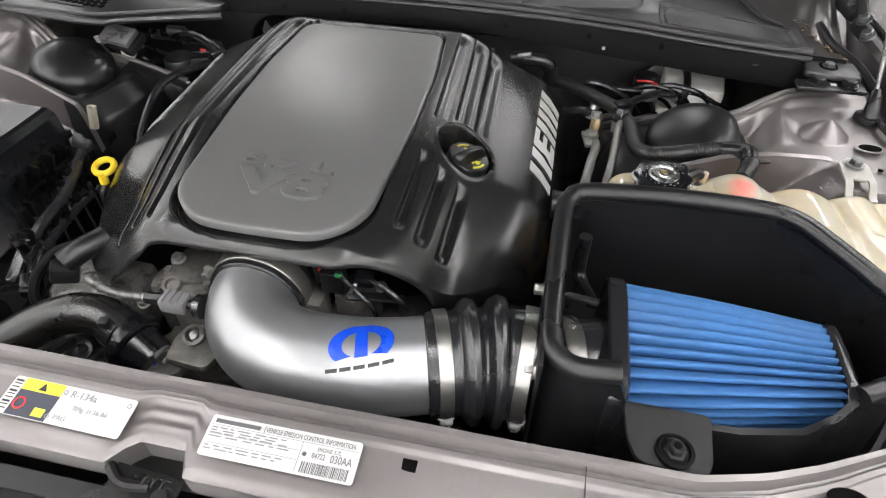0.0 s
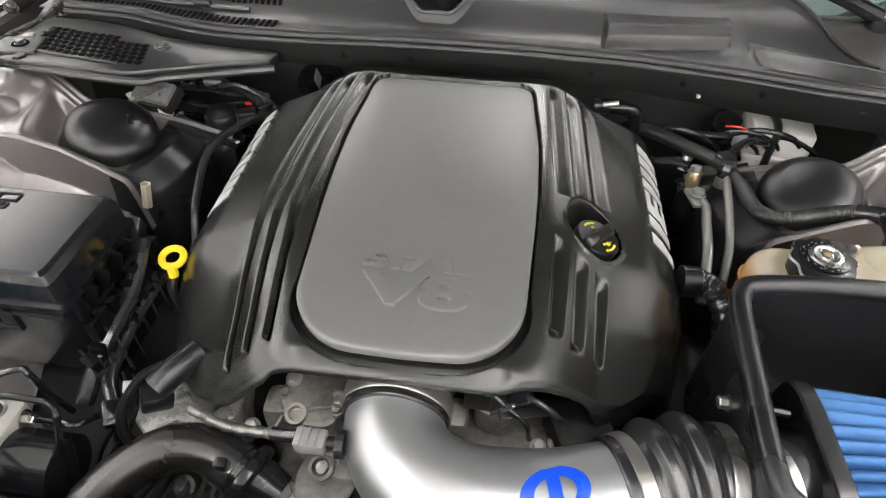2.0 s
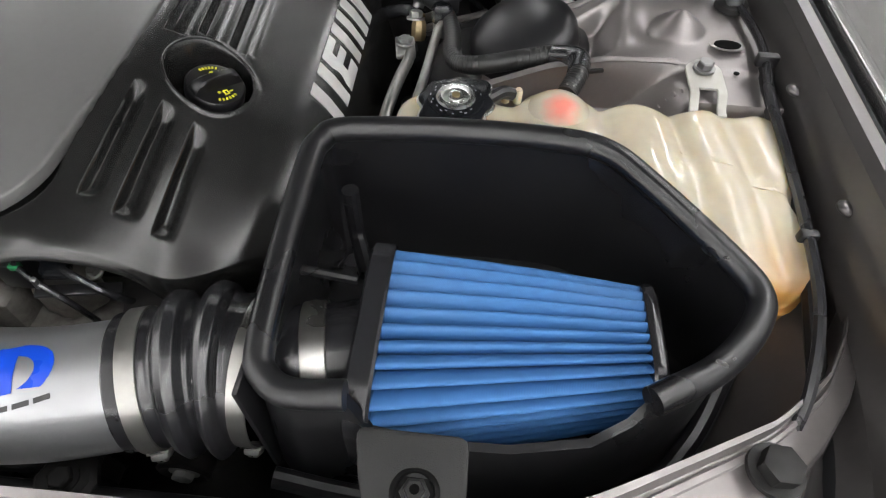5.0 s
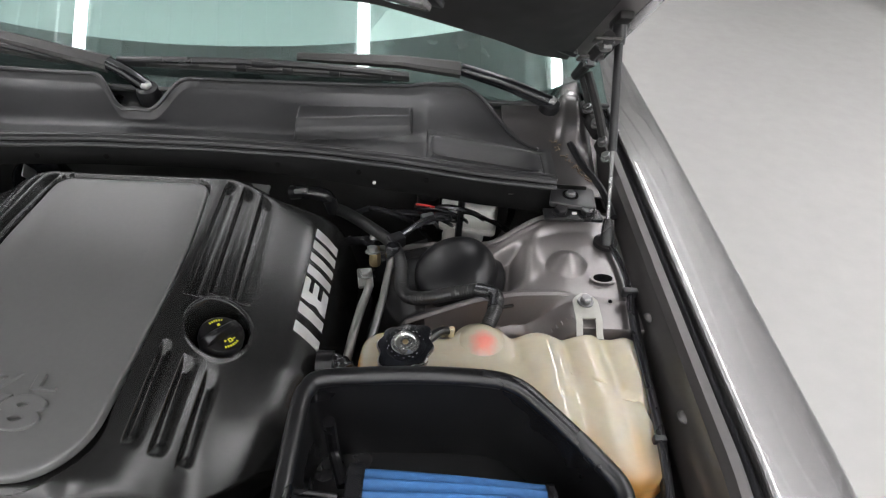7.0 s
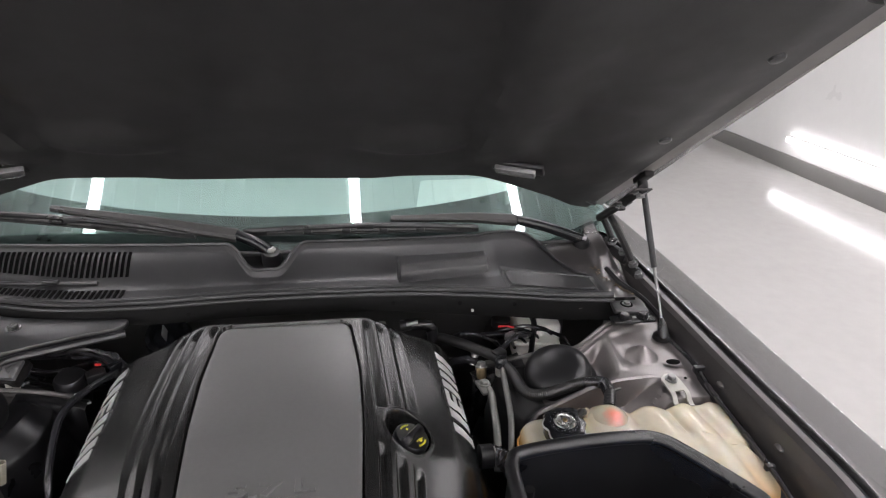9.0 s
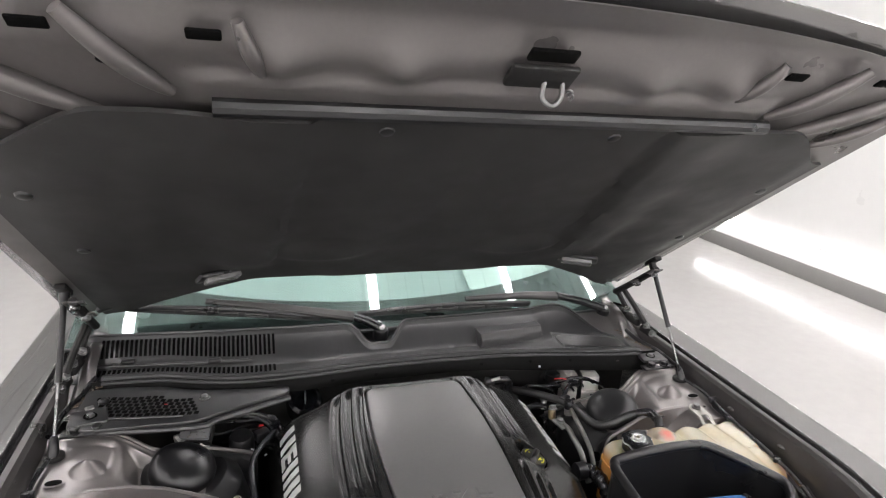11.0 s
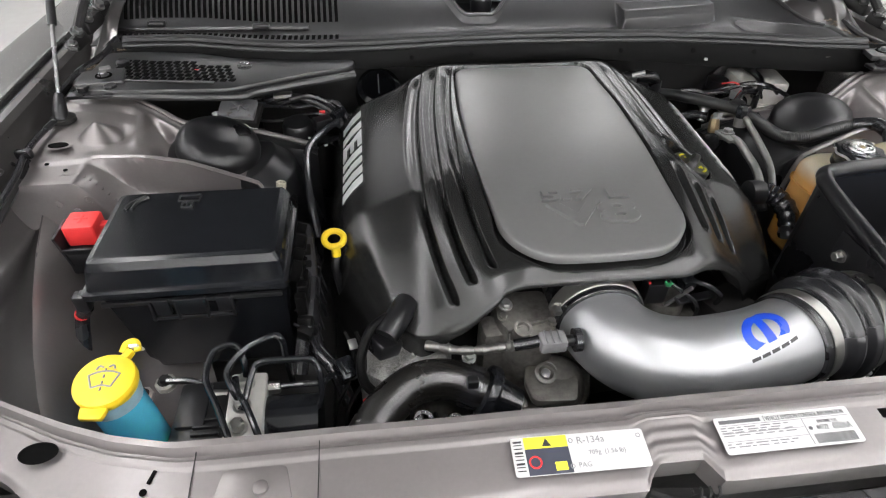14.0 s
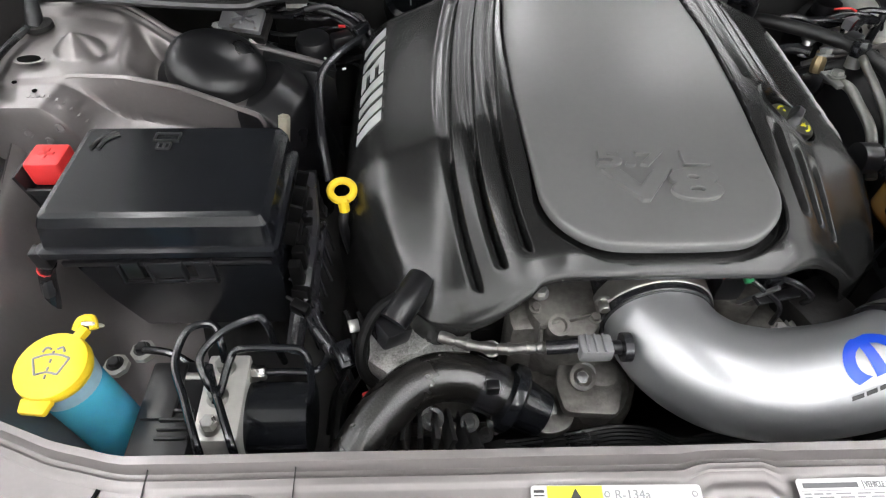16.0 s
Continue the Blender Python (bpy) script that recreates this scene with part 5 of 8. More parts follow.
def engine_cover():
    t = thing("engine_cover", (0, 0.40, 0.72), "satin black moulded engine cover with raised grey centre plate", "engine cover")
    fine = span(-0.0120, -0.0056, 14)[:-1] + span(-0.0056, 0.0120, 14)[:-1]
    half = span(0, 0.104, 60)[:-1] + span(0.104, 0.123, 22)[:-1] + [c + d for c in RIBS for d in fine] + span(0.195, 0.303, 34)[:-1] + [0.303, 0.308, 0.312, 0.314, 0.315, 0.3155]
    xs = [-a for a in half[:0:-1]] + half
    ys = span(0.650, 0.43, 46)[:-1] + span(0.43, 0.150, 190)

    def front(x):
        # the opening over the intake tube reaches further back on one side
        a = abs(x)
        return (0.034 * smooth01(x, 0.08, 0.175)) + 0.167 - 0.010 * smooth01(a, 0.10, 0.17) + 0.075 * smooth01(a, 0.175, 0.33)

    def fn(u, v):
        x = u
        if v < 0:
            x = along_ribs(u, 0.65)
            z = cover_z(x, 0.650) + 0.045 * v
            return (pinch(x, 0.65), 0.650 - 0.012 * v, z)
        if v < len(ys):
            y = ys[int(v)]
            if y < 0.43:
                y = 0.43 - (0.43 - y) * (0.43 - front(x)) / 0.28
            x = along_ribs(u, y)
            z = cover_z(x, y) - 0.05 * smooth01(y, 0.625, 0.655) ** 2
            return (pinch(x, y), y, z)
        k = (v - len(ys) + 1) / 10
        y = front(x)
        x = along_ribs(u, y)
        zf = cover_z(x, y)
        return (pinch(x, y), y - 0.005 * (1 - (1 - k) ** 2), zf - (0.010 + max(0.0, min(0.05, zf - 0.81)) * smooth01(abs(x), 0.165, 0.22)) * k)
    bm = sheet(fn, xs, [-1.0] + list(range(len(ys) + 10)), 0)
    part("shell", bm, COVER, t, "satin black moulded shell", sharp=60)
    # raised plate
    outline = []
    n = 160
    for i in range(n):
        th = 2 * math.pi * i / n
        lo, hi = 0.02, 0.4
        cx, cy = math.sin(th), -math.cos(th)
        for _ in range(30):
            mid = (lo + hi) / 2
            if plate_gap(cx * mid, 0.3985 + cy * mid) < 0:
                lo = mid
            else:
                hi = mid
        outline.append((cx * lo, 0.3985 + cy * lo))
    bm = bmesh.new()
    rings = []
    for inset, dz in ((0.0005, -0.012), (0.0, -0.0024), (0.0006, -0.0011), (0.0018, -0.0004), (0.0045, 0.0), (0.03, 0.0006), (0.06, 0.0008)):
        ring = []
        for x, y in outline:
            d = Vector((x, y - 0.3985))
            k = 1 - inset / max(0.02, min(d.length, 0.11))
            ring.append(bm.verts.new((d.x * k, 0.3985 + d.y * k, plate_z(0.3985 + d.y * k) + dz)))
        rings.append(ring)
    for a, b in zip(rings, rings[1:]):
        for i in range(n):
            bm.faces.new((a[i], a[(i + 1) % n], b[(i + 1) % n], b[i]))
    bm.faces.new(rings[-1])
    bmesh.ops.recalc_face_normals(bm, faces=bm.faces)
    plate = part("centre_plate", bm, PLATE, t, "raised grey satin plate", sharp=50)
    tilt = rot(math.degrees(math.atan(PL_S)))
    flat_at = Matrix.Translation((0, PL_Y, plate_z(PL_Y) + 0.0004)) @ tilt
    lettering_fit("embossed_letters", "5.7 L", -0.052, 0.050, 0.105, 0.0195, flat_at, PLATE, plate, 0.0040, 0.034)
    lettering_fit("embossed_letters", "V8", -0.050, 0.0065, 0.104, 0.0385, flat_at, PLATE, plate, 0.0045, 0.046)
    # raised silver badge blocks on both flanks: plain slanted shapes
    for s in (-1, 1):
        badge = part("badge_backing", box((s * 0.276, 0.51, cover_z(0.276, 0.51) - 0.004), (0.004, 0.02, 0.002), 0), COVER, t)
        # widths and gaps of a row of slanted bars
        run = 0.0
        for wide, gap in ((0.0155, 0.016), (0.0155, 0.009), (0.037, 0.009), (0.0145, 0.011), (0.0125, 0.011), (0.0145, 0.009), (0.0155, 0.0)):
            lo, hi = run, run + wide
            run = hi + gap
            if s < 0:
                lo, hi = 0.2145 - hi, 0.2145 - lo
            bm = bmesh.new()
            lay = []
            cut = wide > 0.03
            shape = [(lo, 0), (hi, 0), (hi, 0.5), (hi, 1), (lo, 1), (lo, 0.5)]
            if cut:
                k1, k2 = (hi, lo + 0.016) if s > 0 else (lo, hi - 0.016)
                shape = [(k1, 0), (k1, 0.22), (k2, 0.22), (k2, 0.40), (k1, 0.40), (k1, 0.60), (k2, 0.60), (k2, 0.78), (k1, 0.78), (k1, 1), (lo if s > 0 else hi, 1), (lo if s > 0 else hi, 0)]
            for up in (0.0003, 0.0028):
                ring = []
                for u, v in shape:
                    a = 0.2890 - 0.030 * v
                    y = (0.397 if s > 0 else 0.382) + u + 0.012 * v * (1 if s > 0 else 1)
                    ring.append(bm.verts.new((s * a, y, cover_z(s * a, y) + up)))
                lay.append(ring)
            m2 = len(shape)
            for q in range(m2):
                bm.faces.new((lay[0][q], lay[0][(q + 1) % m2], lay[1][(q + 1) % m2], lay[1][q]))
            bm.faces.new(lay[1])
            bmesh.ops.recalc_face_normals(bm, faces=bm.faces)
            part("badge_bar", bm, LETTER, badge, "raised silver badge bar", smooth=False)
    return t


engine_cover()


def oil_cap():
    c = Vector((WELL[0] + 0.004, WELL[1] - 0.006, 0.903))
    t = thing("oil_filler_cap", c - Vector((0, 0, 0.03)), "black oil filler cap with yellow print, in the cover well", "oil cap")
    tl = rot(2, 20, 0)
    m = Matrix.Translation(c) @ tl
    prof = [(0.021, -0.03), (0.0235, -0.012), (0.026, -0.007), (0.026, 0.002), (0.0245, 0.0042), (0.021, 0.0045)]
    part("cap", lathe(prof, c, tl, 40), BLACK, t)
    bm = bmesh.new()
    rows = []
    for i in range(13):
        u = -1 + i / 6
        h = 0.0115 * math.sqrt(max(0.0, 1 - (abs(u) ** 2.6)))
        w = 0.0055 - 0.0012 * (1 - abs(u))
        rows.append([bm.verts.new(m @ rot(0, 0, -38) @ Vector(q)) for q in ((-w - 0.002, u * 0.024, 0.0035), (-w, u * 0.024, 0.0045 + h * 0.85), (-w * 0.6, u * 0.024, 0.0048 + h), (w * 0.6, u * 0.024, 0.0048 + h), (w, u * 0.024, 0.0045 + h * 0.85), (w + 0.002, u * 0.024, 0.0035))])
    for p, q in zip(rows, rows[1:]):
        for k in range(5):
            bm.faces.new((p[k], q[k], q[k + 1], p[k + 1]))
    bm.faces.new(rows[0])
    bm.faces.new(rows[-1])
    bmesh.ops.recalc_face_normals(bm, faces=bm.faces)
    part("grip", bm, BLACK, t)
    ink = lambda name, x, y, w, h, turn: part(name, box((0, 0, 0), (w, h, 0.0008), 0, m @ rot(0, 0, turn) @ Matrix.Translation((x, y, 0.0049))), YELLOWINK, t)
    # oil can outline on one side of the grip, with a line of print below it
    ink("oil_can_mark", 0.0125, 0.004, 0.0042, 0.0010, -38)
    ink("oil_can_mark", 0.0125, 0.0005, 0.0042, 0.0010, -38)
    ink("oil_can_mark", 0.0104, 0.0022, 0.0010, 0.0045, -38)
    ink("oil_can_mark", 0.0146, 0.0022, 0.0010, 0.0045, -38)
    ink("oil_can_mark", 0.0125, 0.0072, 0.0010, 0.0032, -38)
    ink("oil_can_mark", 0.0105, -0.0035, 0.0022, 0.0022, -38)
    for i in range(6):
        ink("print_bar", 0.0195, 0, 0.0026, 0.0016, -38 - 24 + i * 9.5)
    for i in range(6):
        ink("print_bar", -0.0195, 0, 0.0024, 0.0014, -38 - 34 + i * 8.5)
    ink("print_bar", -0.0125, 0.004, 0.003, 0.003, -38)


oil_cap()

# ---- intake: tube, bellows, clamps ----
TUBE_PATH = [(-0.003, 0.190, 0.842), (-0.003, 0.172, 0.842), (-0.001, 0.150, 0.842), (0.011, 0.124, 0.842), (0.035, 0.104, 0.842), (0.068, 0.0945, 0.842), (0.10, 0.0942, 0.842), (0.14, 0.0992, 0.841), (0.172, 0.1070, 0.8405), (0.198, 0.1155, 0.840)]
TUBE_R = 0.0465


def intake_tube():
    t = thing("intake_tube", (0.05, 0.12, 0.80), "satin silver intake tube with blue emblem, between throttle and bellows", "intake tube")
    body = part("tube_body", sweep(TUBE_PATH, TUBE_R, 56, 10), TUBE, t, "satin silver painted tube")
    line = curve_points(TUBE_PATH, 10)

    def frame_at(x):
        i = min(range(len(line)), key=lambda k: abs(line[k].x - x) + (0 if line[k].y < 0.13 else 1))
        return line[i], (line[min(i + 1, len(line) - 1)] - line[i - 1]).normalized()

    def on_tube(x, ang, up=0.0004):
        c, d = frame_at(x)
        side = d.cross(Vector((0, 0, 1))).normalized()
        # ang 0 is straight up, positive towards the front of the car
        n = Vector((0, 0, 1)) * math.cos(ang) + side * math.sin(ang)
        i = c + d * (x - c.x) / max(d.x, 0.3)
        return i + n * (TUBE_R + up)
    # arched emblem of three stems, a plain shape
    def emblem(test, n=150):
        bm = bmesh.new()
        us, vs = span(-1, 1, n), span(-1, 1, n)
        vv = {}
        for i, u in enumerate(us[:-1]):
            for j, v in enumerate(vs[:-1]):
                uc, vc = u + 1 / n, v + 1 / n
                if test(uc, vc):
                    q = []
                    for a, b in ((i, j), (i + 1, j), (i + 1, j + 1), (i, j + 1)):
                        if (a, b) not in vv:
                            vv[a, b] = bm.verts.new(on_tube(0.136 + 0.0275 * us[a] - 0.001 * vs[b], 0.13 - 0.40 * vs[b] - 0.13 * us[a]))
                        q.append(vv[a, b])
                    bm.faces.new(q)
        bmesh.ops.recalc_face_normals(bm, faces=bm.faces)
        return bm

    def shape(u, v):
        r = math.hypot(u, (v + 0.12) / 1.12)
        if abs(u) < 0.19:
            return -0.80 < v < 0.95
        return 0.60 < r < 1.0 and v > -0.62 - 0.30 * abs(u)
    part("emblem", emblem(shape), LOGO, body, "blue arched emblem", smooth=False)
    for k in range(5):
        bm = bmesh.new()
        x0, lift = 0.109 + 0.0112 * k, 0.055 * (k - 2)
        q = [on_tube(x0, 0.70 - lift), on_tube(x0 + 0.0092, 0.70 - lift - 0.045), on_tube(x0 + 0.0092, 0.625 - lift - 0.045), on_tube(x0, 0.625 - lift)]
        bm.faces.new([bm.verts.new(p) for p in q])
        part("print_bar", bm, INK, body, smooth=False)
    # rubber coupling and clamp at the throttle
    part("throttle_coupling", sweep([(-0.003, 0.156, 0.842), (-0.003, 0.162, 0.842), (-0.003, 0.205, 0.842)], lambda f: TUBE_R + 0.003 + 0.001 * (f > 0.3), 48, 3), RUBBER, t, "black rubber coupling")
    band = lathe([(TUBE_R + 0.0050, -0.0105), (TUBE_R + 0.0060, -0.0095), (TUBE_R + 0.0060, 0.0095), (TUBE_R + 0.0050, 0.0105)], (-0.003, 0.1735, 0.842), rot(90), 48, caps=False)
    part("throttle_clamp", band, DARKBAND, t, "grey band clamp")
    part("clamp_screw", hexbolt((-0.054, 0.166, 0.864), rot(90), 0.005, 0.010), STEEL, t)
    s0 = Vector((-0.043, 0.122, 0.858))
    part("sensor_grommet", lathe([(0.0125, -0.004), (0.0125, 0.003), (0.008, 0.004)], s0, rot(0, -90, 0), 20), RUBBER, t)
    part("air_sensor", box(s0 + Vector((-0.026, -0.001, 0.001)), (0.028, 0.019, 0.016), 0.003), GREYPLASTIC, t, "grey sensor plug")
    for k in range(3):
        part("plug_rib", box(s0 + Vector((-0.034 + 0.007 * k, -0.001, 0.0095)), (0.002, 0.017, 0.003), 0.0006), GREYPLASTIC, t)
    part("sensor_neck", sweep([s0, s0 + Vector((-0.015, 0, 0))], 0.006, 12, 0), BLACK, t)


intake_tube()


def ring_clamp(label, c, d, r, screw):
    t = thing("hose_clamp", c, label, "hose clamp", "intake hose clamps")
    turn = along((0, 0, 0), d)
    part("band", lathe([(r, -0.0065), (r + 0.0012, -0.006), (r + 0.0012, 0.006), (r, 0.0065)], c, turn, 56, caps=False), STEEL, t, "bright steel band")
    q = Vector(screw)
    out = (q - Vector(c))
    out = (out - Vector(d) * (out.dot(Vector(d)) / Vector(d).length_squared)).normalized()
    ax = Vector(d).normalized()
    tan = ax.cross(out).normalized()
    m = Matrix((ax, tan, out)).transposed().to_4x4()
    q = Vector(c) + out * (r + 0.004)
    part("screw_housing", box(q, (0.0125, 0.013, 0.007), 0.0025, m), ZINC, t, "stamped screw housing")
    part("housing_foot", box(q - out * 0.003, (0.015, 0.018, 0.002), 0.0006, m), STEEL, t)
    w0 = q + tan * 0.006
    head = part("screw", lathe([(0.0042, -0.012), (0.0042, 0.002), (0.0062, 0.003), (0.0062, 0.007), (0.0050, 0.0085)], w0, along((0, 0, 0), -tan if tan.z < 0 else tan), 6), ZINC, t, "slotted hex screw")
    part("screw_slot", box(w0 + (-tan if tan.z < 0 else tan) * 0.0085, (0.0012, 0.0008, 0.009), 0, m), HOLE, head)
    # worm grooves pressed into the band
    for k in range(7):
        th = 0.10 + 0.035 * k
        p = Vector(c) + (out * math.cos(th) + (tan if tan.z > 0 else -tan) * math.sin(th)) * (r + 0.0014)
        part("band_groove", box(p, (0.0072, 0.0009, 0.0006), 0, m @ rot(0 if tan.z > 0 else 0, 0, 12)), DARK, t)
    return t


AX_A, AX_B = Vector((0.190, 0.1132, 0.840)), Vector((0.293, 0.1335, 0.8385))


def bellows():
    t = thing("intake_bellows", (0.24, 0.12, 0.79), "black ribbed rubber bellows between intake tube and filter box", "rubber bellows")
    L = 0.105
    prof = [(0.047, 0), (0.050, 0.001), (0.0505, 0.022), (0.0500, 0.026), (0.0505, 0.029), (0.0570, 0.033), (0.0610, 0.039), (0.0590, 0.0455), (0.0525, 0.0495), (0.0515, 0.0525), (0.0530, 0.0555), (0.0610, 0.060), (0.0645, 0.066), (0.0620, 0.0725), (0.0555, 0.0765), (0.0545, 0.081), (0.0545, L)]
    p1, p2 = AX_A + Vector((0.036, 0.0108, 0)), AX_B - Vector((0.036, -0.0036, 0))

    def axis(f):
        return AX_A * (1 - f) ** 3 + p1 * 3 * f * (1 - f) ** 2 + p2 * 3 * f * f * (1 - f) + AX_B * f ** 3
    rs, hs = [p[0] for p in prof], [p[1] / L for p in prof]
    for name, f0, f1 in (("front_cuff", 0.0, 0.26), ("bellows_fold", 0.26, 0.49), ("bellows_fold", 0.49, 0.76), ("rear_cuff", 0.76, 1.0)):
        part(name, sweep([axis(f) for f in span(f0, f1, 26)], lambda u, f0=f0, f1=f1: float(np.interp(f0 + (f1 - f0) * u, hs, rs)), 64, 0, caps=False), RUBBER, t, sharp=75)
    for f, r, low in ((0.14, 0.0508, Vector((0.008, -0.043, -0.027))), (0.90, 0.0550, Vector((-0.004, -0.047, -0.030)))):
        c = axis(f)
        ring_clamp("bright steel worm clamp round the bellows end", c, axis(f + 0.04) - axis(f - 0.04), r, c + low)


bellows()

# ---- filter box ----
BOX = [(0.358, 0.090, 0.908), (0.325, 0.089, 0.906), (0.308, 0.097, 0.907), (0.300, 0.115, 0.910), (0.299, 0.18, 0.920), (0.301, 0.258, 0.931), (0.306, 0.279, 0.934), (0.322, 0.291, 0.936), (0.40, 0.297, 0.938), (0.48, 0.297, 0.938), (0.522, 0.290, 0.936), (0.555, 0.265, 0.929), (0.605, 0.215, 0.916), (0.622, 0.188, 0.912), (0.615, 0.163, 0.910), (0.585, 0.130, 0.910), (0.540, 0.103, 0.910)]
LOW = [(0.533, 0.099, 0.885), (0.51, 0.088, 0.874), (0.46, 0.080, 0.871), (0.41, 0.079, 0.871), (0.372, 0.084, 0.872), (0.366, 0.087, 0.885)]


def filter_box():
    t = thing("filter_box", (0.45, 0.18, 0.76), "open black plastic filter box with thick rubber rim", "air filter box")
    rim = curve_points(BOX, 5)
    loop = [Vector(p) for p in rim] + [Vector(p) for p in LOW]
    n = len(loop)
    bm = bmesh.new()
    o_t, o_b, i_t, i_b = [], [], [], []
    cx, cy = 0.45, 0.19
    for k, p in enumerate(loop):
        d = loop[(k + 1) % n] - loop[k - 1]
        nrm = Vector((-d.y, d.x, 0)).normalized()
        if nrm.dot(Vector((p.x - cx, p.y - cy, 0))) < 0:
            nrm.negate()
        zt = p.z - 0.004 if k < len(rim) else p.z
        flare = 0.010 if p.y < 0.13 else 0.0
        o_t.append(bm.verts.new((p.x + nrm.x * 0.003, p.y + nrm.y * 0.003, zt)))
        i_t.append(bm.verts.new((p.x - nrm.x * 0.003, p.y - nrm.y * 0.003, zt)))
        o_b.append(bm.verts.new((p.x + nrm.x * (0.004 + flare), p.y + nrm.y * (0.004 + flare), 0.775)))
        i_b.append(bm.verts.new((p.x - nrm.x * 0.001, p.y - nrm.y * 0.001, 0.782)))
    for k in range(n):
        j = (k + 1) % n
        bm.faces.new((o_b[k], o_b[j], o_t[j], o_t[k]))
        bm.faces.new((o_t[k], o_t[j], i_t[j], i_t[k]))
        bm.faces.new((i_t[k], i_t[j], i_b[j], i_b[k]))
    bm.faces.new(i_b)
    bm.faces.new(o_b)
    bmesh.ops.recalc_face_normals(bm, faces=bm.faces)
    part("wall", bm, BLACK, t, "smooth black plastic walls", sharp=50)
    part("rim_seal", sweep(BOX, 0.0095, 20, 8), BLACK, t, "thick black rubber rim seal")
    part("left_face_plate", box((0.2935, 0.145, 0.845), (0.004, 0.125, 0.13), 0.0015), BLACK, t)
    for y, z in ((0.192, 0.884), (0.100, 0.878), (0.095, 0.800)):
        part("flange_bolt", hexbolt((0.291, y, z), rot(0, -90, 0), 0.0058, 0.008), STEEL, t, "bright hex bolt")
    part("bottom_skirt", sweep([(0.298, 0.070, 0.795), (0.36, 0.064, 0.790), (0.46, 0.060, 0.790), (0.55, 0.074, 0.795), (0.60, 0.118, 0.805), (0.63, 0.17, 0.83)], 0.008, 10), BLACK, t)
    # mounting tab
    pts = round_outline([(0.364, 0.081), (0.369, 0.052), (0.376, 0.034), (0.428, 0.030), (0.435, 0.045), (0.434, 0.080)], 0.008)
    bm = prism(pts, 0.0, 0.006, 0.0018)
    for v in bm.verts:
        v.co.z += 0.870 + 0.010 * smooth01(v.co.y, 0.05, 0.08)
    tab = part("mounting_tab", bm, GRAINED, t, "grained black plastic tab")
    part("tab_collar", lathe([(0.0150, -0.002), (0.0150, 0.0014), (0.0138, 0.0022), (0.0118, 0.0022), (0.0112, 0.0006)], (0.404, 0.046, 0.8795), None, 32), MATTBLACK, tab, "dark round collar")
    part("tab_bolt", lathe([(0.0092, 0), (0.0092, 0.0016), (0.0068, 0.0026), (0.0064, 0.0075), (0.0052, 0.0086)], (0.404, 0.046, 0.8800), None, 6), DARK, tab, "dark steel bolt")
    part("tab_bolt_socket", lathe([(0.0030, 0), (0.0030, 0.0004)], (0.404, 0.046, 0.8886), None, 12), HOLE, tab)
    part("inner_fitting", sweep([(0.328, 0.262, 0.90), (0.330, 0.258, 0.85), (0.345, 0.22, 0.845)], 0.007, 10), BLACK, t)
    part("vent_screw", sweep([(0.302, 0.196, 0.880), (0.345, 0.192, 0.878)], 0.004, 8, 0), BLACK, t)


filter_box()


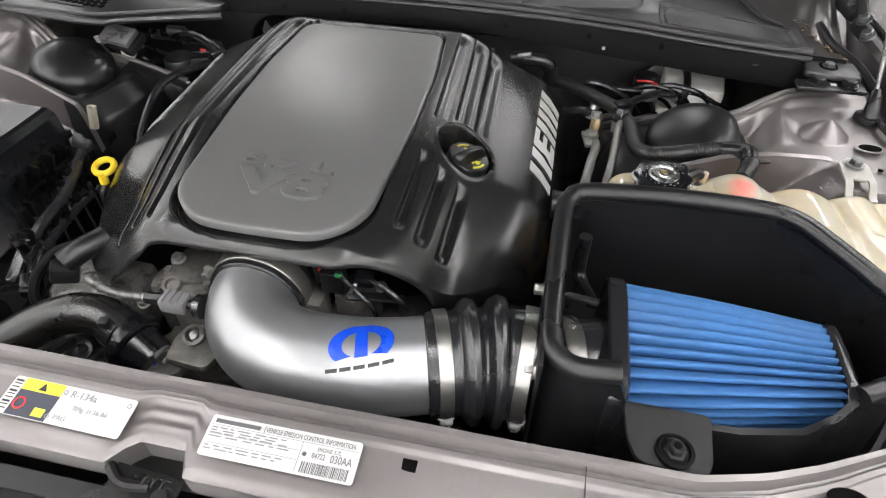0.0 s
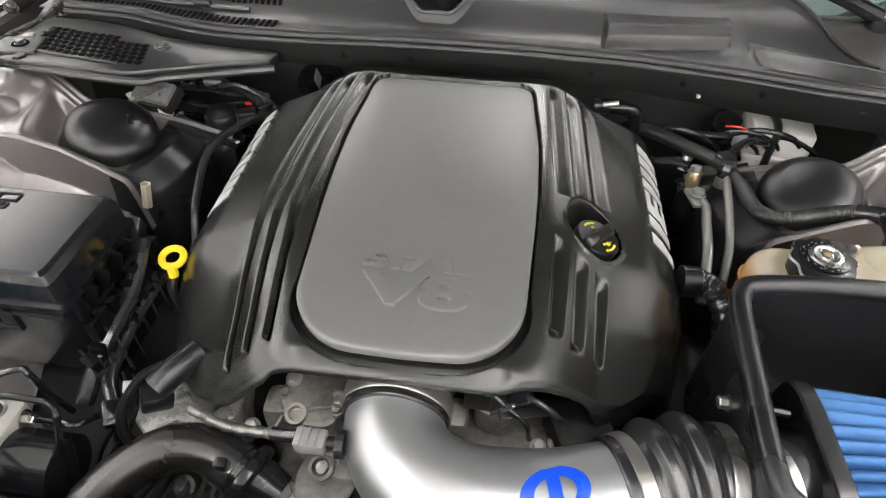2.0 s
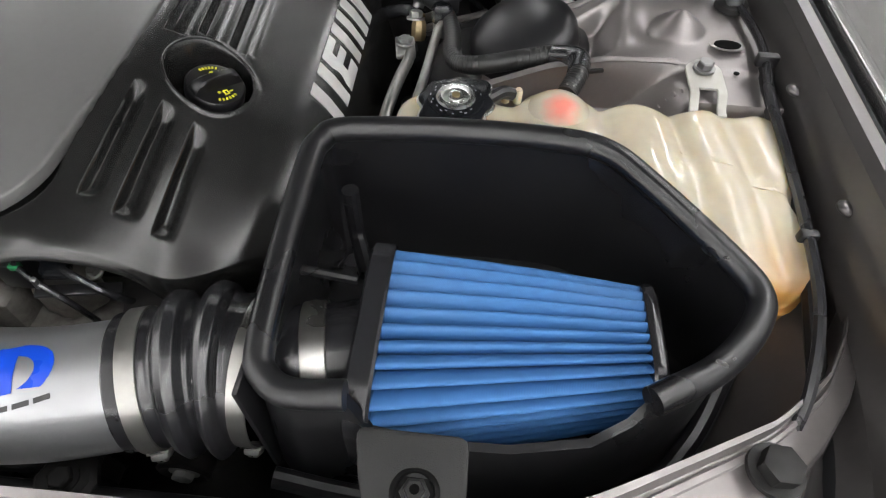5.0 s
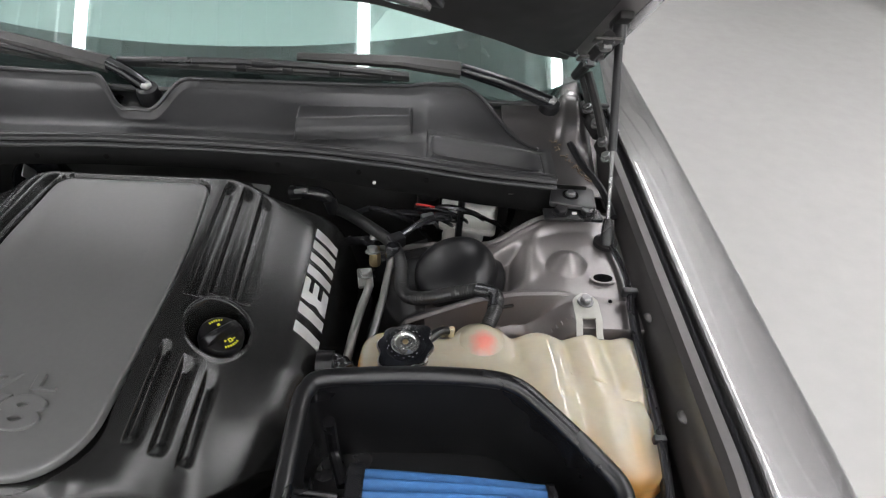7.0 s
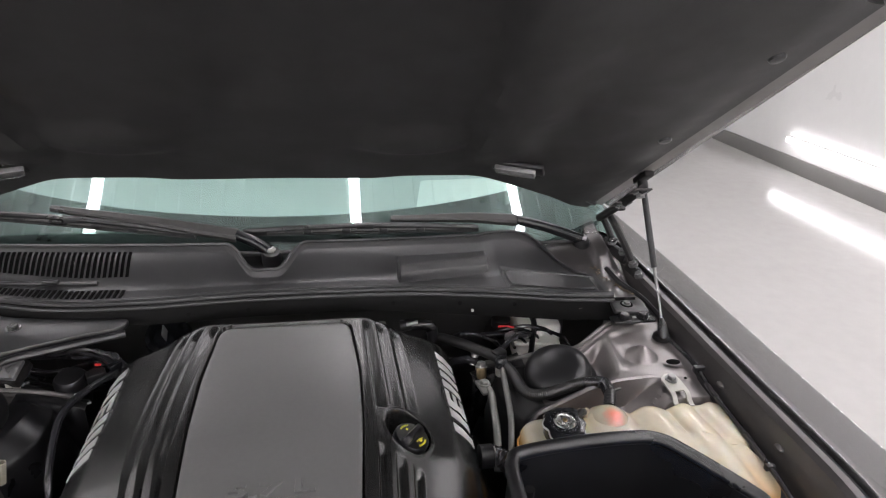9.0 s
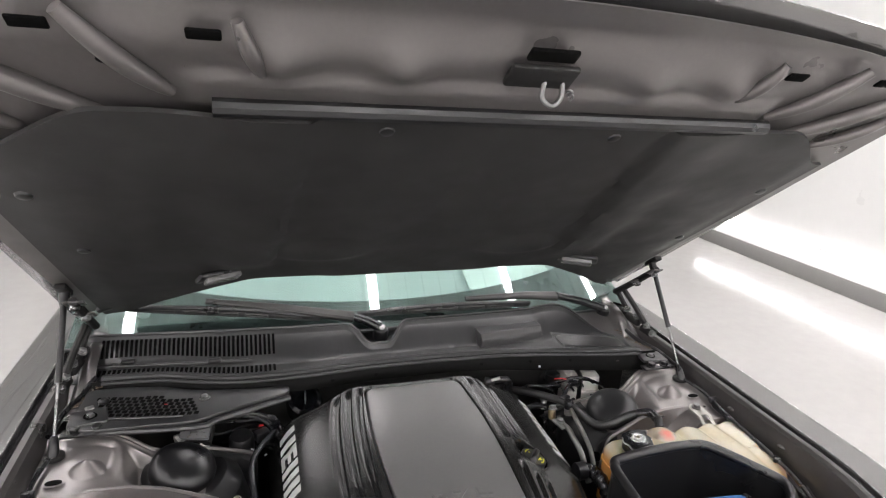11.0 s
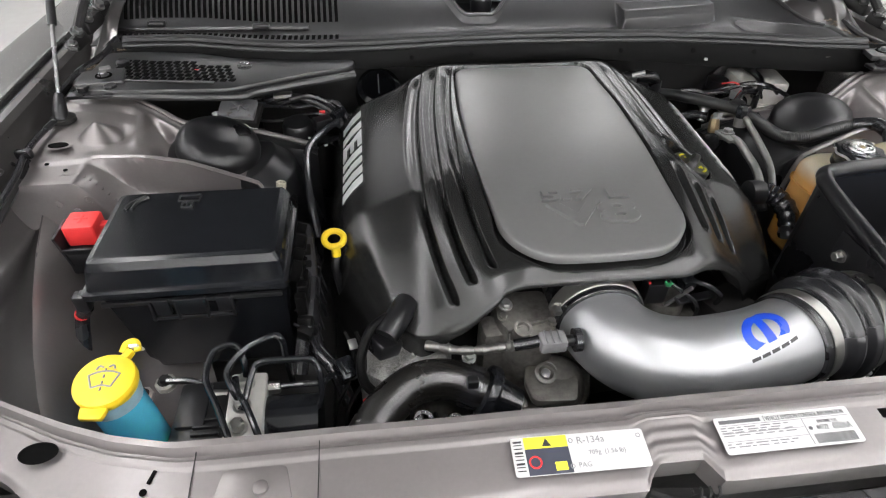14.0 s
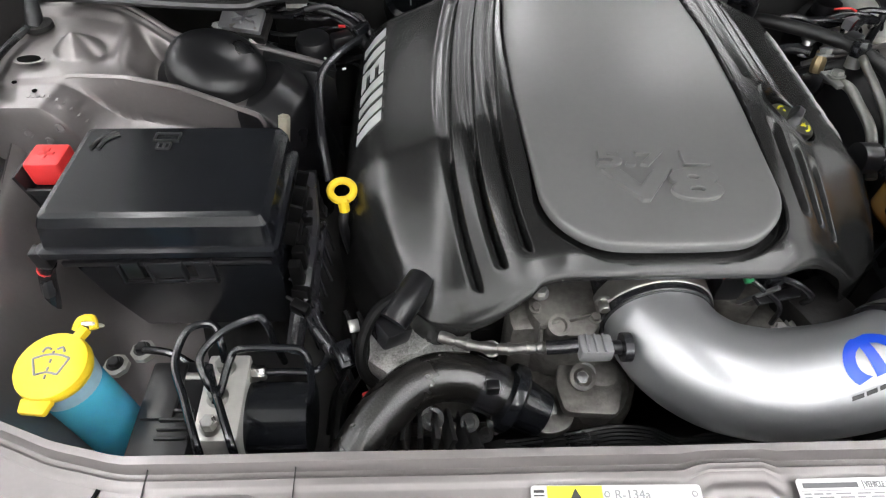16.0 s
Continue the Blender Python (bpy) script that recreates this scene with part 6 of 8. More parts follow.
def air_filter():
    t = thing("air_filter", (0.46, 0.16, 0.785), "bright blue pleated conical air filter inside the open box", "air filter")
    n_p = 32

    # unit outline of a rounded box, evenly spaced along its length
    fine = []
    for i in range(2000):
        th = 2 * math.pi * i / 2000
        cc, ss = math.cos(th), math.sin(th)
        r = (abs(cc) ** 5 + abs(ss) ** 5) ** (-0.2)
        fine.append((cc * r, ss * r))
    lens = [0.0]
    for a, b in zip(fine, fine[1:] + fine[:1]):
        lens.append(lens[-1] + math.hypot(1.3 * (b[0] - a[0]), b[1] - a[1]))

    def ring(x, cy, cz, hy, hz, depth):
        out = []
        m = n_p * 8
        j = 0
        for i in range(m):
            want = lens[-1] * i / m
            while lens[j + 1] < want:
                j += 1
            u, v = fine[j]
            f = abs(math.sin(math.pi * (i % 8) / 8)) ** 0.7
            k = 1 - depth * (1 - f)
            out.append((x, cy + u * (hy * k), cz + v * (hz * k)))
        return out
    bm = bmesh.new()
    rings = []
    for f in span(0, 1, 8):
        x = 0.368 + 0.190 * f
        bow = 0.0015 * math.sin(math.pi * f)
        rings.append([bm.verts.new(q) for q in ring(x, 0.156 + 0.016 * f, 0.834 + 0.003 * f, 0.073 - 0.027 * f + bow, 0.056 - 0.014 * f + bow, 0.23 + 0.04 * f)])
    for a, b in zip(rings, rings[1:]):
        for i in range(len(a)):
            bm.faces.new((a[i], a[(i + 1) % len(a)], b[(i + 1) % len(a)], b[i]))
    bmesh.ops.recalc_face_normals(bm, faces=bm.faces)
    part("pleats", bm, BLUE, t, "bright blue pleated cloth", sharp=80)

    def slab(x0, x1, cy, cz, hy, hz):
        bm = bmesh.new()
        rr = []
        for x, k in ((x0, 0.97), (x0 + 0.002, 1), (x1 - 0.002, 1), (x1, 0.97)):
            pts = ring(x, cy, cz, hy * k, hz * k, 0)[::3]
            rr.append([bm.verts.new(q) for q in pts])
        for a, b in zip(rr, rr[1:]):
            for i in range(len(a)):
                bm.faces.new((a[i], a[(i + 1) % len(a)], b[(i + 1) % len(a)], b[i]))
        bm.faces.new(rr[0])
        bm.faces.new(rr[-1])
        bmesh.ops.recalc_face_normals(bm, faces=bm.faces)
        return bm
    part("base_ring", slab(0.352, 0.370, 0.156, 0.834, 0.0765, 0.0595), RUBBER, t, "black rubber base")
    part("end_cap", slab(0.556, 0.566, 0.172, 0.837, 0.048, 0.044), RUBBER, t, "black rubber end cap")
    part("neck", sweep([(0.296, 0.135, 0.838), (0.325, 0.14, 0.837), (0.356, 0.15, 0.835)], 0.047, 40, 4), RUBBER, t)
    part("neck_band", lathe([(0.0485, -0.009), (0.0495, -0.008), (0.0495, 0.008), (0.0485, 0.009)], (0.323, 0.140, 0.837), rot(0, 90, 12), 48, caps=False), STEEL, t, "bright steel band")


air_filter()


# ---- coolant tank ----
def coolant_tank():
    t = thing("coolant_tank", (0.52, 0.33, 0.76), "yellowed translucent coolant tank with black pressure cap", "coolant tank")
    plan = [(0.356, 0.312), (0.350, 0.345), (0.352, 0.378), (0.375, 0.392), (0.42, 0.391), (0.450, 0.388), (0.470, 0.400), (0.497, 0.409), (0.522, 0.399), (0.536, 0.393), (0.565, 0.401), (0.592, 0.394), (0.605, 0.394), (0.632, 0.401), (0.655, 0.394), (0.675, 0.397), (0.690, 0.385), (0.692, 0.355), (0.685, 0.335), (0.686, 0.30), (0.678, 0.275), (0.684, 0.25), (0.686, 0.228), (0.668, 0.210), (0.640, 0.213), (0.60, 0.235), (0.55, 0.285), (0.50, 0.302), (0.42, 0.306)]
    pl = [Vector((x, y, 0)) for x, y in plan]
    loop = curve_points(pl + [pl[0]], 4)[:-1]
    n = len(loop)

    def skeleton_y(x):
        return lerp(x, [0.35, 0.55, 0.62, 0.69], [0.35, 0.35, 0.315, 0.30])
    def roof(x, y):
        """Lobed top: rounded bays with grooves between them, lower towards the front corner."""
        cuts = (0.340, 0.455, 0.536, 0.598, 0.645, 0.72)
        z = 0.9045 - 0.17 * max(0, 0.30 - y)
        for g0, g1 in zip(cuts, cuts[1:]):
            h0, h1 = g0 + 0.10 * (0.36 - y) * (g0 > 0.5), g1 + 0.10 * (0.36 - y) * (g1 > 0.5)
            if h0 <= x < h1:
                u = (x - h0) / (h1 - h0) * 2 - 1
                z += 0.0068 * (1 - abs(u) ** 3) - 0.0045
        return z - 0.0035 * smooth01(0.006 - abs(y - 0.325 + 0.4 * (x - 0.6)), 0, 0.006) * smooth01(x, 0.59, 0.61)
    bm = bmesh.new()
    rings = []
    for z, inset in ((0.765, 0.006), (0.775, 0.0), (0.868, 0.0), (0.8685, -0.0035), (0.8715, -0.0035), (0.872, 0.0), (0.884, 0.0)):
        ring = []
        for p in loop:
            c = Vector((min(max(p.x, 0.375), 0.665), skeleton_y(p.x), 0))
            d = p - c
            q = c + d * (1 - inset / max(d.length, 0.004))
            ring.append(bm.verts.new((q.x, q.y, z - 0.13 * max(0, 0.30 - q.y) * smooth01(z, 0.80, 0.90))))
        rings.append(ring)
    steps = (0.999, 0.99, 0.975, 0.95, 0.91, 0.86, 0.78, 0.68, 0.56, 0.42, 0.28, 0.16, 0.08)
    for k in steps:
        ring = []
        for p in loop:
            c = Vector((min(max(p.x, 0.375), 0.665), skeleton_y(p.x), 0))
            d = p - c
            q = c + d * k
            e = min(1.0, d.length * (1 - k) / 0.016)
            low = 0.884 - 0.13 * max(0, 0.30 - q.y) * smooth01(0.884, 0.80, 0.90)
            ring.append(bm.verts.new((q.x, q.y, low + (roof(q.x, q.y) - low) * math.sqrt(1 - (1 - e) ** 2))))
        rings.append(ring)
    for a, b in zip(rings, rings[1:]):
        for i in range(n):
            bm.faces.new((a[i], a[(i + 1) % n], b[(i + 1) % n], b[i]))
    bm.faces.new(rings[0])
    bmesh.ops.triangle_fill(bm, use_beauty=True, edges=[bm.edges.get((rings[-1][i], rings[-1][(i + 1) % n])) for i in range(n)])
    bmesh.ops.recalc_face_normals(bm, faces=bm.faces)
    body = part("tank_body", bm, TANK, t, "yellowed translucent plastic", sharp=80)
    part("red_dome", lathe([(0.036, -0.006), (0.030, 0.000), (0.024, 0.006), (0.017, 0.0115), (0.009, 0.0145), (0.002, 0.0152)], (0.495, 0.376, 0.902), None, 36), PINKTANK, body, "cream dome with a red stain")
    part("neck", lathe([(0.027, -0.02), (0.027, 0.012)], (0.404, 0.347, 0.902), None, 32), BLACK, t)
    # pressure cap with two ears
    c = Vector((0.404, 0.345, 0.928))
    outline = []
    for i in range(128):
        th = 2 * math.pi * i / 128
        r = 0.0300 + 0.0075 * max(0, math.cos(2 * (th - 0.9))) ** 4 + 0.0014 * math.cos(8 * th + 0.4)
        outline.append((r * math.cos(th), r * math.sin(th)))
    cap = part("pressure_cap", prism(outline, -0.004, 0.0026, 0.0012, m=Matrix.Translation(c)), GLOSSBLACK, t, "black top with a scalloped edge")
    part("cap_edge", sweep([c + Vector((x * 1.005, y * 1.005, -0.001)) for x, y in outline + outline[:1]], 0.0017, 6, 0), CAPSTEEL, cap, "bright steel edge")
    part("cap_skirt", lathe([(0.0265, -0.030), (0.0275, -0.008), (0.0295, -0.001)], c, None, 40), GLOSSBLACK, cap)
    part("cap_label", lathe([(0.0236, 0.0024), (0.0232, 0.0042), (0.0165, 0.0050), (0.0165, 0.0035)], c, None, 48, caps=False), GLOSSBLACK, cap, "black ring with worn print")
    for i in range(20):
        th = 0.3 + i * 0.27 + 0.05 * (i % 3)
        part("print_bar", box((0, 0, 0), (0.0009, 0.0020, 0.0004), 0, Matrix.Translation(c) @ rot(0, 0, math.degrees(th)) @ Matrix.Translation((0.0212 - 0.0020 * (i % 2), 0, 0.0048))), GREYINK, cap)
    part("cap_dish", lathe([(0.0165, 0.0045), (0.0155, 0.0072), (0.0125, 0.0076), (0.011, 0.0056), (0.0075, 0.0052), (0.0065, 0.0070), (0.004, 0.0072)], c, None, 36), CAPSTEEL, cap)
    part("cap_rivet", lathe([(0.0034, 0.0065), (0.0034, 0.0080), (0.002, 0.0085)], c, None, 16), BRASS, cap)
    # moulded tab bolted to the inner fender, with a square window
    def tab(x0, x1, v0, v1):
        return sheet(lambda x, v: (0.6305 + (x - 0.6305) * math.sqrt(1 - 0.93 * (1 - smooth01(v, 0.0, 0.30)) ** 2) if v < 0.30 else x, 0.452 - 0.062 * v, 0.9165 - 0.004 * v - 0.010 * smooth01(v, 0.7, 1.0)), span(x0, x1, 4), span(v0, v1, 16), 0.0025)
    br = part("mounting_tab", tab(0.614, 0.647, 0.0, 0.66), MILKY, t, "milky moulded mounting tab")
    part("tab_leg", tab(0.614, 0.622, 0.66, 1.05), MILKY, br)
    part("tab_leg", tab(0.639, 0.647, 0.66, 1.05), MILKY, br)
    part("bracket_bolt", hexbolt((0.630, 0.436, 0.9175), None, 0.0075, 0.007), DARKSTEEL, br)
    for x in (0.447, 0.458):
        part("hose_nub", lathe([(0.004, 0), (0.004, 0.012), (0.003, 0.014)], (x, 0.385, 0.902), None, 12), TANK, body)
    part("overflow_nipple", sweep([(0.425, 0.36, 0.916), (0.442, 0.375, 0.918), (0.452, 0.383, 0.912)], 0.006, 10), BLACK, t)


coolant_tank()


# ---- passenger-side corner: fuse box, washer bottle, brake unit ----
def fuse_box():
    t = thing("fuse_box", (-0.44, 0.27, 0.74), "glossy black fuse box with a sloped-edge lid", "fuse box")
    bm = bmesh.new()
    rings = []
    for z, x0, x1, y0, y1 in ((0.879, -0.553, -0.341, 0.209, 0.350), (0.886, -0.553, -0.341, 0.209, 0.350), (0.887, -0.548, -0.345, 0.213, 0.346), (0.914, -0.541, -0.345, 0.2135, 0.343), (0.923, -0.537, -0.349, 0.2165, 0.340), (0.9255, -0.531, -0.354, 0.221, 0.336)):
        rings.append([bm.verts.new((x, y, z)) for x, y in round_outline([(x0, y0), (x1, y0), (x1, y1), (x0, y1)], 0.007, 3)])
    n = len(rings[0])
    for a, b in zip(rings, rings[1:]):
        for i in range(n):
            bm.faces.new((a[i], a[(i + 1) % n], b[(i + 1) % n], b[i]))
    bm.faces.new(rings[0][::-1])
    bm.faces.new(rings[-1])
    bmesh.ops.recalc_face_normals(bm, faces=bm.faces)
    lid = part("lid", bm, LID, t, "glossy black bevelled lid", sharp=12)
    bm = bmesh.new()
    rings = []
    for z, x0, x1, y0, y1 in ((0.735, -0.520, -0.352, 0.238, 0.335), (0.80, -0.530, -0.350, 0.226, 0.340), (0.879, -0.540, -0.346, 0.218, 0.345)):
        rings.append([bm.verts.new((x, y, z)) for x, y in round_outline([(x0, y0), (x1, y0), (x1, y1), (x0, y1)], 0.006, 2)])
    n = len(rings[0])
    for a, b in zip(rings, rings[1:]):
        for i in range(n):
            bm.faces.new((a[i], a[(i + 1) % n], b[(i + 1) % n], b[i]))
    bm.faces.new(rings[0][::-1])
    bmesh.ops.recalc_face_normals(bm, faces=bm.faces)
    base = part("base", bm, GLOSSBLACK, t, "black plastic base", sharp=25)
    part("base_flange", box((-0.444, 0.2135, 0.868), (0.188, 0.004, 0.006), 0.001), BLACK, base)
    for x, w in ((-0.477, 0.016), (-0.447, 0.034), (-0.412, 0.016)):
        part("latch", box((x, 0.212, 0.861), (w, 0.006, 0.022), 0.0012), BLACK, base)
    part("latch_bar", box((-0.447, 0.211, 0.846), (0.088, 0.005, 0.004), 0.001), BLACK, base)
    for x in (-0.488, -0.462, -0.432, -0.404):
        part("latch_rib", box((x, 0.211, 0.856), (0.003, 0.006, 0.026), 0.0008), BLACK, base)
    for y in (0.243, 0.292):
        part("side_clip", box((-0.336, y, 0.873), (0.012, 0.004, 0.030), 0.001, rot(0, 18, 0)), MATTBLACK, base)
        part("side_clip", box((-0.336, y + 0.022, 0.873), (0.012, 0.004, 0.030), 0.001, rot(0, 18, 0)), MATTBLACK, base)
        part("side_clip_bar", box((-0.331, y + 0.011, 0.864), (0.004, 0.028, 0.005), 0.001), MATTBLACK, base)
    # moulded symbols on the lid: a plier shape and a small plug
    for q in (0, 1):
        part("moulded_mark", sweep([(-0.522 + 0.007 * q, 0.305, 0.9262), (-0.518 + 0.006 * q, 0.318, 0.9264), (-0.506 + 0.004 * q, 0.330 - 0.003 * q, 0.9264)], 0.0018, 6), BLACK, lid)
    for x, y, w, h in ((-0.455, 0.3275, 0.024, 0.0016), (-0.455, 0.3165, 0.024, 0.0016), (-0.4665, 0.322, 0.0016, 0.012), (-0.4435, 0.322, 0.0016, 0.012), (-0.455, 0.3125, 0.012, 0.0016), (-0.455, 0.304, 0.012, 0.0016), (-0.461, 0.308, 0.0016, 0.009), (-0.449, 0.308, 0.0016, 0.009), (-0.455, 0.308, 0.0016, 0.007)):
        part("moulded_mark", box((x, y, 0.9258), (w, h, 0.0030), 0.0004), BLACK, lid)
    # row of plugs and loom down the inner side
    rnd = random.Random(7)
    for k in range(9):
        y = 0.222 + 0.016 * k
        z = 0.845 - 0.02 * rnd.random()
        part("plug", box((-0.334 + 0.004 * rnd.random(), y, z), (0.012, 0.011, 0.02 + 0.02 * rnd.random()), 0.002), MATTBLACK, base)
    part("loom", sweep([(-0.335, 0.34, 0.86), (-0.328, 0.28, 0.835), (-0.330, 0.22, 0.82), (-0.34, 0.17, 0.78)], 0.009, 10), RUBBER, base)
    part("side_connector", box((-0.561, 0.224, 0.866), (0.014, 0.014, 0.022), 0.002), BLACK, base)
    wire = thing("battery_lead", (-0.575, 0.23, 0.76), "black wrapped lead beside the fuse box", "cable")
    part("lead", sweep([(-0.560, 0.223, 0.858), (-0.572, 0.228, 0.840), (-0.578, 0.222, 0.815), (-0.578, 0.205, 0.780), (-0.560, 0.20, 0.74)], 0.0075, 10), RUBBER, wire)
    part("red_band", sweep([(-0.570, 0.227, 0.845), (-0.572, 0.228, 0.842)], 0.0078, 10, 0), RED, wire, "red band")


fuse_box()


def jump_post():
    t = thing("jump_terminal", (-0.585, 0.335, 0.84), "red plastic terminal cap in a black holder", "terminal cap")
    bm = prism(round_outline([(-0.608, 0.318), (-0.572, 0.318), (-0.572, 0.352), (-0.608, 0.352)], 0.004), 0.868, 0.896, 0.003)
    part("cap", bm, RED, t, "red plastic cap")
    part("cap_tab", box((-0.566, 0.338, 0.884), (0.014, 0.012, 0.006), 0.002), RED, t)
    for w, h in ((0.016, 0.004), (0.004, 0.016)):
        part("plus_mark", box((-0.590, 0.336, 0.8965), (w, h, 0.001), 0.0004), RED, t)
    part("holder", box((-0.589, 0.330, 0.848), (0.046, 0.040, 0.034), 0.003), BLACK, t)
    part("holder_wall", box((-0.612, 0.330, 0.866), (0.004, 0.042, 0.044), 0.001, rot(0, -10, 0)), BLACK, t)
    part("holder_lip", box((-0.592, 0.3125, 0.860), (0.040, 0.004, 0.022), 0.001, rot(12, 0, 0)), BLACK, t)


jump_post()


def washer_bottle():
    t = thing("washer_bottle", (-0.498, 0.104, 0.72), "blue washer fluid filler neck with yellow cap", "washer bottle")
    part("neck", sweep([(-0.476, 0.090, 0.70), (-0.480, 0.093, 0.74), (-0.488, 0.098, 0.80), (-0.496, 0.102, 0.853)], 0.0240, 40, 4), FLUID, t, "clear neck full of blue fluid")
    part("neck_collar", lathe([(0.0242, 0.850), (0.0252, 0.860), (0.0252, 0.874)], (-0.496, 0.102, 0), None, 40), COLLAR, t, "bluish clear plastic collar")
    m = Matrix.Translation((-0.496, 0.102, 0.873)) @ rot(8, 0, 0) @ Matrix.Scale(0.76, 4)
    cap = part("cap", lathe([(0.0345, -0.004), (0.0362, 0.0), (0.0365, 0.008), (0.0350, 0.0115), (0.031, 0.013), (0.012, 0.0135)], m.translation, rot(8) @ Matrix.Scale(0.76, 4), 48), YELLOW, t, "bright yellow cap")
    tab = prism(round_outline([(-0.016, -0.034), (-0.013, -0.049), (0.013, -0.049), (0.016, -0.034)], 0.003), 0.001, 0.009, 0.002, m=m @ rot(0, 0, -6))
    part("front_tab", tab, YELLOW, cap)
    part("hinge_post", box((0, 0, 0), (0.010, 0.014, 0.010), 0.002, m @ rot(0, 0, -25) @ Matrix.Translation((0.0, 0.040, 0.006))), YELLOW, cap)
    part("hinge_ring", sweep([m @ Vector(p) for p in ((0.010, 0.040, 0.006), (0.014, 0.050, 0.010), (0.024, 0.052, 0.010), (0.028, 0.042, 0.006))], 0.0035, 8), YELLOW, cap)
    part("strap", box((0, 0, 0), (0.012, 0.004, 0.026), 0.002, m @ Matrix.Translation((0.024, 0.048, 0.004)) @ rot(20)), RESERVOIR, t, "white plastic strap")
    # washer symbol
    def stroke(pts, r=0.0009):
        part("moulded_mark", sweep([m @ Vector((x, y, 0.0138)) for x, y in pts], r, 6, 4), GREYINK, cap, "worn grey symbol")
    stroke([(-0.018, 0.006), (-0.009, 0.0095), (0.0, 0.0105), (0.009, 0.0095), (0.018, 0.006)])
    stroke([(-0.018, 0.006), (-0.011, -0.011)])
    stroke([(0.018, 0.006), (0.011, -0.011)])
    stroke([(-0.011, -0.011), (0.0, -0.0085), (0.011, -0.011)])
    for k in range(4):
        stroke([(0.0, 0.014 - 0.0085 * k), (0.0, 0.010 - 0.0085 * k)])
    stroke([(-0.011, 0.013), (-0.008, 0.018), (-0.003, 0.016)])
    stroke([(0.011, 0.013), (0.008, 0.018), (0.003, 0.016)])


washer_bottle()


def brake_unit():
    t = thing("brake_pump", (-0.38, 0.10, 0.74), "silver brake hydraulic block with black motor and bent pipes", "brake pump")
    blk = part("valve_block", box((-0.384, 0.102, 0.795), (0.036, 0.080, 0.060), 0.003, rot(0, 4, 2)), MACHINED, t, "pale machined block")
    part("motor", sweep([(-0.366, 0.100, 0.785), (-0.350, 0.100, 0.785), (-0.312, 0.100, 0.785)], 0.032, 32, 2), GLOSSBLACK, t, "black round motor")
    part("control_unit", box((-0.428, 0.094, 0.775), (0.050, 0.094, 0.085), 0.004), BLACK, t, "black control unit")
    part("unit_lid", box((-0.434, 0.110, 0.8195), (0.028, 0.052, 0.006), 0.002), BLACK, t)
    for k in range(4):
        part("cooling_rib", box((-0.418, 0.068 + 0.008 * k, 0.819), (0.026, 0.003, 0.005), 0.001), BLACK, t)
    part("plug", box((-0.425, 0.052, 0.795), (0.045, 0.022, 0.030), 0.004), BLACK, t)
    for y in (0.075, 0.100, 0.128):
        part("fitting", hexbolt((-0.385, y, 0.825), None, 0.0068, 0.010), STEEL, blk)
    for y, z in ((0.104, 0.801), (0.131, 0.811)):
        part("fitting", hexbolt((-0.366, y, z), rot(0, 90, 0), 0.0068, 0.012), STEEL, blk)
    part("pin", sweep([(-0.405, 0.125, 0.815), (-0.420, 0.125, 0.817)], 0.004, 10, 0), STEEL, blk)
    pipes = (
        [(-0.383, 0.128, 0.832), (-0.384, 0.138, 0.850), (-0.390, 0.150, 0.857), (-0.403, 0.152, 0.858), (-0.414, 0.143, 0.857), (-0.417, 0.117, 0.851), (-0.403, 0.088, 0.847), (-0.388, 0.055, 0.840), (-0.382, 0.038, 0.815)],
        [(-0.385, 0.100, 0.830), (-0.392, 0.108, 0.845), (-0.397, 0.124, 0.853), (-0.380, 0.142, 0.862), (-0.354, 0.151, 0.868), (-0.345, 0.148, 0.864), (-0.346, 0.152, 0.83), (-0.347, 0.16, 0.78)],
        [(-0.388, 0.114, 0.853), (-0.388, 0.108, 0.838), (-0.376, 0.086, 0.847), (-0.361, 0.054, 0.840), (-0.356, 0.038, 0.815)],
        [(-0.384, 0.092, 0.830), (-0.379, 0.104, 0.838), (-0.373, 0.122, 0.850), (-0.364, 0.128, 0.856), (-0.330, 0.128, 0.856), (-0.314, 0.126, 0.855), (-0.308, 0.118, 0.845), (-0.308, 0.105, 0.822), (-0.318, 0.098, 0.810), (-0.345, 0.100, 0.803), (-0.362, 0.104, 0.801)],
        [(-0.352, 0.131, 0.812), (-0.330, 0.130, 0.814), (-0.312, 0.128, 0.816), (-0.305, 0.135, 0.812), (-0.304, 0.16, 0.79)],
    )
    for p in pipes:
        part("pipe", sweep(p, 0.0034, 10, 6), GLOSSBLACK, t, "thin black bent pipe")
    hub = thing("clip_nut", (-0.491, 0.180, 0.74), "pale plastic clip nut with a bolt, on the inner fender", "clip", "clip nuts")
    part("collar", lathe([(0.012, 0), (0.012, 0.006), (0.009, 0.008)], (-0.491, 0.180, 0.768), rot(0, 0, 20), 8), MILKY, hub)
    part("bolt", hexbolt((-0.491, 0.180, 0.775), None, 0.006, 0.006), DARK, hub)
    copy_thing(hub, pose(-0.512, 0.164, 0.74))
    cable = thing("sensor_cable", (-0.43, 0.15, 0.74), "short black cable above the brake pump", "cable")
    part("cable", sweep([(-0.488, 0.178, 0.778), (-0.455, 0.168, 0.785), (-0.425, 0.15, 0.785), (-0.415, 0.145, 0.77)], 0.004, 8), RUBBER, cable)


brake_unit()


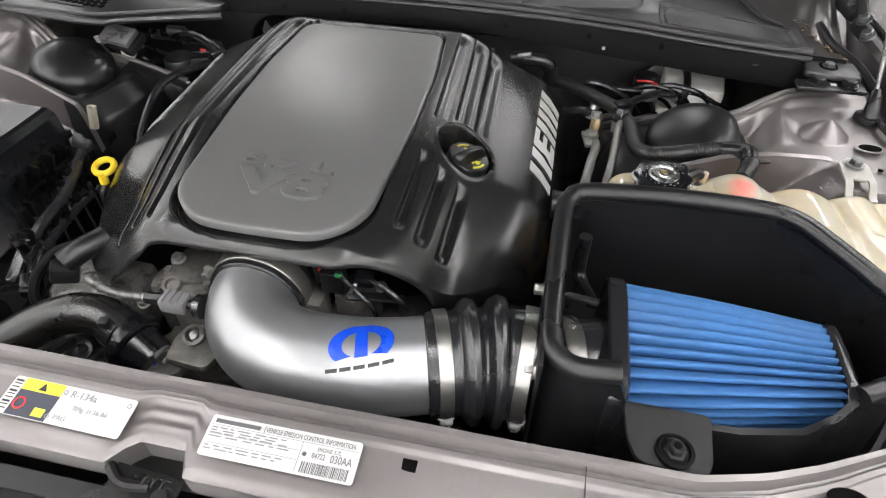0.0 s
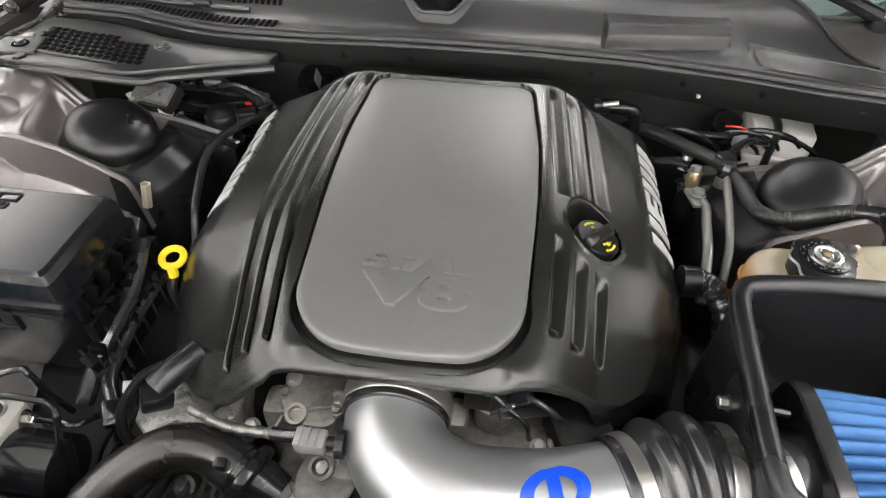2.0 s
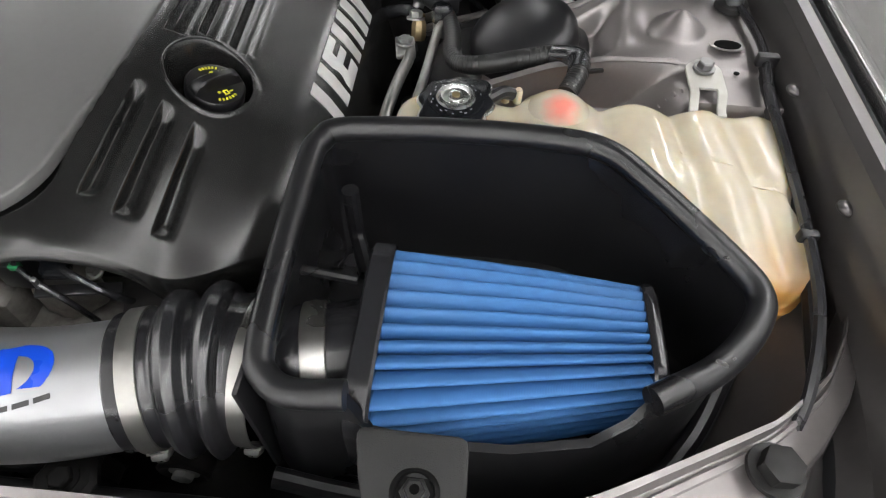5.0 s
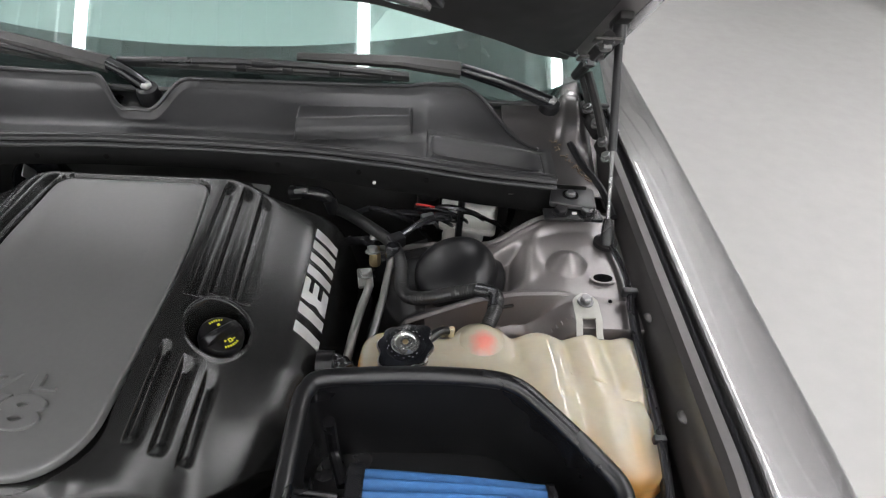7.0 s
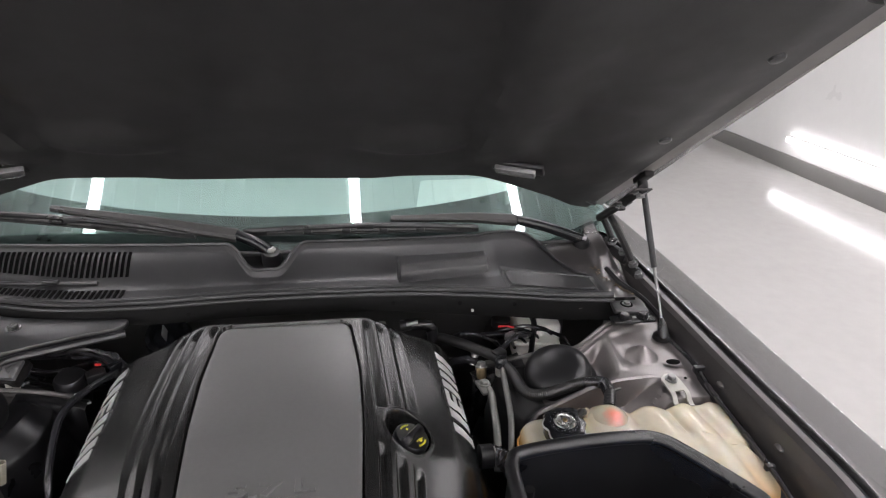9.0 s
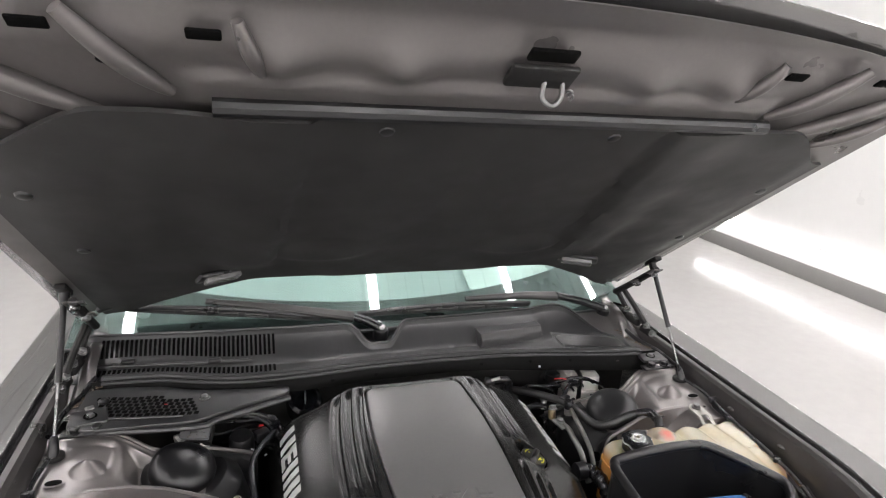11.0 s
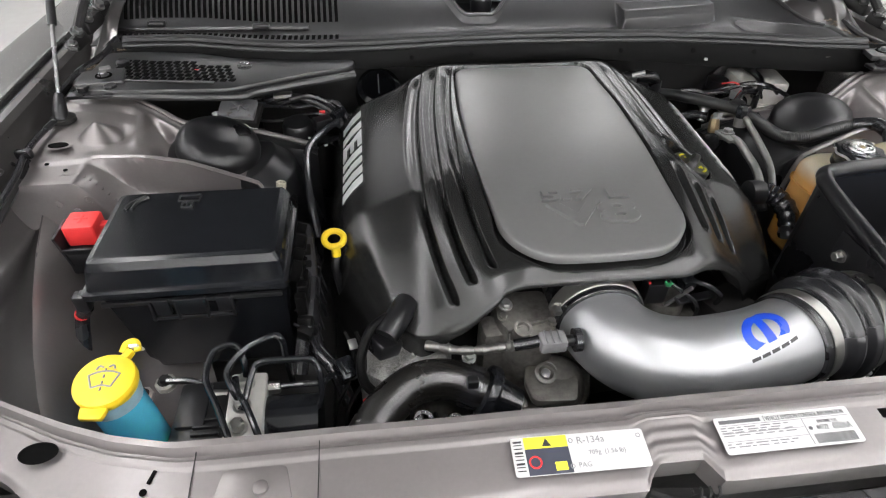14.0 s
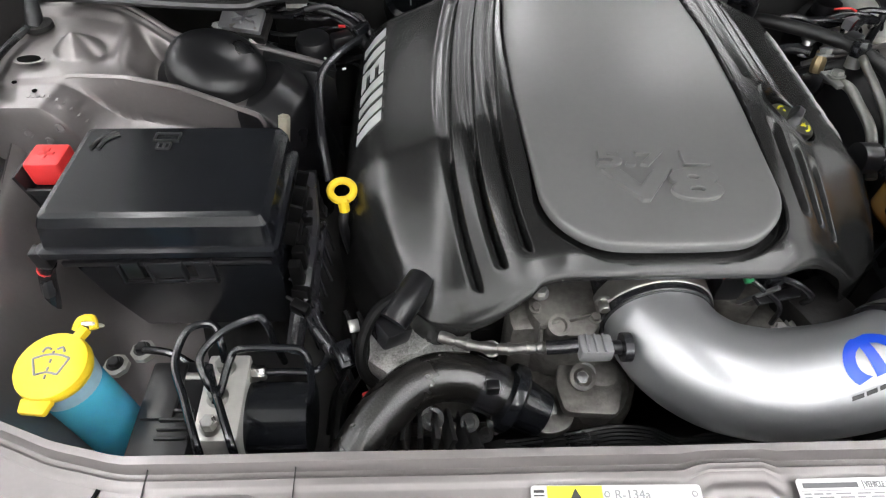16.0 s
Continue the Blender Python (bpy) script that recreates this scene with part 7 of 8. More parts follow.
def dipstick():
    t = thing("dipstick", (-0.299, 0.335, 0.74), "yellow dipstick ring on a dark tube", "dipstick")
    c = Vector((-0.299, 0.331, 0.846))
    m = Matrix.Translation(c) @ rot(16, 0, 8)
    pts = [m @ Vector((0.0125 * math.cos(a), 0.0125 * math.sin(a), 0)) for a in span(-1.2, 4.35, 16)]
    part("ring", sweep(pts + [pts[0]], 0.0043, 10, 4), YELLOW, t, "bright yellow ring")
    part("stem", sweep([m @ Vector((0, -0.010, -0.001)), m @ Vector((0, -0.017, -0.014))], 0.006, 10, 0), YELLOW, t)
    part("guide_tube", sweep([m @ Vector((0, -0.016, -0.013)), c + Vector((0.0, -0.022, -0.04)), c + Vector((0.008, -0.020, -0.11))], 0.0055, 10), BLACK, t)


dipstick()


def stud():
    t = thing("tube_stub", (-0.379, 0.416, 0.84), "short pale metal tube stub on the inner fender", "stub")
    part("tube", lathe([(0.0060, -0.020), (0.0068, -0.018), (0.0068, 0.014), (0.0050, 0.014), (0.0050, 0.004)], (-0.371, 0.420, 0.864), rot(-8, 10, 0), 6), CREAM, t)


stud()


def side_cable(s):
    t = thing("hood_release_cable", (s * 0.69, 0.3, 0.86), "thin black cable clipped along the inner rail", "cable", "side cables")
    pts = [(s * 0.682, 0.565, 0.922), (s * 0.692, 0.50, 0.920), (s * 0.690, 0.45, 0.919), (s * 0.683, 0.40, 0.915), (s * 0.680, 0.30, 0.908), (s * 0.672, 0.20, 0.900), (s * 0.655, 0.135, 0.885), (s * 0.64, 0.10, 0.86)]
    part("cable", sweep(pts, 0.0042, 8), RUBBER, t)
    part("cable_clip", box((s * 0.690, 0.452, 0.921), (0.020, 0.009, 0.012), 0.002), BLACK, t)
    part("cable_clip", box((s * 0.677, 0.25, 0.904), (0.014, 0.008, 0.010), 0.002), BLACK, t)
    part("second_cable", sweep([(s * 0.697, 0.46, 0.905), (s * 0.690, 0.38, 0.898), (s * 0.685, 0.25, 0.885), (s * 0.67, 0.12, 0.86)], 0.007, 8), BLACK, t)


for s in (-1, 1):
    side_cable(s)


# ---- front of the engine ----
def engine_front():
    t = thing("engine", (-0.02, 0.16, 0.62), "grimy cast aluminium timing cover and water pump", "engine")
    part("block", box((0, 0.42, 0.70), (0.46, 0.46, 0.16), 0.03), DARK, t, "dark engine block")
    part("timing_cover", box((-0.035, 0.178, 0.765), (0.20, 0.036, 0.14), 0.010, rot(0, 0, 3)), ALU, t, "grey cast cover")
    part("pump_housing", prism(round_outline([(-0.125, 0.150), (-0.105, 0.105), (-0.02, 0.100), (0.0, 0.150), (-0.01, 0.195), (-0.115, 0.20)], 0.02), 0.720, 0.769, 0.006), ALU, t)
    part("throttle_body", sweep([(0, 0.20, 0.843), (0, 0.225, 0.843), (0, 0.27, 0.843)], 0.050, 32, 2), ALU, t, "cast throttle body")
    part("shoulder", prism(round_outline([(-0.118, 0.168), (-0.10, 0.142), (-0.060, 0.140), (-0.048, 0.165), (-0.052, 0.215), (-0.115, 0.215)], 0.012), 0.755, 0.846, 0.008), ALU, t)
    for c, r, h in (((-0.093, 0.152, 0.843), 0.010, 0.010), ((-0.062, 0.133, 0.788), 0.014, 0.010), ((-0.07, 0.172, 0.80), 0.009, 0.03)):
        part("boss", lathe([(r * 1.5, -0.034), (r, 0), (r, h), (r * 0.7, h), (r * 0.6, h - 0.004)], c, rot(18), 24), ALU, t)
    part("drain_plug", hexbolt((-0.062, 0.132, 0.799), rot(18), 0.0065, 0.004), ZINC, t)
    part("copper_sender", lathe([(0.006, -0.01), (0.006, 0.0), (0.0035, 0.003), (0.003, 0.012)], (-0.055, 0.113, 0.786), rot(50, 10, 0), 12), BRASS, t, "copper-coloured sender tip")
    part("sender_body", lathe([(0.007, -0.012), (0.0075, 0.0), (0.005, 0.004)], (-0.057, 0.120, 0.790), rot(50, 10, 0), 6), ZINC, t)
    # ribs of the cast head below the cover corner
    head = part("cylinder_head", prism(round_outline([(-0.275, 0.155), (-0.235, 0.125), (-0.165, 0.165), (-0.17, 0.22), (-0.26, 0.22)], 0.012), 0.73, 0.800, 0.006), FLAKED, t, "flaked aluminium head")
    rnd = random.Random(12)
    for k in range(26):
        x, y = -0.268 + 0.10 * rnd.random(), 0.150 + 0.05 * rnd.random()
        part("flake", box((x, y, 0.8005), (0.008 + 0.012 * rnd.random(), 0.004 + 0.006 * rnd.random(), 0.0025), 0.0008, rot(10 * rnd.random(), 10 * rnd.random(), 70 * rnd.random())), FLAKED, head)
    # right-hand castings beside the tube
    part("casting", prism(round_outline([(0.055, 0.165), (0.085, 0.150), (0.16, 0.165), (0.20, 0.20), (0.17, 0.235), (0.06, 0.225)], 0.014), 0.72, 0.800, 0.008), ALU, t)
    part("casting", prism(round_outline([(0.070, 0.185), (0.10, 0.175), (0.125, 0.20), (0.10, 0.225), (0.07, 0.22)], 0.01), 0.80, 0.835, 0.006), ALU, t)
    part("dark_bracket", box((0.175, 0.19, 0.80), (0.06, 0.06, 0.05), 0.008, rot(0, 0, 20)), DARK, t)
    part("plug_block", box((0.072, 0.192, 0.852), (0.026, 0.018, 0.030), 0.003), BLACK, t)
    part("green_plug", box((0.082, 0.184, 0.868), (0.008, 0.006, 0.005), 0.001), GREEN, t, "small green plug")
    part("red_plug", box((0.060, 0.186, 0.870), (0.003, 0.004, 0.003), 0.001), RED, t, "small red plug")
    part("red_wire", sweep([(0.062, 0.150, 0.790), (0.075, 0.152, 0.802), (0.088, 0.149, 0.800), (0.090, 0.144, 0.785)], 0.0022, 8), RED, t, "red wire")
    for x, y, z in ((-0.105, 0.185, 0.852), (0.03, 0.168, 0.780), (0.135, 0.172, 0.803)):
        part("bolt", hexbolt((x, y, z), rot(10), 0.006, 0.006), ZINC, t)
    # belt drive
    for c, r, w in (((-0.030, 0.085, 0.700), 0.062, 0.024), ((0.085, 0.090, 0.690), 0.045, 0.024), ((0.215, 0.085, 0.755), 0.022, 0.02), ((-0.13, 0.088, 0.70), 0.034, 0.022)):
        pul = part("pulley", lathe([(r * 0.3, -w / 2), (r * 0.82, -w / 2), (r, -w / 2 + 0.001), (r, -w / 2 + 0.003), (r * 0.96, -w / 2 + 0.005), (r * 0.96, w / 2 - 0.005), (r, w / 2 - 0.002), (r * 0.85, w / 2), (r * 0.4, w / 2 - 0.006)], c, rot(90), 40), DARK, t, "dark grooved pulley")
        part("hub_bolt", hexbolt((c[0], c[1] - w / 2 + 0.003, c[2]), rot(90), 0.009, 0.006), ZINC, pul)
    run = curve_points([(-0.135, 0, 0.735), (-0.105, 0, 0.742), (-0.070, 0, 0.752), (-0.035, 0, 0.7645), (0.0, 0, 0.757), (0.03, 0, 0.735), (0.06, 0, 0.732), (0.09, 0, 0.7355), (0.125, 0, 0.715)], 8)
    part("belt", sheet(lambda i, v: (run[int(i)].x, 0.073 + 0.024 * v, run[int(i)].z + 0.0006 * math.cos(v * 40)), range(len(run)), span(0, 1, 14), 0.004), BLACK, t, "black ribbed belt")
    alt = thing("alternator", (-0.19, 0.10, 0.64), "grey slotted alternator body below the radiator hose", "alternator")
    part("case", lathe([(0.062, -0.05), (0.066, -0.04), (0.066, 0.0), (0.058, 0.012), (0.03, 0.016)], (-0.215, 0.115, 0.700), rot(70, 0, -12), 36), ALU, alt)
    for k in range(9):
        a = -0.9 + 0.22 * k
        # black boxes on the case, coloured as the shade inside slots
        part("cooling_slot", box((-0.215 + 0.060 * math.sin(a), 0.098, 0.715 + 0.050 * math.cos(a) - 0.005), (0.005, 0.04, 0.018), 0.001, rot(-20, math.degrees(a), 0)), INK, alt)
    for x, y, z, r in ((-0.205, 0.112, 0.755, 0.011), (-0.170, 0.110, 0.750, 0.009), (-0.155, 0.100, 0.745, 0.007)):
        part("sleeve", lathe([(r, -0.02), (r, 0.012), (r * 0.6, 0.012), (r * 0.6, 0.004)], (x, y, z), rot(35), 20), DARKSTEEL, alt)
    part("bracket", box((-0.185, 0.105, 0.742), (0.09, 0.012, 0.016), 0.003, rot(20)), ALU, alt)


engine_front()


def radiator_hose():
    t = thing("radiator_hose", (-0.2, 0.10, 0.76), "ribbed black upper radiator hose on its flange", "hose")
    pts = [(-0.118, 0.105, 0.786), (-0.140, 0.113, 0.795), (-0.172, 0.126, 0.803), (-0.208, 0.124, 0.806), (-0.240, 0.104, 0.802), (-0.266, 0.070, 0.793), (-0.285, 0.030, 0.778), (-0.295, 0.0, 0.76)]
    part("hose", sweep(pts, 0.0225, 28, 8), HOSE, t, "braided black hose")
    part("hose_clamp", sweep([(-0.144, 0.115, 0.797), (-0.160, 0.1215, 0.8005)], 0.0242, 28, 0), RUBBER, t, "dark spring clamp")
    part("clamp_ear", box((-0.153, 0.106, 0.823), (0.012, 0.010, 0.012), 0.002), BLACK, t)
    part("clamp_ear", box((-0.148, 0.095, 0.782), (0.010, 0.012, 0.016), 0.002), BLACK, t)
    turn = along((-0.140, 0.113, 0.795), (-0.112, 0.103, 0.783))
    part("elbow", lathe([(0.0235, -0.006), (0.0315, -0.004), (0.0325, 0.000), (0.0325, 0.005), (0.0300, 0.008), (0.0245, 0.009), (0.0235, 0.016), (0.021, 0.036)], (-0.137, 0.1115, 0.7935), turn, 40), GLOSSBLACK, t, "glossy black outlet neck")
    fl = prism(round_outline([(-0.124, 0.132), (-0.108, 0.150), (-0.080, 0.146), (-0.066, 0.118), (-0.080, 0.088), (-0.100, 0.082), (-0.120, 0.090)], 0.012), 0.764, 0.776, 0.003)
    part("flange", fl, ALU, t, "grey cast flange")
    part("flange_bolt", hexbolt((-0.101, 0.107, 0.776), rot(14), 0.0085, 0.008), STEEL, t, "bright hex bolt")
    part("blue_mark", box((-0.108, 0.097, 0.7765), (0.003, 0.003, 0.001), 0), LOGO, t)


radiator_hose()


def sensor_lead():
    t = thing("sensor_lead", (-0.12, 0.13, 0.80), "foil-wrapped sensor lead to the intake tube", "cable")
    part("foil_sleeve", sweep([(-0.198, 0.150, 0.836), (-0.170, 0.139, 0.838), (-0.145, 0.133, 0.841), (-0.12, 0.130, 0.846), (-0.105, 0.128, 0.850)], lambda f: 0.0050 + 0.0007 * math.sin(f * 37) + 0.0005 * math.sin(f * 91), 12), FOIL, t, "crumpled foil sleeve")
    part("tape", sweep([(-0.107, 0.128, 0.850), (-0.092, 0.126, 0.854), (-0.080, 0.125, 0.858)], 0.0064, 12), RUBBER, t)
    coil = thing("coil_plug", (-0.25, 0.17, 0.80), "black coil plug and bent lead under the cover corner", "plug")
    part("boot", sweep([(-0.214, 0.210, 0.842), (-0.228, 0.184, 0.842), (-0.240, 0.166, 0.836)], 0.0140, 20), BLACK, coil)
    part("plug", box((-0.242, 0.164, 0.826), (0.030, 0.028, 0.020), 0.004, rot(0, 20, 35)), BLACK, coil)
    part("lead", sweep([(-0.236, 0.186, 0.848), (-0.256, 0.172, 0.842), (-0.268, 0.148, 0.825), (-0.266, 0.132, 0.805), (-0.250, 0.125, 0.785)], 0.0055, 10), MATTBLACK, coil)
    part("red_clip", box((-0.250, 0.122, 0.788), (0.012, 0.016, 0.010), 0.003), RED, coil, "red clip")


sensor_lead()


def floor_bits():
    t = thing("shroud_bolt", (0.14, 0.055, 0.77), "dark bolted lug at the radiator shroud", "bolt")
    part("lug", lathe([(0.022, -0.01), (0.024, 0.0), (0.020, 0.004), (0.012, 0.004)], (0.143, 0.056, 0.784), None, 8), DARK, t)
    part("bolt", hexbolt((0.143, 0.056, 0.788), None, 0.009, 0.006), DARK, t)
    sh = thing("fan_shroud", (0.0, 0.05, 0.55), "black plastic radiator fan shroud behind the crossmember", "fan shroud")
    part("shroud", box((0.02, 0.046, 0.70), (0.80, 0.022, 0.16), 0.005), BLACK, sh)
    cb = thing("corner_bolt", (0.62, 0.08, 0.868), "large dark hex bolt on the front corner", "bolt", "corner bolts")
    part("washer", lathe([(0.017, 0), (0.017, 0.003), (0.012, 0.004)], (0.619, 0.079, 0.879), None, 24), DARK, cb)
    part("head", hexbolt((0.619, 0.079, 0.882), None, 0.0125, 0.012), DARK, cb)
    copy_thing(cb, pose(-0.612, 0.075, 0.868))


floor_bits()


# ---- rear corners ----
def harness():
    t = thing("wiring_harness", (0.42, 0.55, 0.82), "ribbed black harness winding round the shock tower cap", "harness")
    pts = [(0.262, 0.700, 0.850), (0.290, 0.668, 0.866), (0.335, 0.625, 0.872), (0.372, 0.585, 0.874), (0.388, 0.540, 0.874), (0.392, 0.492, 0.876), (0.402, 0.470, 0.880), (0.425, 0.463, 0.885), (0.465, 0.468, 0.892), (0.495, 0.466, 0.900), (0.515, 0.448, 0.910), (0.513, 0.420, 0.912), (0.503, 0.398, 0.905)]
    part("conduit", sweep(pts, lambda f: 0.0096 + 0.0003 * math.sin(f * 700), 14, 24), CONDUIT, t, "corrugated conduit")
    part("tape", sweep(pts[-4:-1], 0.0104, 14), RUBBER, t)
    part("tie", box((0.528, 0.428, 0.911), (0.020, 0.004, 0.004), 0.001, rot(0, 0, 15)), BLACK, t)
    part("junction", box((0.378, 0.590, 0.876), (0.026, 0.020, 0.020), 0.004, rot(0, 0, 30)), BLACK, t)
    part("branch", sweep([(0.380, 0.600, 0.874), (0.425, 0.650, 0.872), (0.455, 0.660, 0.868), (0.47, 0.68, 0.85)], 0.0055, 10), RUBBER, t)


harness()


def coolant_lines():
    t = thing("air_conditioning_line", (0.35, 0.48, 0.78), "silver metal pipes with brass valve beside the engine cover", "metal pipe")
    part("pipe", sweep([(0.352, 0.600, 0.850), (0.372, 0.580, 0.868), (0.378, 0.560, 0.872), (0.372, 0.535, 0.872), (0.366, 0.48, 0.862), (0.358, 0.43, 0.850), (0.345, 0.38, 0.82)], 0.0052, 12), PIPEMETAL, t, "dull silver pipe")
    part("pipe", sweep([(0.338, 0.545, 0.846), (0.344, 0.510, 0.856), (0.338, 0.47, 0.856), (0.331, 0.42, 0.85), (0.322, 0.37, 0.82)], 0.0062, 12), PIPEMETAL, t, "dull silver pipe")
    part("valve_cap", lathe([(0.011, -0.006), (0.0115, 0.0), (0.0115, 0.010), (0.009, 0.014)], (0.375, 0.562, 0.876), rot(-10), 8), GLOSSBLACK, t, "black valve cap")
    part("valve_body", lathe([(0.010, -0.014), (0.010, 0.0), (0.0085, 0.002)], (0.375, 0.562, 0.868), rot(-10), 20), ZINC, t)
    part("brass_block", lathe([(0.008, -0.014), (0.0095, -0.010), (0.0095, 0.004), (0.0075, 0.008), (0.0075, 0.016)], (0.346, 0.585, 0.846), rot(-15, 8, 25), 8), BRASS, t, "dull brass fitting")
    part("hex_nut", hexbolt((0.343, 0.578, 0.862), rot(-20), 0.008, 0.008), ZINC, t)
    part("hex_nut", hexbolt((0.337, 0.530, 0.860), rot(-10), 0.008, 0.006), ZINC, t)
    part("plate", box((0.337, 0.528, 0.855), (0.022, 0.038, 0.006), 0.002, rot(0, 0, 10)), ZINC, t)
    part("service_port", lathe([(0.006, -0.02), (0.007, 0.0), (0.0105, 0.004), (0.0105, 0.014), (0.008, 0.016)], (0.342, 0.622, 0.856), rot(-30, 20, 0), 16), ZINC, t)
    part("rear_hose", sweep([(0.300, 0.640, 0.83), (0.325, 0.625, 0.845), (0.345, 0.610, 0.848)], 0.008, 10), RUBBER, t)
    hose = thing("heater_hose", (0.31, 0.36, 0.78), "short black ribbed hose between cover and coolant tank", "hose")
    part("hose", sweep([(0.296, 0.375, 0.845), (0.315, 0.377, 0.848), (0.330, 0.365, 0.845), (0.342, 0.345, 0.83), (0.348, 0.33, 0.80)], lambda f: 0.0145 + 0.001 * math.sin(f * 60), 16, 10), RUBBER, hose)
    part("socket", lathe([(0.018, -0.012), (0.018, 0.008), (0.014, 0.010)], (0.304, 0.377, 0.847), rot(0, 90, 0), 24), BLACK, hose)


coolant_lines()


def brake_reservoir():
    t = thing("brake_reservoir", (0.49, 0.72, 0.78), "milky white brake fluid reservoir under the cowl", "fluid reservoir")
    o = round_outline([(0.446, 0.690), (0.536, 0.676), (0.548, 0.750), (0.452, 0.765)], 0.010)
    part("upper_tank", prism(o, 0.829, 0.872, 0.006), RESERVOIR, t)
    o2 = round_outline([(0.443, 0.687), (0.539, 0.672), (0.551, 0.753), (0.449, 0.768)], 0.010)
    part("seam_lip", prism(o2, 0.822, 0.829, 0.0015), RESERVOIR, t)
    part("lower_tank", prism(round_outline([(0.450, 0.694), (0.520, 0.684), (0.53, 0.745), (0.456, 0.758)], 0.010), 0.775, 0.822, 0.006), RESERVOIR, t)
    part("strap", sweep([(0.478, 0.678, 0.784), (0.478, 0.680, 0.834), (0.480, 0.690, 0.876), (0.484, 0.76, 0.877)], 0.006, 8), BLACK, t, "black strap")
    part("vent_hose", sweep([(0.478, 0.684, 0.854), (0.455, 0.676, 0.864), (0.43, 0.680, 0.858), (0.41, 0.70, 0.84)], 0.005, 8), RUBBER, t)
    part("cap", lathe([(0.02, 0), (0.02, 0.016), (0.016, 0.018)], (0.425, 0.735, 0.845), None, 24), BLACK, t)


brake_reservoir()


def filter_tray():
    t = thing("cabin_filter_tray", (-0.47, 0.63, 0.93), "black plastic cabin intake tray with mesh grille", "plastic tray")
    edge = [(-0.668, 0.600), (-0.640, 0.580), (-0.450, 0.572), (-0.400, 0.592), (-0.330, 0.622), (-0.268, 0.640), (-0.262, 0.668), (-0.340, 0.672), (-0.400, 0.680), (-0.455, 0.690), (-0.52, 0.716), (-0.60, 0.730), (-0.662, 0.728)]
    part("tray", prism(round_outline(edge, 0.012, 3), 0.936, 0.948, 0.004), COWL, t)
    part("front_step", sweep([(-0.655, 0.588, 0.938), (-0.45, 0.568, 0.936), (-0.40, 0.586, 0.936), (-0.265, 0.640, 0.934)], 0.006, 8), COWL, t)
    for i in range(14):
        for j in range(6):
            x = -0.632 + 0.0128 * i + 0.004 * (5 - j)
            y = 0.622 + 0.0128 * j + 0.0015 * math.sin(i)
            if i > 9 and j > 4 - (i - 9) * 0:
                continue
            # mesh openings are black tiles on the tray, shade painted in
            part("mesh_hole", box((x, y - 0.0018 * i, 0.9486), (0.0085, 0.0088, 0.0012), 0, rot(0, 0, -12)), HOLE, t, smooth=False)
    part("grille_rib", sweep([(-0.645, 0.616, 0.950), (-0.56, 0.602, 0.950), (-0.47, 0.590, 0.950)], 0.002, 6), COWL, t)
    part("tray_bolt", hexbolt((-0.434, 0.650, 0.949), None, 0.0085, 0.005), DARKSTEEL, t)
    part("lock_post", lathe([(0.010, 0), (0.010, 0.006), (0.006, 0.009)], (-0.622, 0.672, 0.948), None, 16), BLACK, t)
    part("clip", box((-0.642, 0.650, 0.951), (0.016, 0.014, 0.006), 0.002, rot(0, 0, 20)), ZINC, t)
    part("red_speck", box((-0.505, 0.640, 0.9496), (0.006, 0.002, 0.0004), 0, rot(0, 0, -10)), RED, t)


filter_tray()


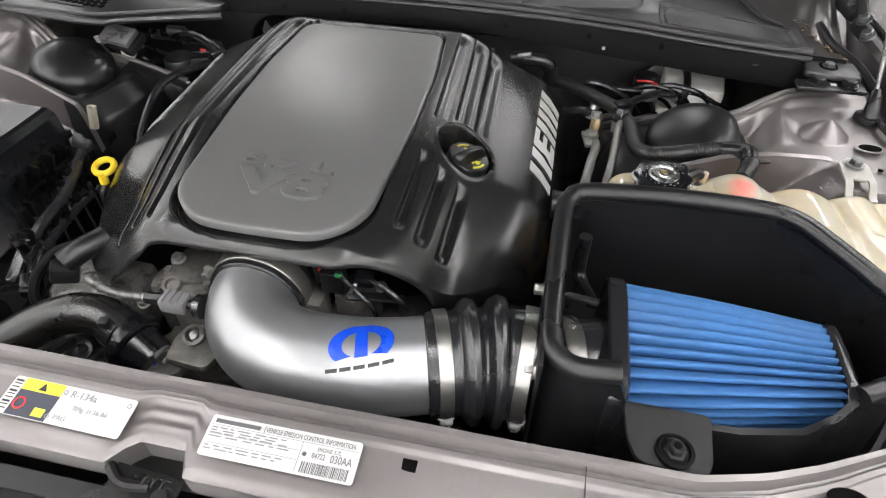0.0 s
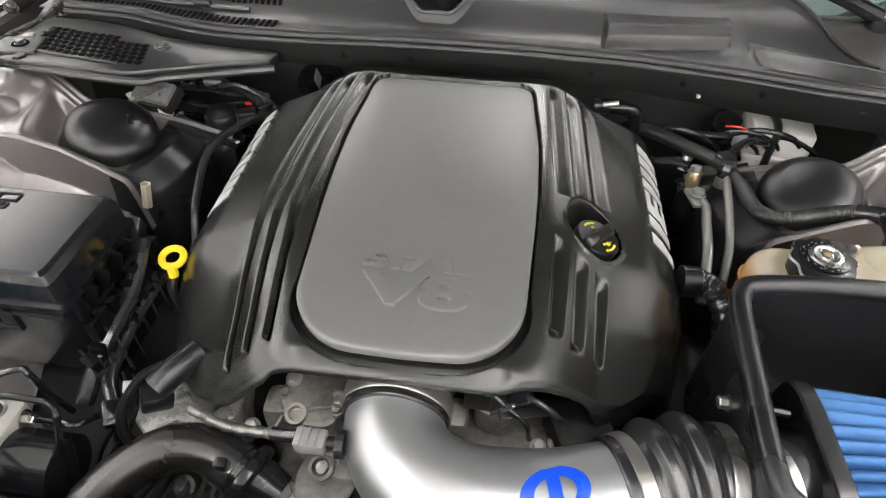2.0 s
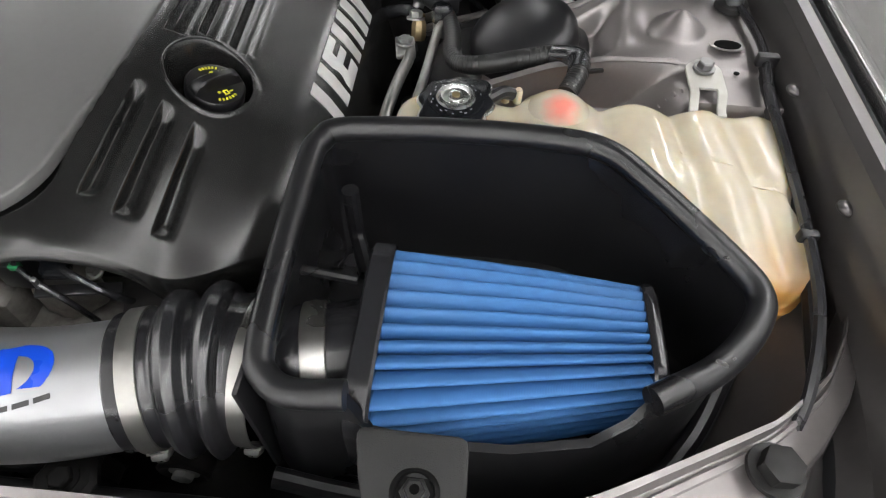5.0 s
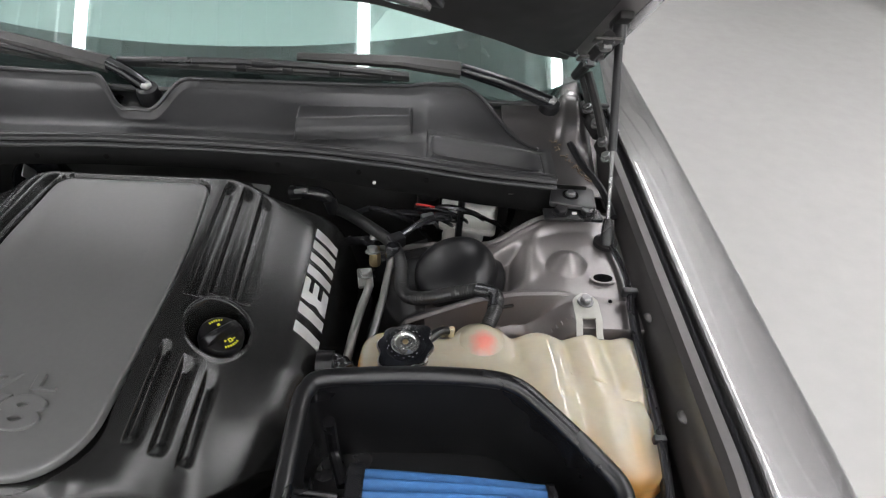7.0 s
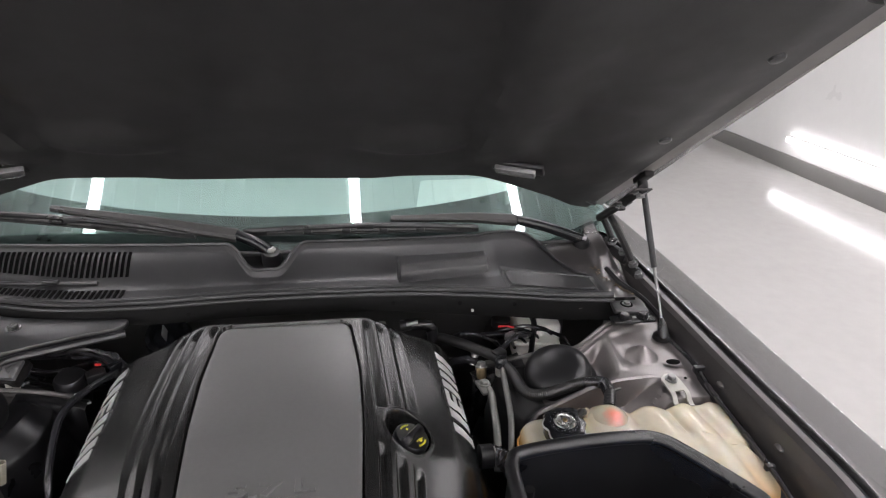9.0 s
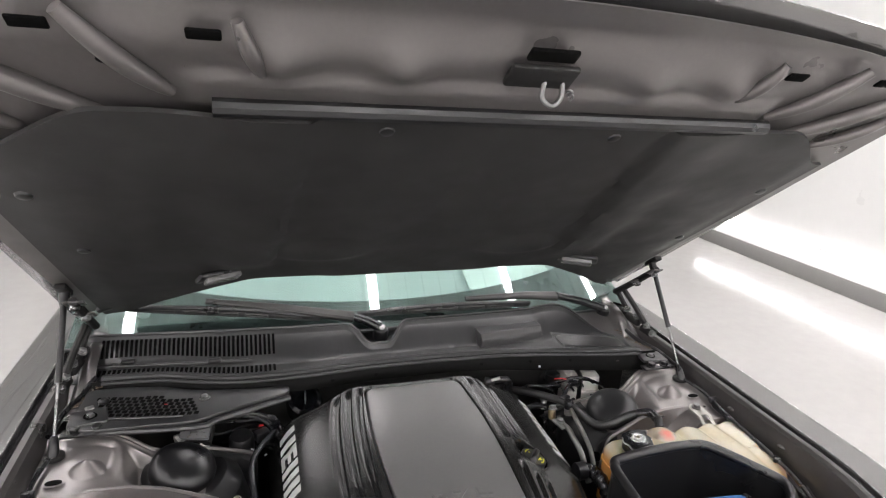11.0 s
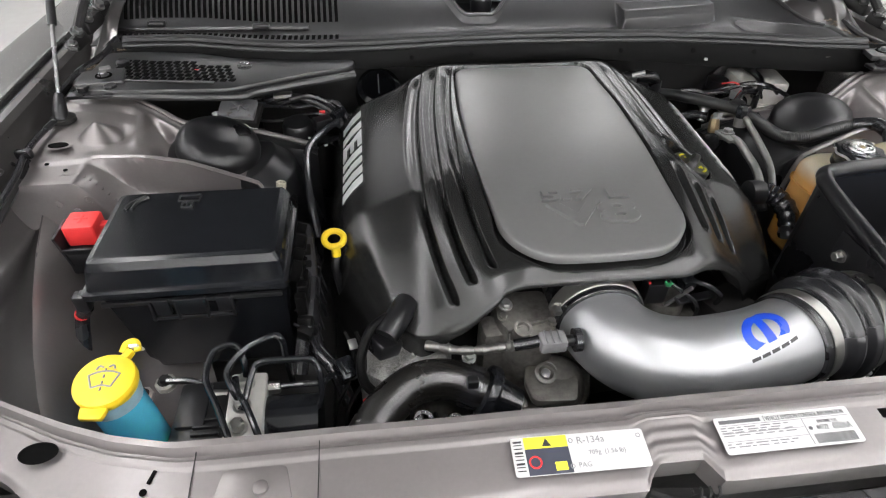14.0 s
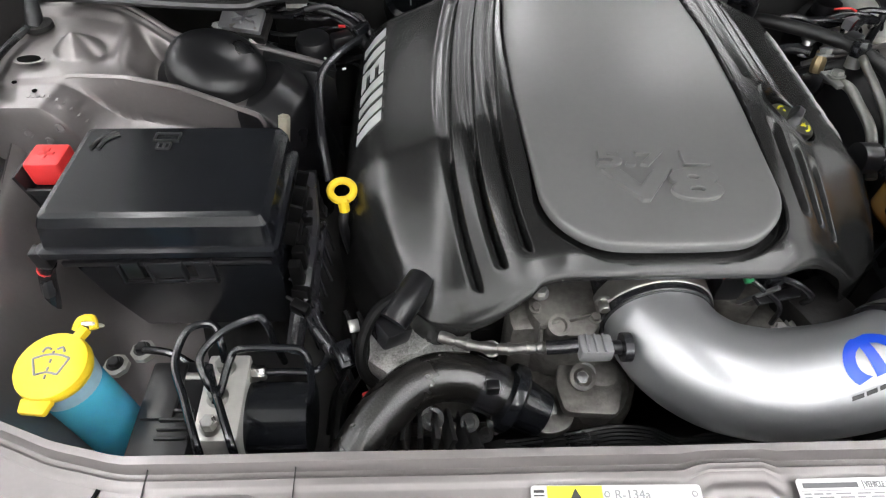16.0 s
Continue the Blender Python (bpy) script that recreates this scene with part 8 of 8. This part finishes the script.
def rear_cluster():
    t = thing("relay_bracket", (-0.45, 0.66, 0.83), "grimy connector bracket and plugs at the firewall", "connector bracket")
    part("module", box((-0.447, 0.624, 0.880), (0.056, 0.044, 0.014), 0.003, rot(20, 4, -8)), DARK, t)
    part("module_rib", box((-0.447, 0.620, 0.889), (0.050, 0.004, 0.005), 0.001, rot(20, 4, 40)), ALU, t)
    part("module_rib", box((-0.447, 0.620, 0.889), (0.050, 0.004, 0.005), 0.001, rot(20, 4, -50)), ALU, t)
    part("module_clip", box((-0.482, 0.616, 0.880), (0.020, 0.024, 0.012), 0.003, rot(10, 0, 20)), ZINC, t, "pale clip")
    part("white_tab", box((-0.484, 0.608, 0.888), (0.008, 0.012, 0.004), 0.001, rot(30, 0, 60)), PAPER, t)
    part("cream_plug", box((-0.437, 0.612, 0.868), (0.020, 0.018, 0.018), 0.003, rot(0, 0, 20)), RESERVOIR, t, "cream plug")
    part("wrapped_loom", sweep([(-0.42, 0.69, 0.872), (-0.385, 0.690, 0.876), (-0.345, 0.680, 0.874), (-0.31, 0.665, 0.862), (-0.292, 0.640, 0.84)], 0.0075, 10), RUBBER, t)
    part("foil_tape", sweep([(-0.405, 0.690, 0.878), (-0.375, 0.689, 0.879)], 0.0085, 10, 0), FOIL, t)
    part("canister", lathe([(0.026, 0), (0.026, 0.05), (0.022, 0.056), (0.010, 0.058)], (-0.366, 0.645, 0.80), rot(6), 28), BLACK, t, "black ribbed canister")
    part("black_plug", box((-0.325, 0.640, 0.85), (0.030, 0.022, 0.022), 0.004, rot(0, 0, 25)), BLACK, t)
    part("red_tab", box((-0.325, 0.655, 0.864), (0.010, 0.004, 0.004), 0.001), RED, t, "small red tab")
    part("white_tab", box((-0.344, 0.600, 0.845), (0.008, 0.003, 0.003), 0.001, rot(0, 0, -40)), PAPER, t)
    part("white_tab", box((-0.318, 0.580, 0.842), (0.006, 0.003, 0.003), 0.001, rot(0, 0, 30)), PAPER, t)
    part("vacuum_hose", sweep([(-0.30, 0.645, 0.85), (-0.322, 0.60, 0.856), (-0.345, 0.545, 0.85), (-0.340, 0.47, 0.82), (-0.33, 0.42, 0.78)], 0.006, 10), RUBBER, t)
    cup = thing("heater_port", (-0.225, 0.735, 0.80), "dark grey round port in the firewall behind the cover", "port")
    part("cup", lathe([(0.040, -0.03), (0.042, 0.0), (0.038, 0.02), (0.030, 0.026), (0.026, 0.010)], (-0.227, 0.735, 0.858), rot(35), 36), GLOSSBLACK, cup)
    part("seam", box((-0.227, 0.712, 0.885), (0.002, 0.02, 0.03), 0.0005, rot(35)), ZINC, cup)
    lift = thing("lift_bracket", (0.14, 0.665, 0.88), "small bent steel bracket behind the engine cover", "bracket")
    part("plate", box((0.150, 0.668, 0.905), (0.050, 0.018, 0.006), 0.002, rot(15, 0, -6)), ZINC, lift)
    part("hook", box((0.170, 0.660, 0.893), (0.010, 0.006, 0.024), 0.002), ZINC, lift)
    part("bolt", hexbolt((0.142, 0.666, 0.909), rot(15), 0.006, 0.005), DARK, lift)
    lever = thing("vacuum_fitting", (0.25, 0.67, 0.86), "black elbow fitting behind the engine cover", "fitting")
    part("elbow", sweep([(0.205, 0.676, 0.895), (0.235, 0.672, 0.900), (0.262, 0.672, 0.893), (0.27, 0.68, 0.86)], 0.011, 12), BLACK, lever)
    part("pin", sweep([(0.215, 0.665, 0.905), (0.235, 0.66, 0.912)], 0.004, 8, 0), ZINC, lever)


rear_cluster()



# ---- small wiring, hoses and fixings ----
def side_loom():
    t = thing("engine_loom", (-0.315, 0.28, 0.74), "taped black wiring loom between fuse box and engine", "wiring loom")
    part("loom", sweep([(-0.330, 0.345, 0.805), (-0.327, 0.30, 0.808), (-0.328, 0.25, 0.802), (-0.322, 0.20, 0.795), (-0.30, 0.165, 0.79), (-0.285, 0.14, 0.76)], 0.0085, 12), RUBBER, t, "taped loom")
    rnd = random.Random(5)
    for k in range(11):
        y = 0.195 + 0.014 * k
        part("connector", box((-0.333 + 0.005 * rnd.random(), y, 0.815 + 0.006 * rnd.random()), (0.013 + 0.006 * rnd.random(), 0.010, 0.012 + 0.008 * rnd.random()), 0.0018, rot(rnd.uniform(-20, 20), rnd.uniform(-15, 15), rnd.uniform(-25, 25))), MATTBLACK, t)
    for k in range(7):
        y = 0.20 + 0.022 * k
        pts = [(-0.342, y, 0.832), (-0.334, y - 0.004, 0.832 - 0.006 * rnd.random()), (-0.325, y - 0.012, 0.815), (-0.318 + 0.006 * rnd.random(), y - 0.02, 0.77)]
        part("wire", sweep(pts, 0.0019, 6), RUBBER, t)
    for k, (y, z) in enumerate(((0.215, 0.838), (0.262, 0.842), (0.318, 0.846))):
        part("tie", lathe([(0.0095, -0.002), (0.0098, 0), (0.0095, 0.002)], (-0.328, y, z - 0.036), rot(90), 16, caps=False), BLACK, t, "cable tie")
    for y, z in ((0.236, 0.858), (0.285, 0.853), (0.205, 0.848)):
        part("pale_tag", box((-0.326, y, z - 0.026), (0.004, 0.006, 0.003), 0.0006, rot(20, 0, 30)), GREYPLASTIC, t)


side_loom()


def front_wiring():
    t = thing("coil_wiring", (-0.24, 0.14, 0.74), "thin black wires and clips at the engine's front corner", "wiring")
    rnd = random.Random(9)
    for k in range(2):
        x0, y0 = -0.285 + 0.012 * k, 0.152 + 0.004 * rnd.random()
        part("wire", sweep([(x0, y0 + 0.03, 0.83), (x0 + 0.008, y0 + 0.012, 0.815), (x0 + 0.006 * rnd.random(), y0 - 0.012, 0.798), (x0 - 0.012, y0 - 0.03, 0.775), (x0 - 0.02, y0 - 0.05, 0.74)], 0.0022, 6), MATTBLACK, t)
    part("plug_body", box((-0.286, 0.150, 0.806), (0.020, 0.026, 0.018), 0.003, rot(20, 10, 30)), GLOSSBLACK, t)
    part("plug_latch", box((-0.284, 0.146, 0.817), (0.008, 0.016, 0.004), 0.001, rot(20, 10, 30)), GLOSSBLACK, t)
    part("red_lock", box((-0.262, 0.118, 0.790), (0.014, 0.006, 0.010), 0.002, rot(0, 0, 25)), RED, t, "red locking tab")
    part("steel_clip", box((-0.277, 0.172, 0.822), (0.010, 0.012, 0.003), 0.0008, rot(25, 10, 20)), ZINC, t)
    for x, y, z in ((-0.175, 0.150, 0.796), (-0.148, 0.158, 0.800), (-0.125, 0.165, 0.806)):
        part("head_bolt", hexbolt((x, y, z), rot(18, 0, 10), 0.0062, 0.007), ZINC, t)


front_wiring()


def pump_details():
    t = thing("water_pump", (-0.06, 0.13, 0.70), "stained cast water pump with ribs, bolts and plugs", "water pump")
    part("plate", prism(round_outline([(-0.092, 0.122), (-0.088, 0.094), (-0.040, 0.090), (-0.030, 0.120), (-0.040, 0.146), (-0.085, 0.146)], 0.008), 0.786, 0.797, 0.003), ALU, t, "stained cast plate")
    for k in range(5):
        part("casting_rib", box((-0.105 + 0.016 * k, 0.160, 0.838 - 0.004 * k), (0.003, 0.050, 0.012), 0.001, rot(0, 0, -12 + 6 * k)), ALU, t)
    part("casting_rib", box((-0.083, 0.157, 0.8475), (0.055, 0.003, 0.006), 0.001, rot(0, 0, 14)), ALU, t)
    for x, y, z in ((-0.110, 0.172, 0.846), (-0.058, 0.160, 0.846)):
        part("bolt", hexbolt((x, y, z), rot(10), 0.0045, 0.004), ALU, t)
    part("lobe", lathe([(0.034, -0.02), (0.032, 0.0), (0.026, 0.010), (0.016, 0.015), (0.004, 0.017)], (-0.052, 0.128, 0.782), rot(14, -6, 0), 28), ALU, t, "rounded cast lobe")
    part("port_ring", lathe([(0.012, 0), (0.012, 0.006), (0.0085, 0.0075), (0.007, 0.004), (0.006, 0.001)], (-0.068, 0.126, 0.799), rot(22), 24), ALU, t)
    part("port_plug", lathe([(0.0055, 0), (0.0055, 0.003), (0.003, 0.0035)], (-0.068, 0.1255, 0.801), rot(22), 6), DARKSTEEL, t)
    for x, y, z, r in ((0.098, 0.152, 0.803, 0.006), (0.152, 0.178, 0.803, 0.006), (0.120, 0.205, 0.836, 0.005)):
        part("bolt", hexbolt((x, y, z), rot(8), r, 0.006), ZINC, t)
    part("bypass_hose", sweep([(0.070, 0.150, 0.785), (0.090, 0.140, 0.790), (0.125, 0.140, 0.785), (0.160, 0.155, 0.775)], 0.009, 12), RUBBER, t, "short black hose")
    part("bracket_arm", box((0.092, 0.180, 0.845), (0.004, 0.004, 0.060), 0.001, rot(15, 25, 0)), DARKSTEEL, t)
    part("bracket_arm", box((0.120, 0.184, 0.842), (0.060, 0.010, 0.004), 0.001, rot(10, 14, 20)), BLACK, t)
    part("map_plug", box((0.108, 0.190, 0.862), (0.020, 0.016, 0.014), 0.003, rot(0, 10, 15)), GLOSSBLACK, t)
    part("wire", sweep([(0.108, 0.190, 0.866), (0.130, 0.182, 0.862), (0.150, 0.180, 0.845), (0.155, 0.19, 0.82)], 0.003, 8), RUBBER, t)
    part("wire", sweep([(0.080, 0.186, 0.870), (0.095, 0.178, 0.862), (0.118, 0.172, 0.842), (0.125, 0.175, 0.81)], 0.0025, 8), RUBBER, t)


pump_details()


def firewall_wiring():
    t = thing("firewall_loom", (-0.37, 0.69, 0.78), "tangle of taped black looms at the firewall", "wiring loom")
    rnd = random.Random(21)
    for k in range(9):
        z = 0.80 + 0.075 * rnd.random()
        x0 = -0.50 + 0.05 * rnd.random()
        pts = [(x0, 0.69 + 0.03 * rnd.random(), z), (x0 + 0.06, 0.675 + 0.03 * rnd.random(), z + rnd.uniform(-0.015, 0.015)), (x0 + 0.13, 0.67 + 0.04 * rnd.random(), z + rnd.uniform(-0.02, 0.02)), (x0 + 0.19, 0.655 + 0.04 * rnd.random(), z + rnd.uniform(-0.03, 0.01)), (x0 + 0.22, 0.63, z - 0.04)]
        part("loom_branch", sweep(pts, 0.0028 + 0.0025 * rnd.random(), 8), RUBBER, t)
    for k in range(8):
        c = (-0.49 + 0.20 * rnd.random(), 0.625 + 0.05 * rnd.random(), 0.825 + 0.04 * rnd.random())
        part("connector", box(c, (0.016 + 0.012 * rnd.random(), 0.014, 0.012), 0.002, rot(rnd.uniform(-30, 30), rnd.uniform(-20, 20), rnd.uniform(-50, 50))), GLOSSBLACK, t)
    part("grey_module", box((-0.452, 0.620, 0.892), (0.056, 0.036, 0.010), 0.002, rot(24, 4, -8)), GREYPLASTIC, t, "grey plastic module")
    for a in (30, -40, 85):
        part("module_web", box((-0.446, 0.614, 0.899), (0.034, 0.0026, 0.005), 0.0006, rot(24, 4, a)), GREYPLASTIC, t)
    r = thing("brake_wiring", (0.42, 0.68, 0.78), "black wires and dark pipes under the cowl by the reservoir", "wiring")
    for k in range(6):
        x0 = 0.30 + 0.03 * k
        part("wire", sweep([(x0, 0.70, 0.84 + 0.02 * rnd.random()), (x0 + 0.04, 0.685, 0.855 + 0.02 * rnd.random()), (x0 + 0.09, 0.68, 0.845 + 0.02 * rnd.random()), (x0 + 0.12, 0.70, 0.81)], 0.003 + 0.002 * rnd.random(), 8), RUBBER, r)
    part("red_wire", sweep([(0.405, 0.69, 0.872), (0.42, 0.68, 0.878), (0.435, 0.683, 0.872)], 0.0018, 6), RED, r, "thin red wire")
    part("grey_plug", box((0.425, 0.665, 0.862), (0.022, 0.016, 0.016), 0.003, rot(0, 0, 20)), GREYPLASTIC, r)
    part("servo", lathe([(0.085, -0.03), (0.098, 0.0), (0.098, 0.02), (0.080, 0.045), (0.03, 0.055)], (0.49, 0.80, 0.80), rot(80), 36), BLACK, r, "black round brake servo")


firewall_wiring()
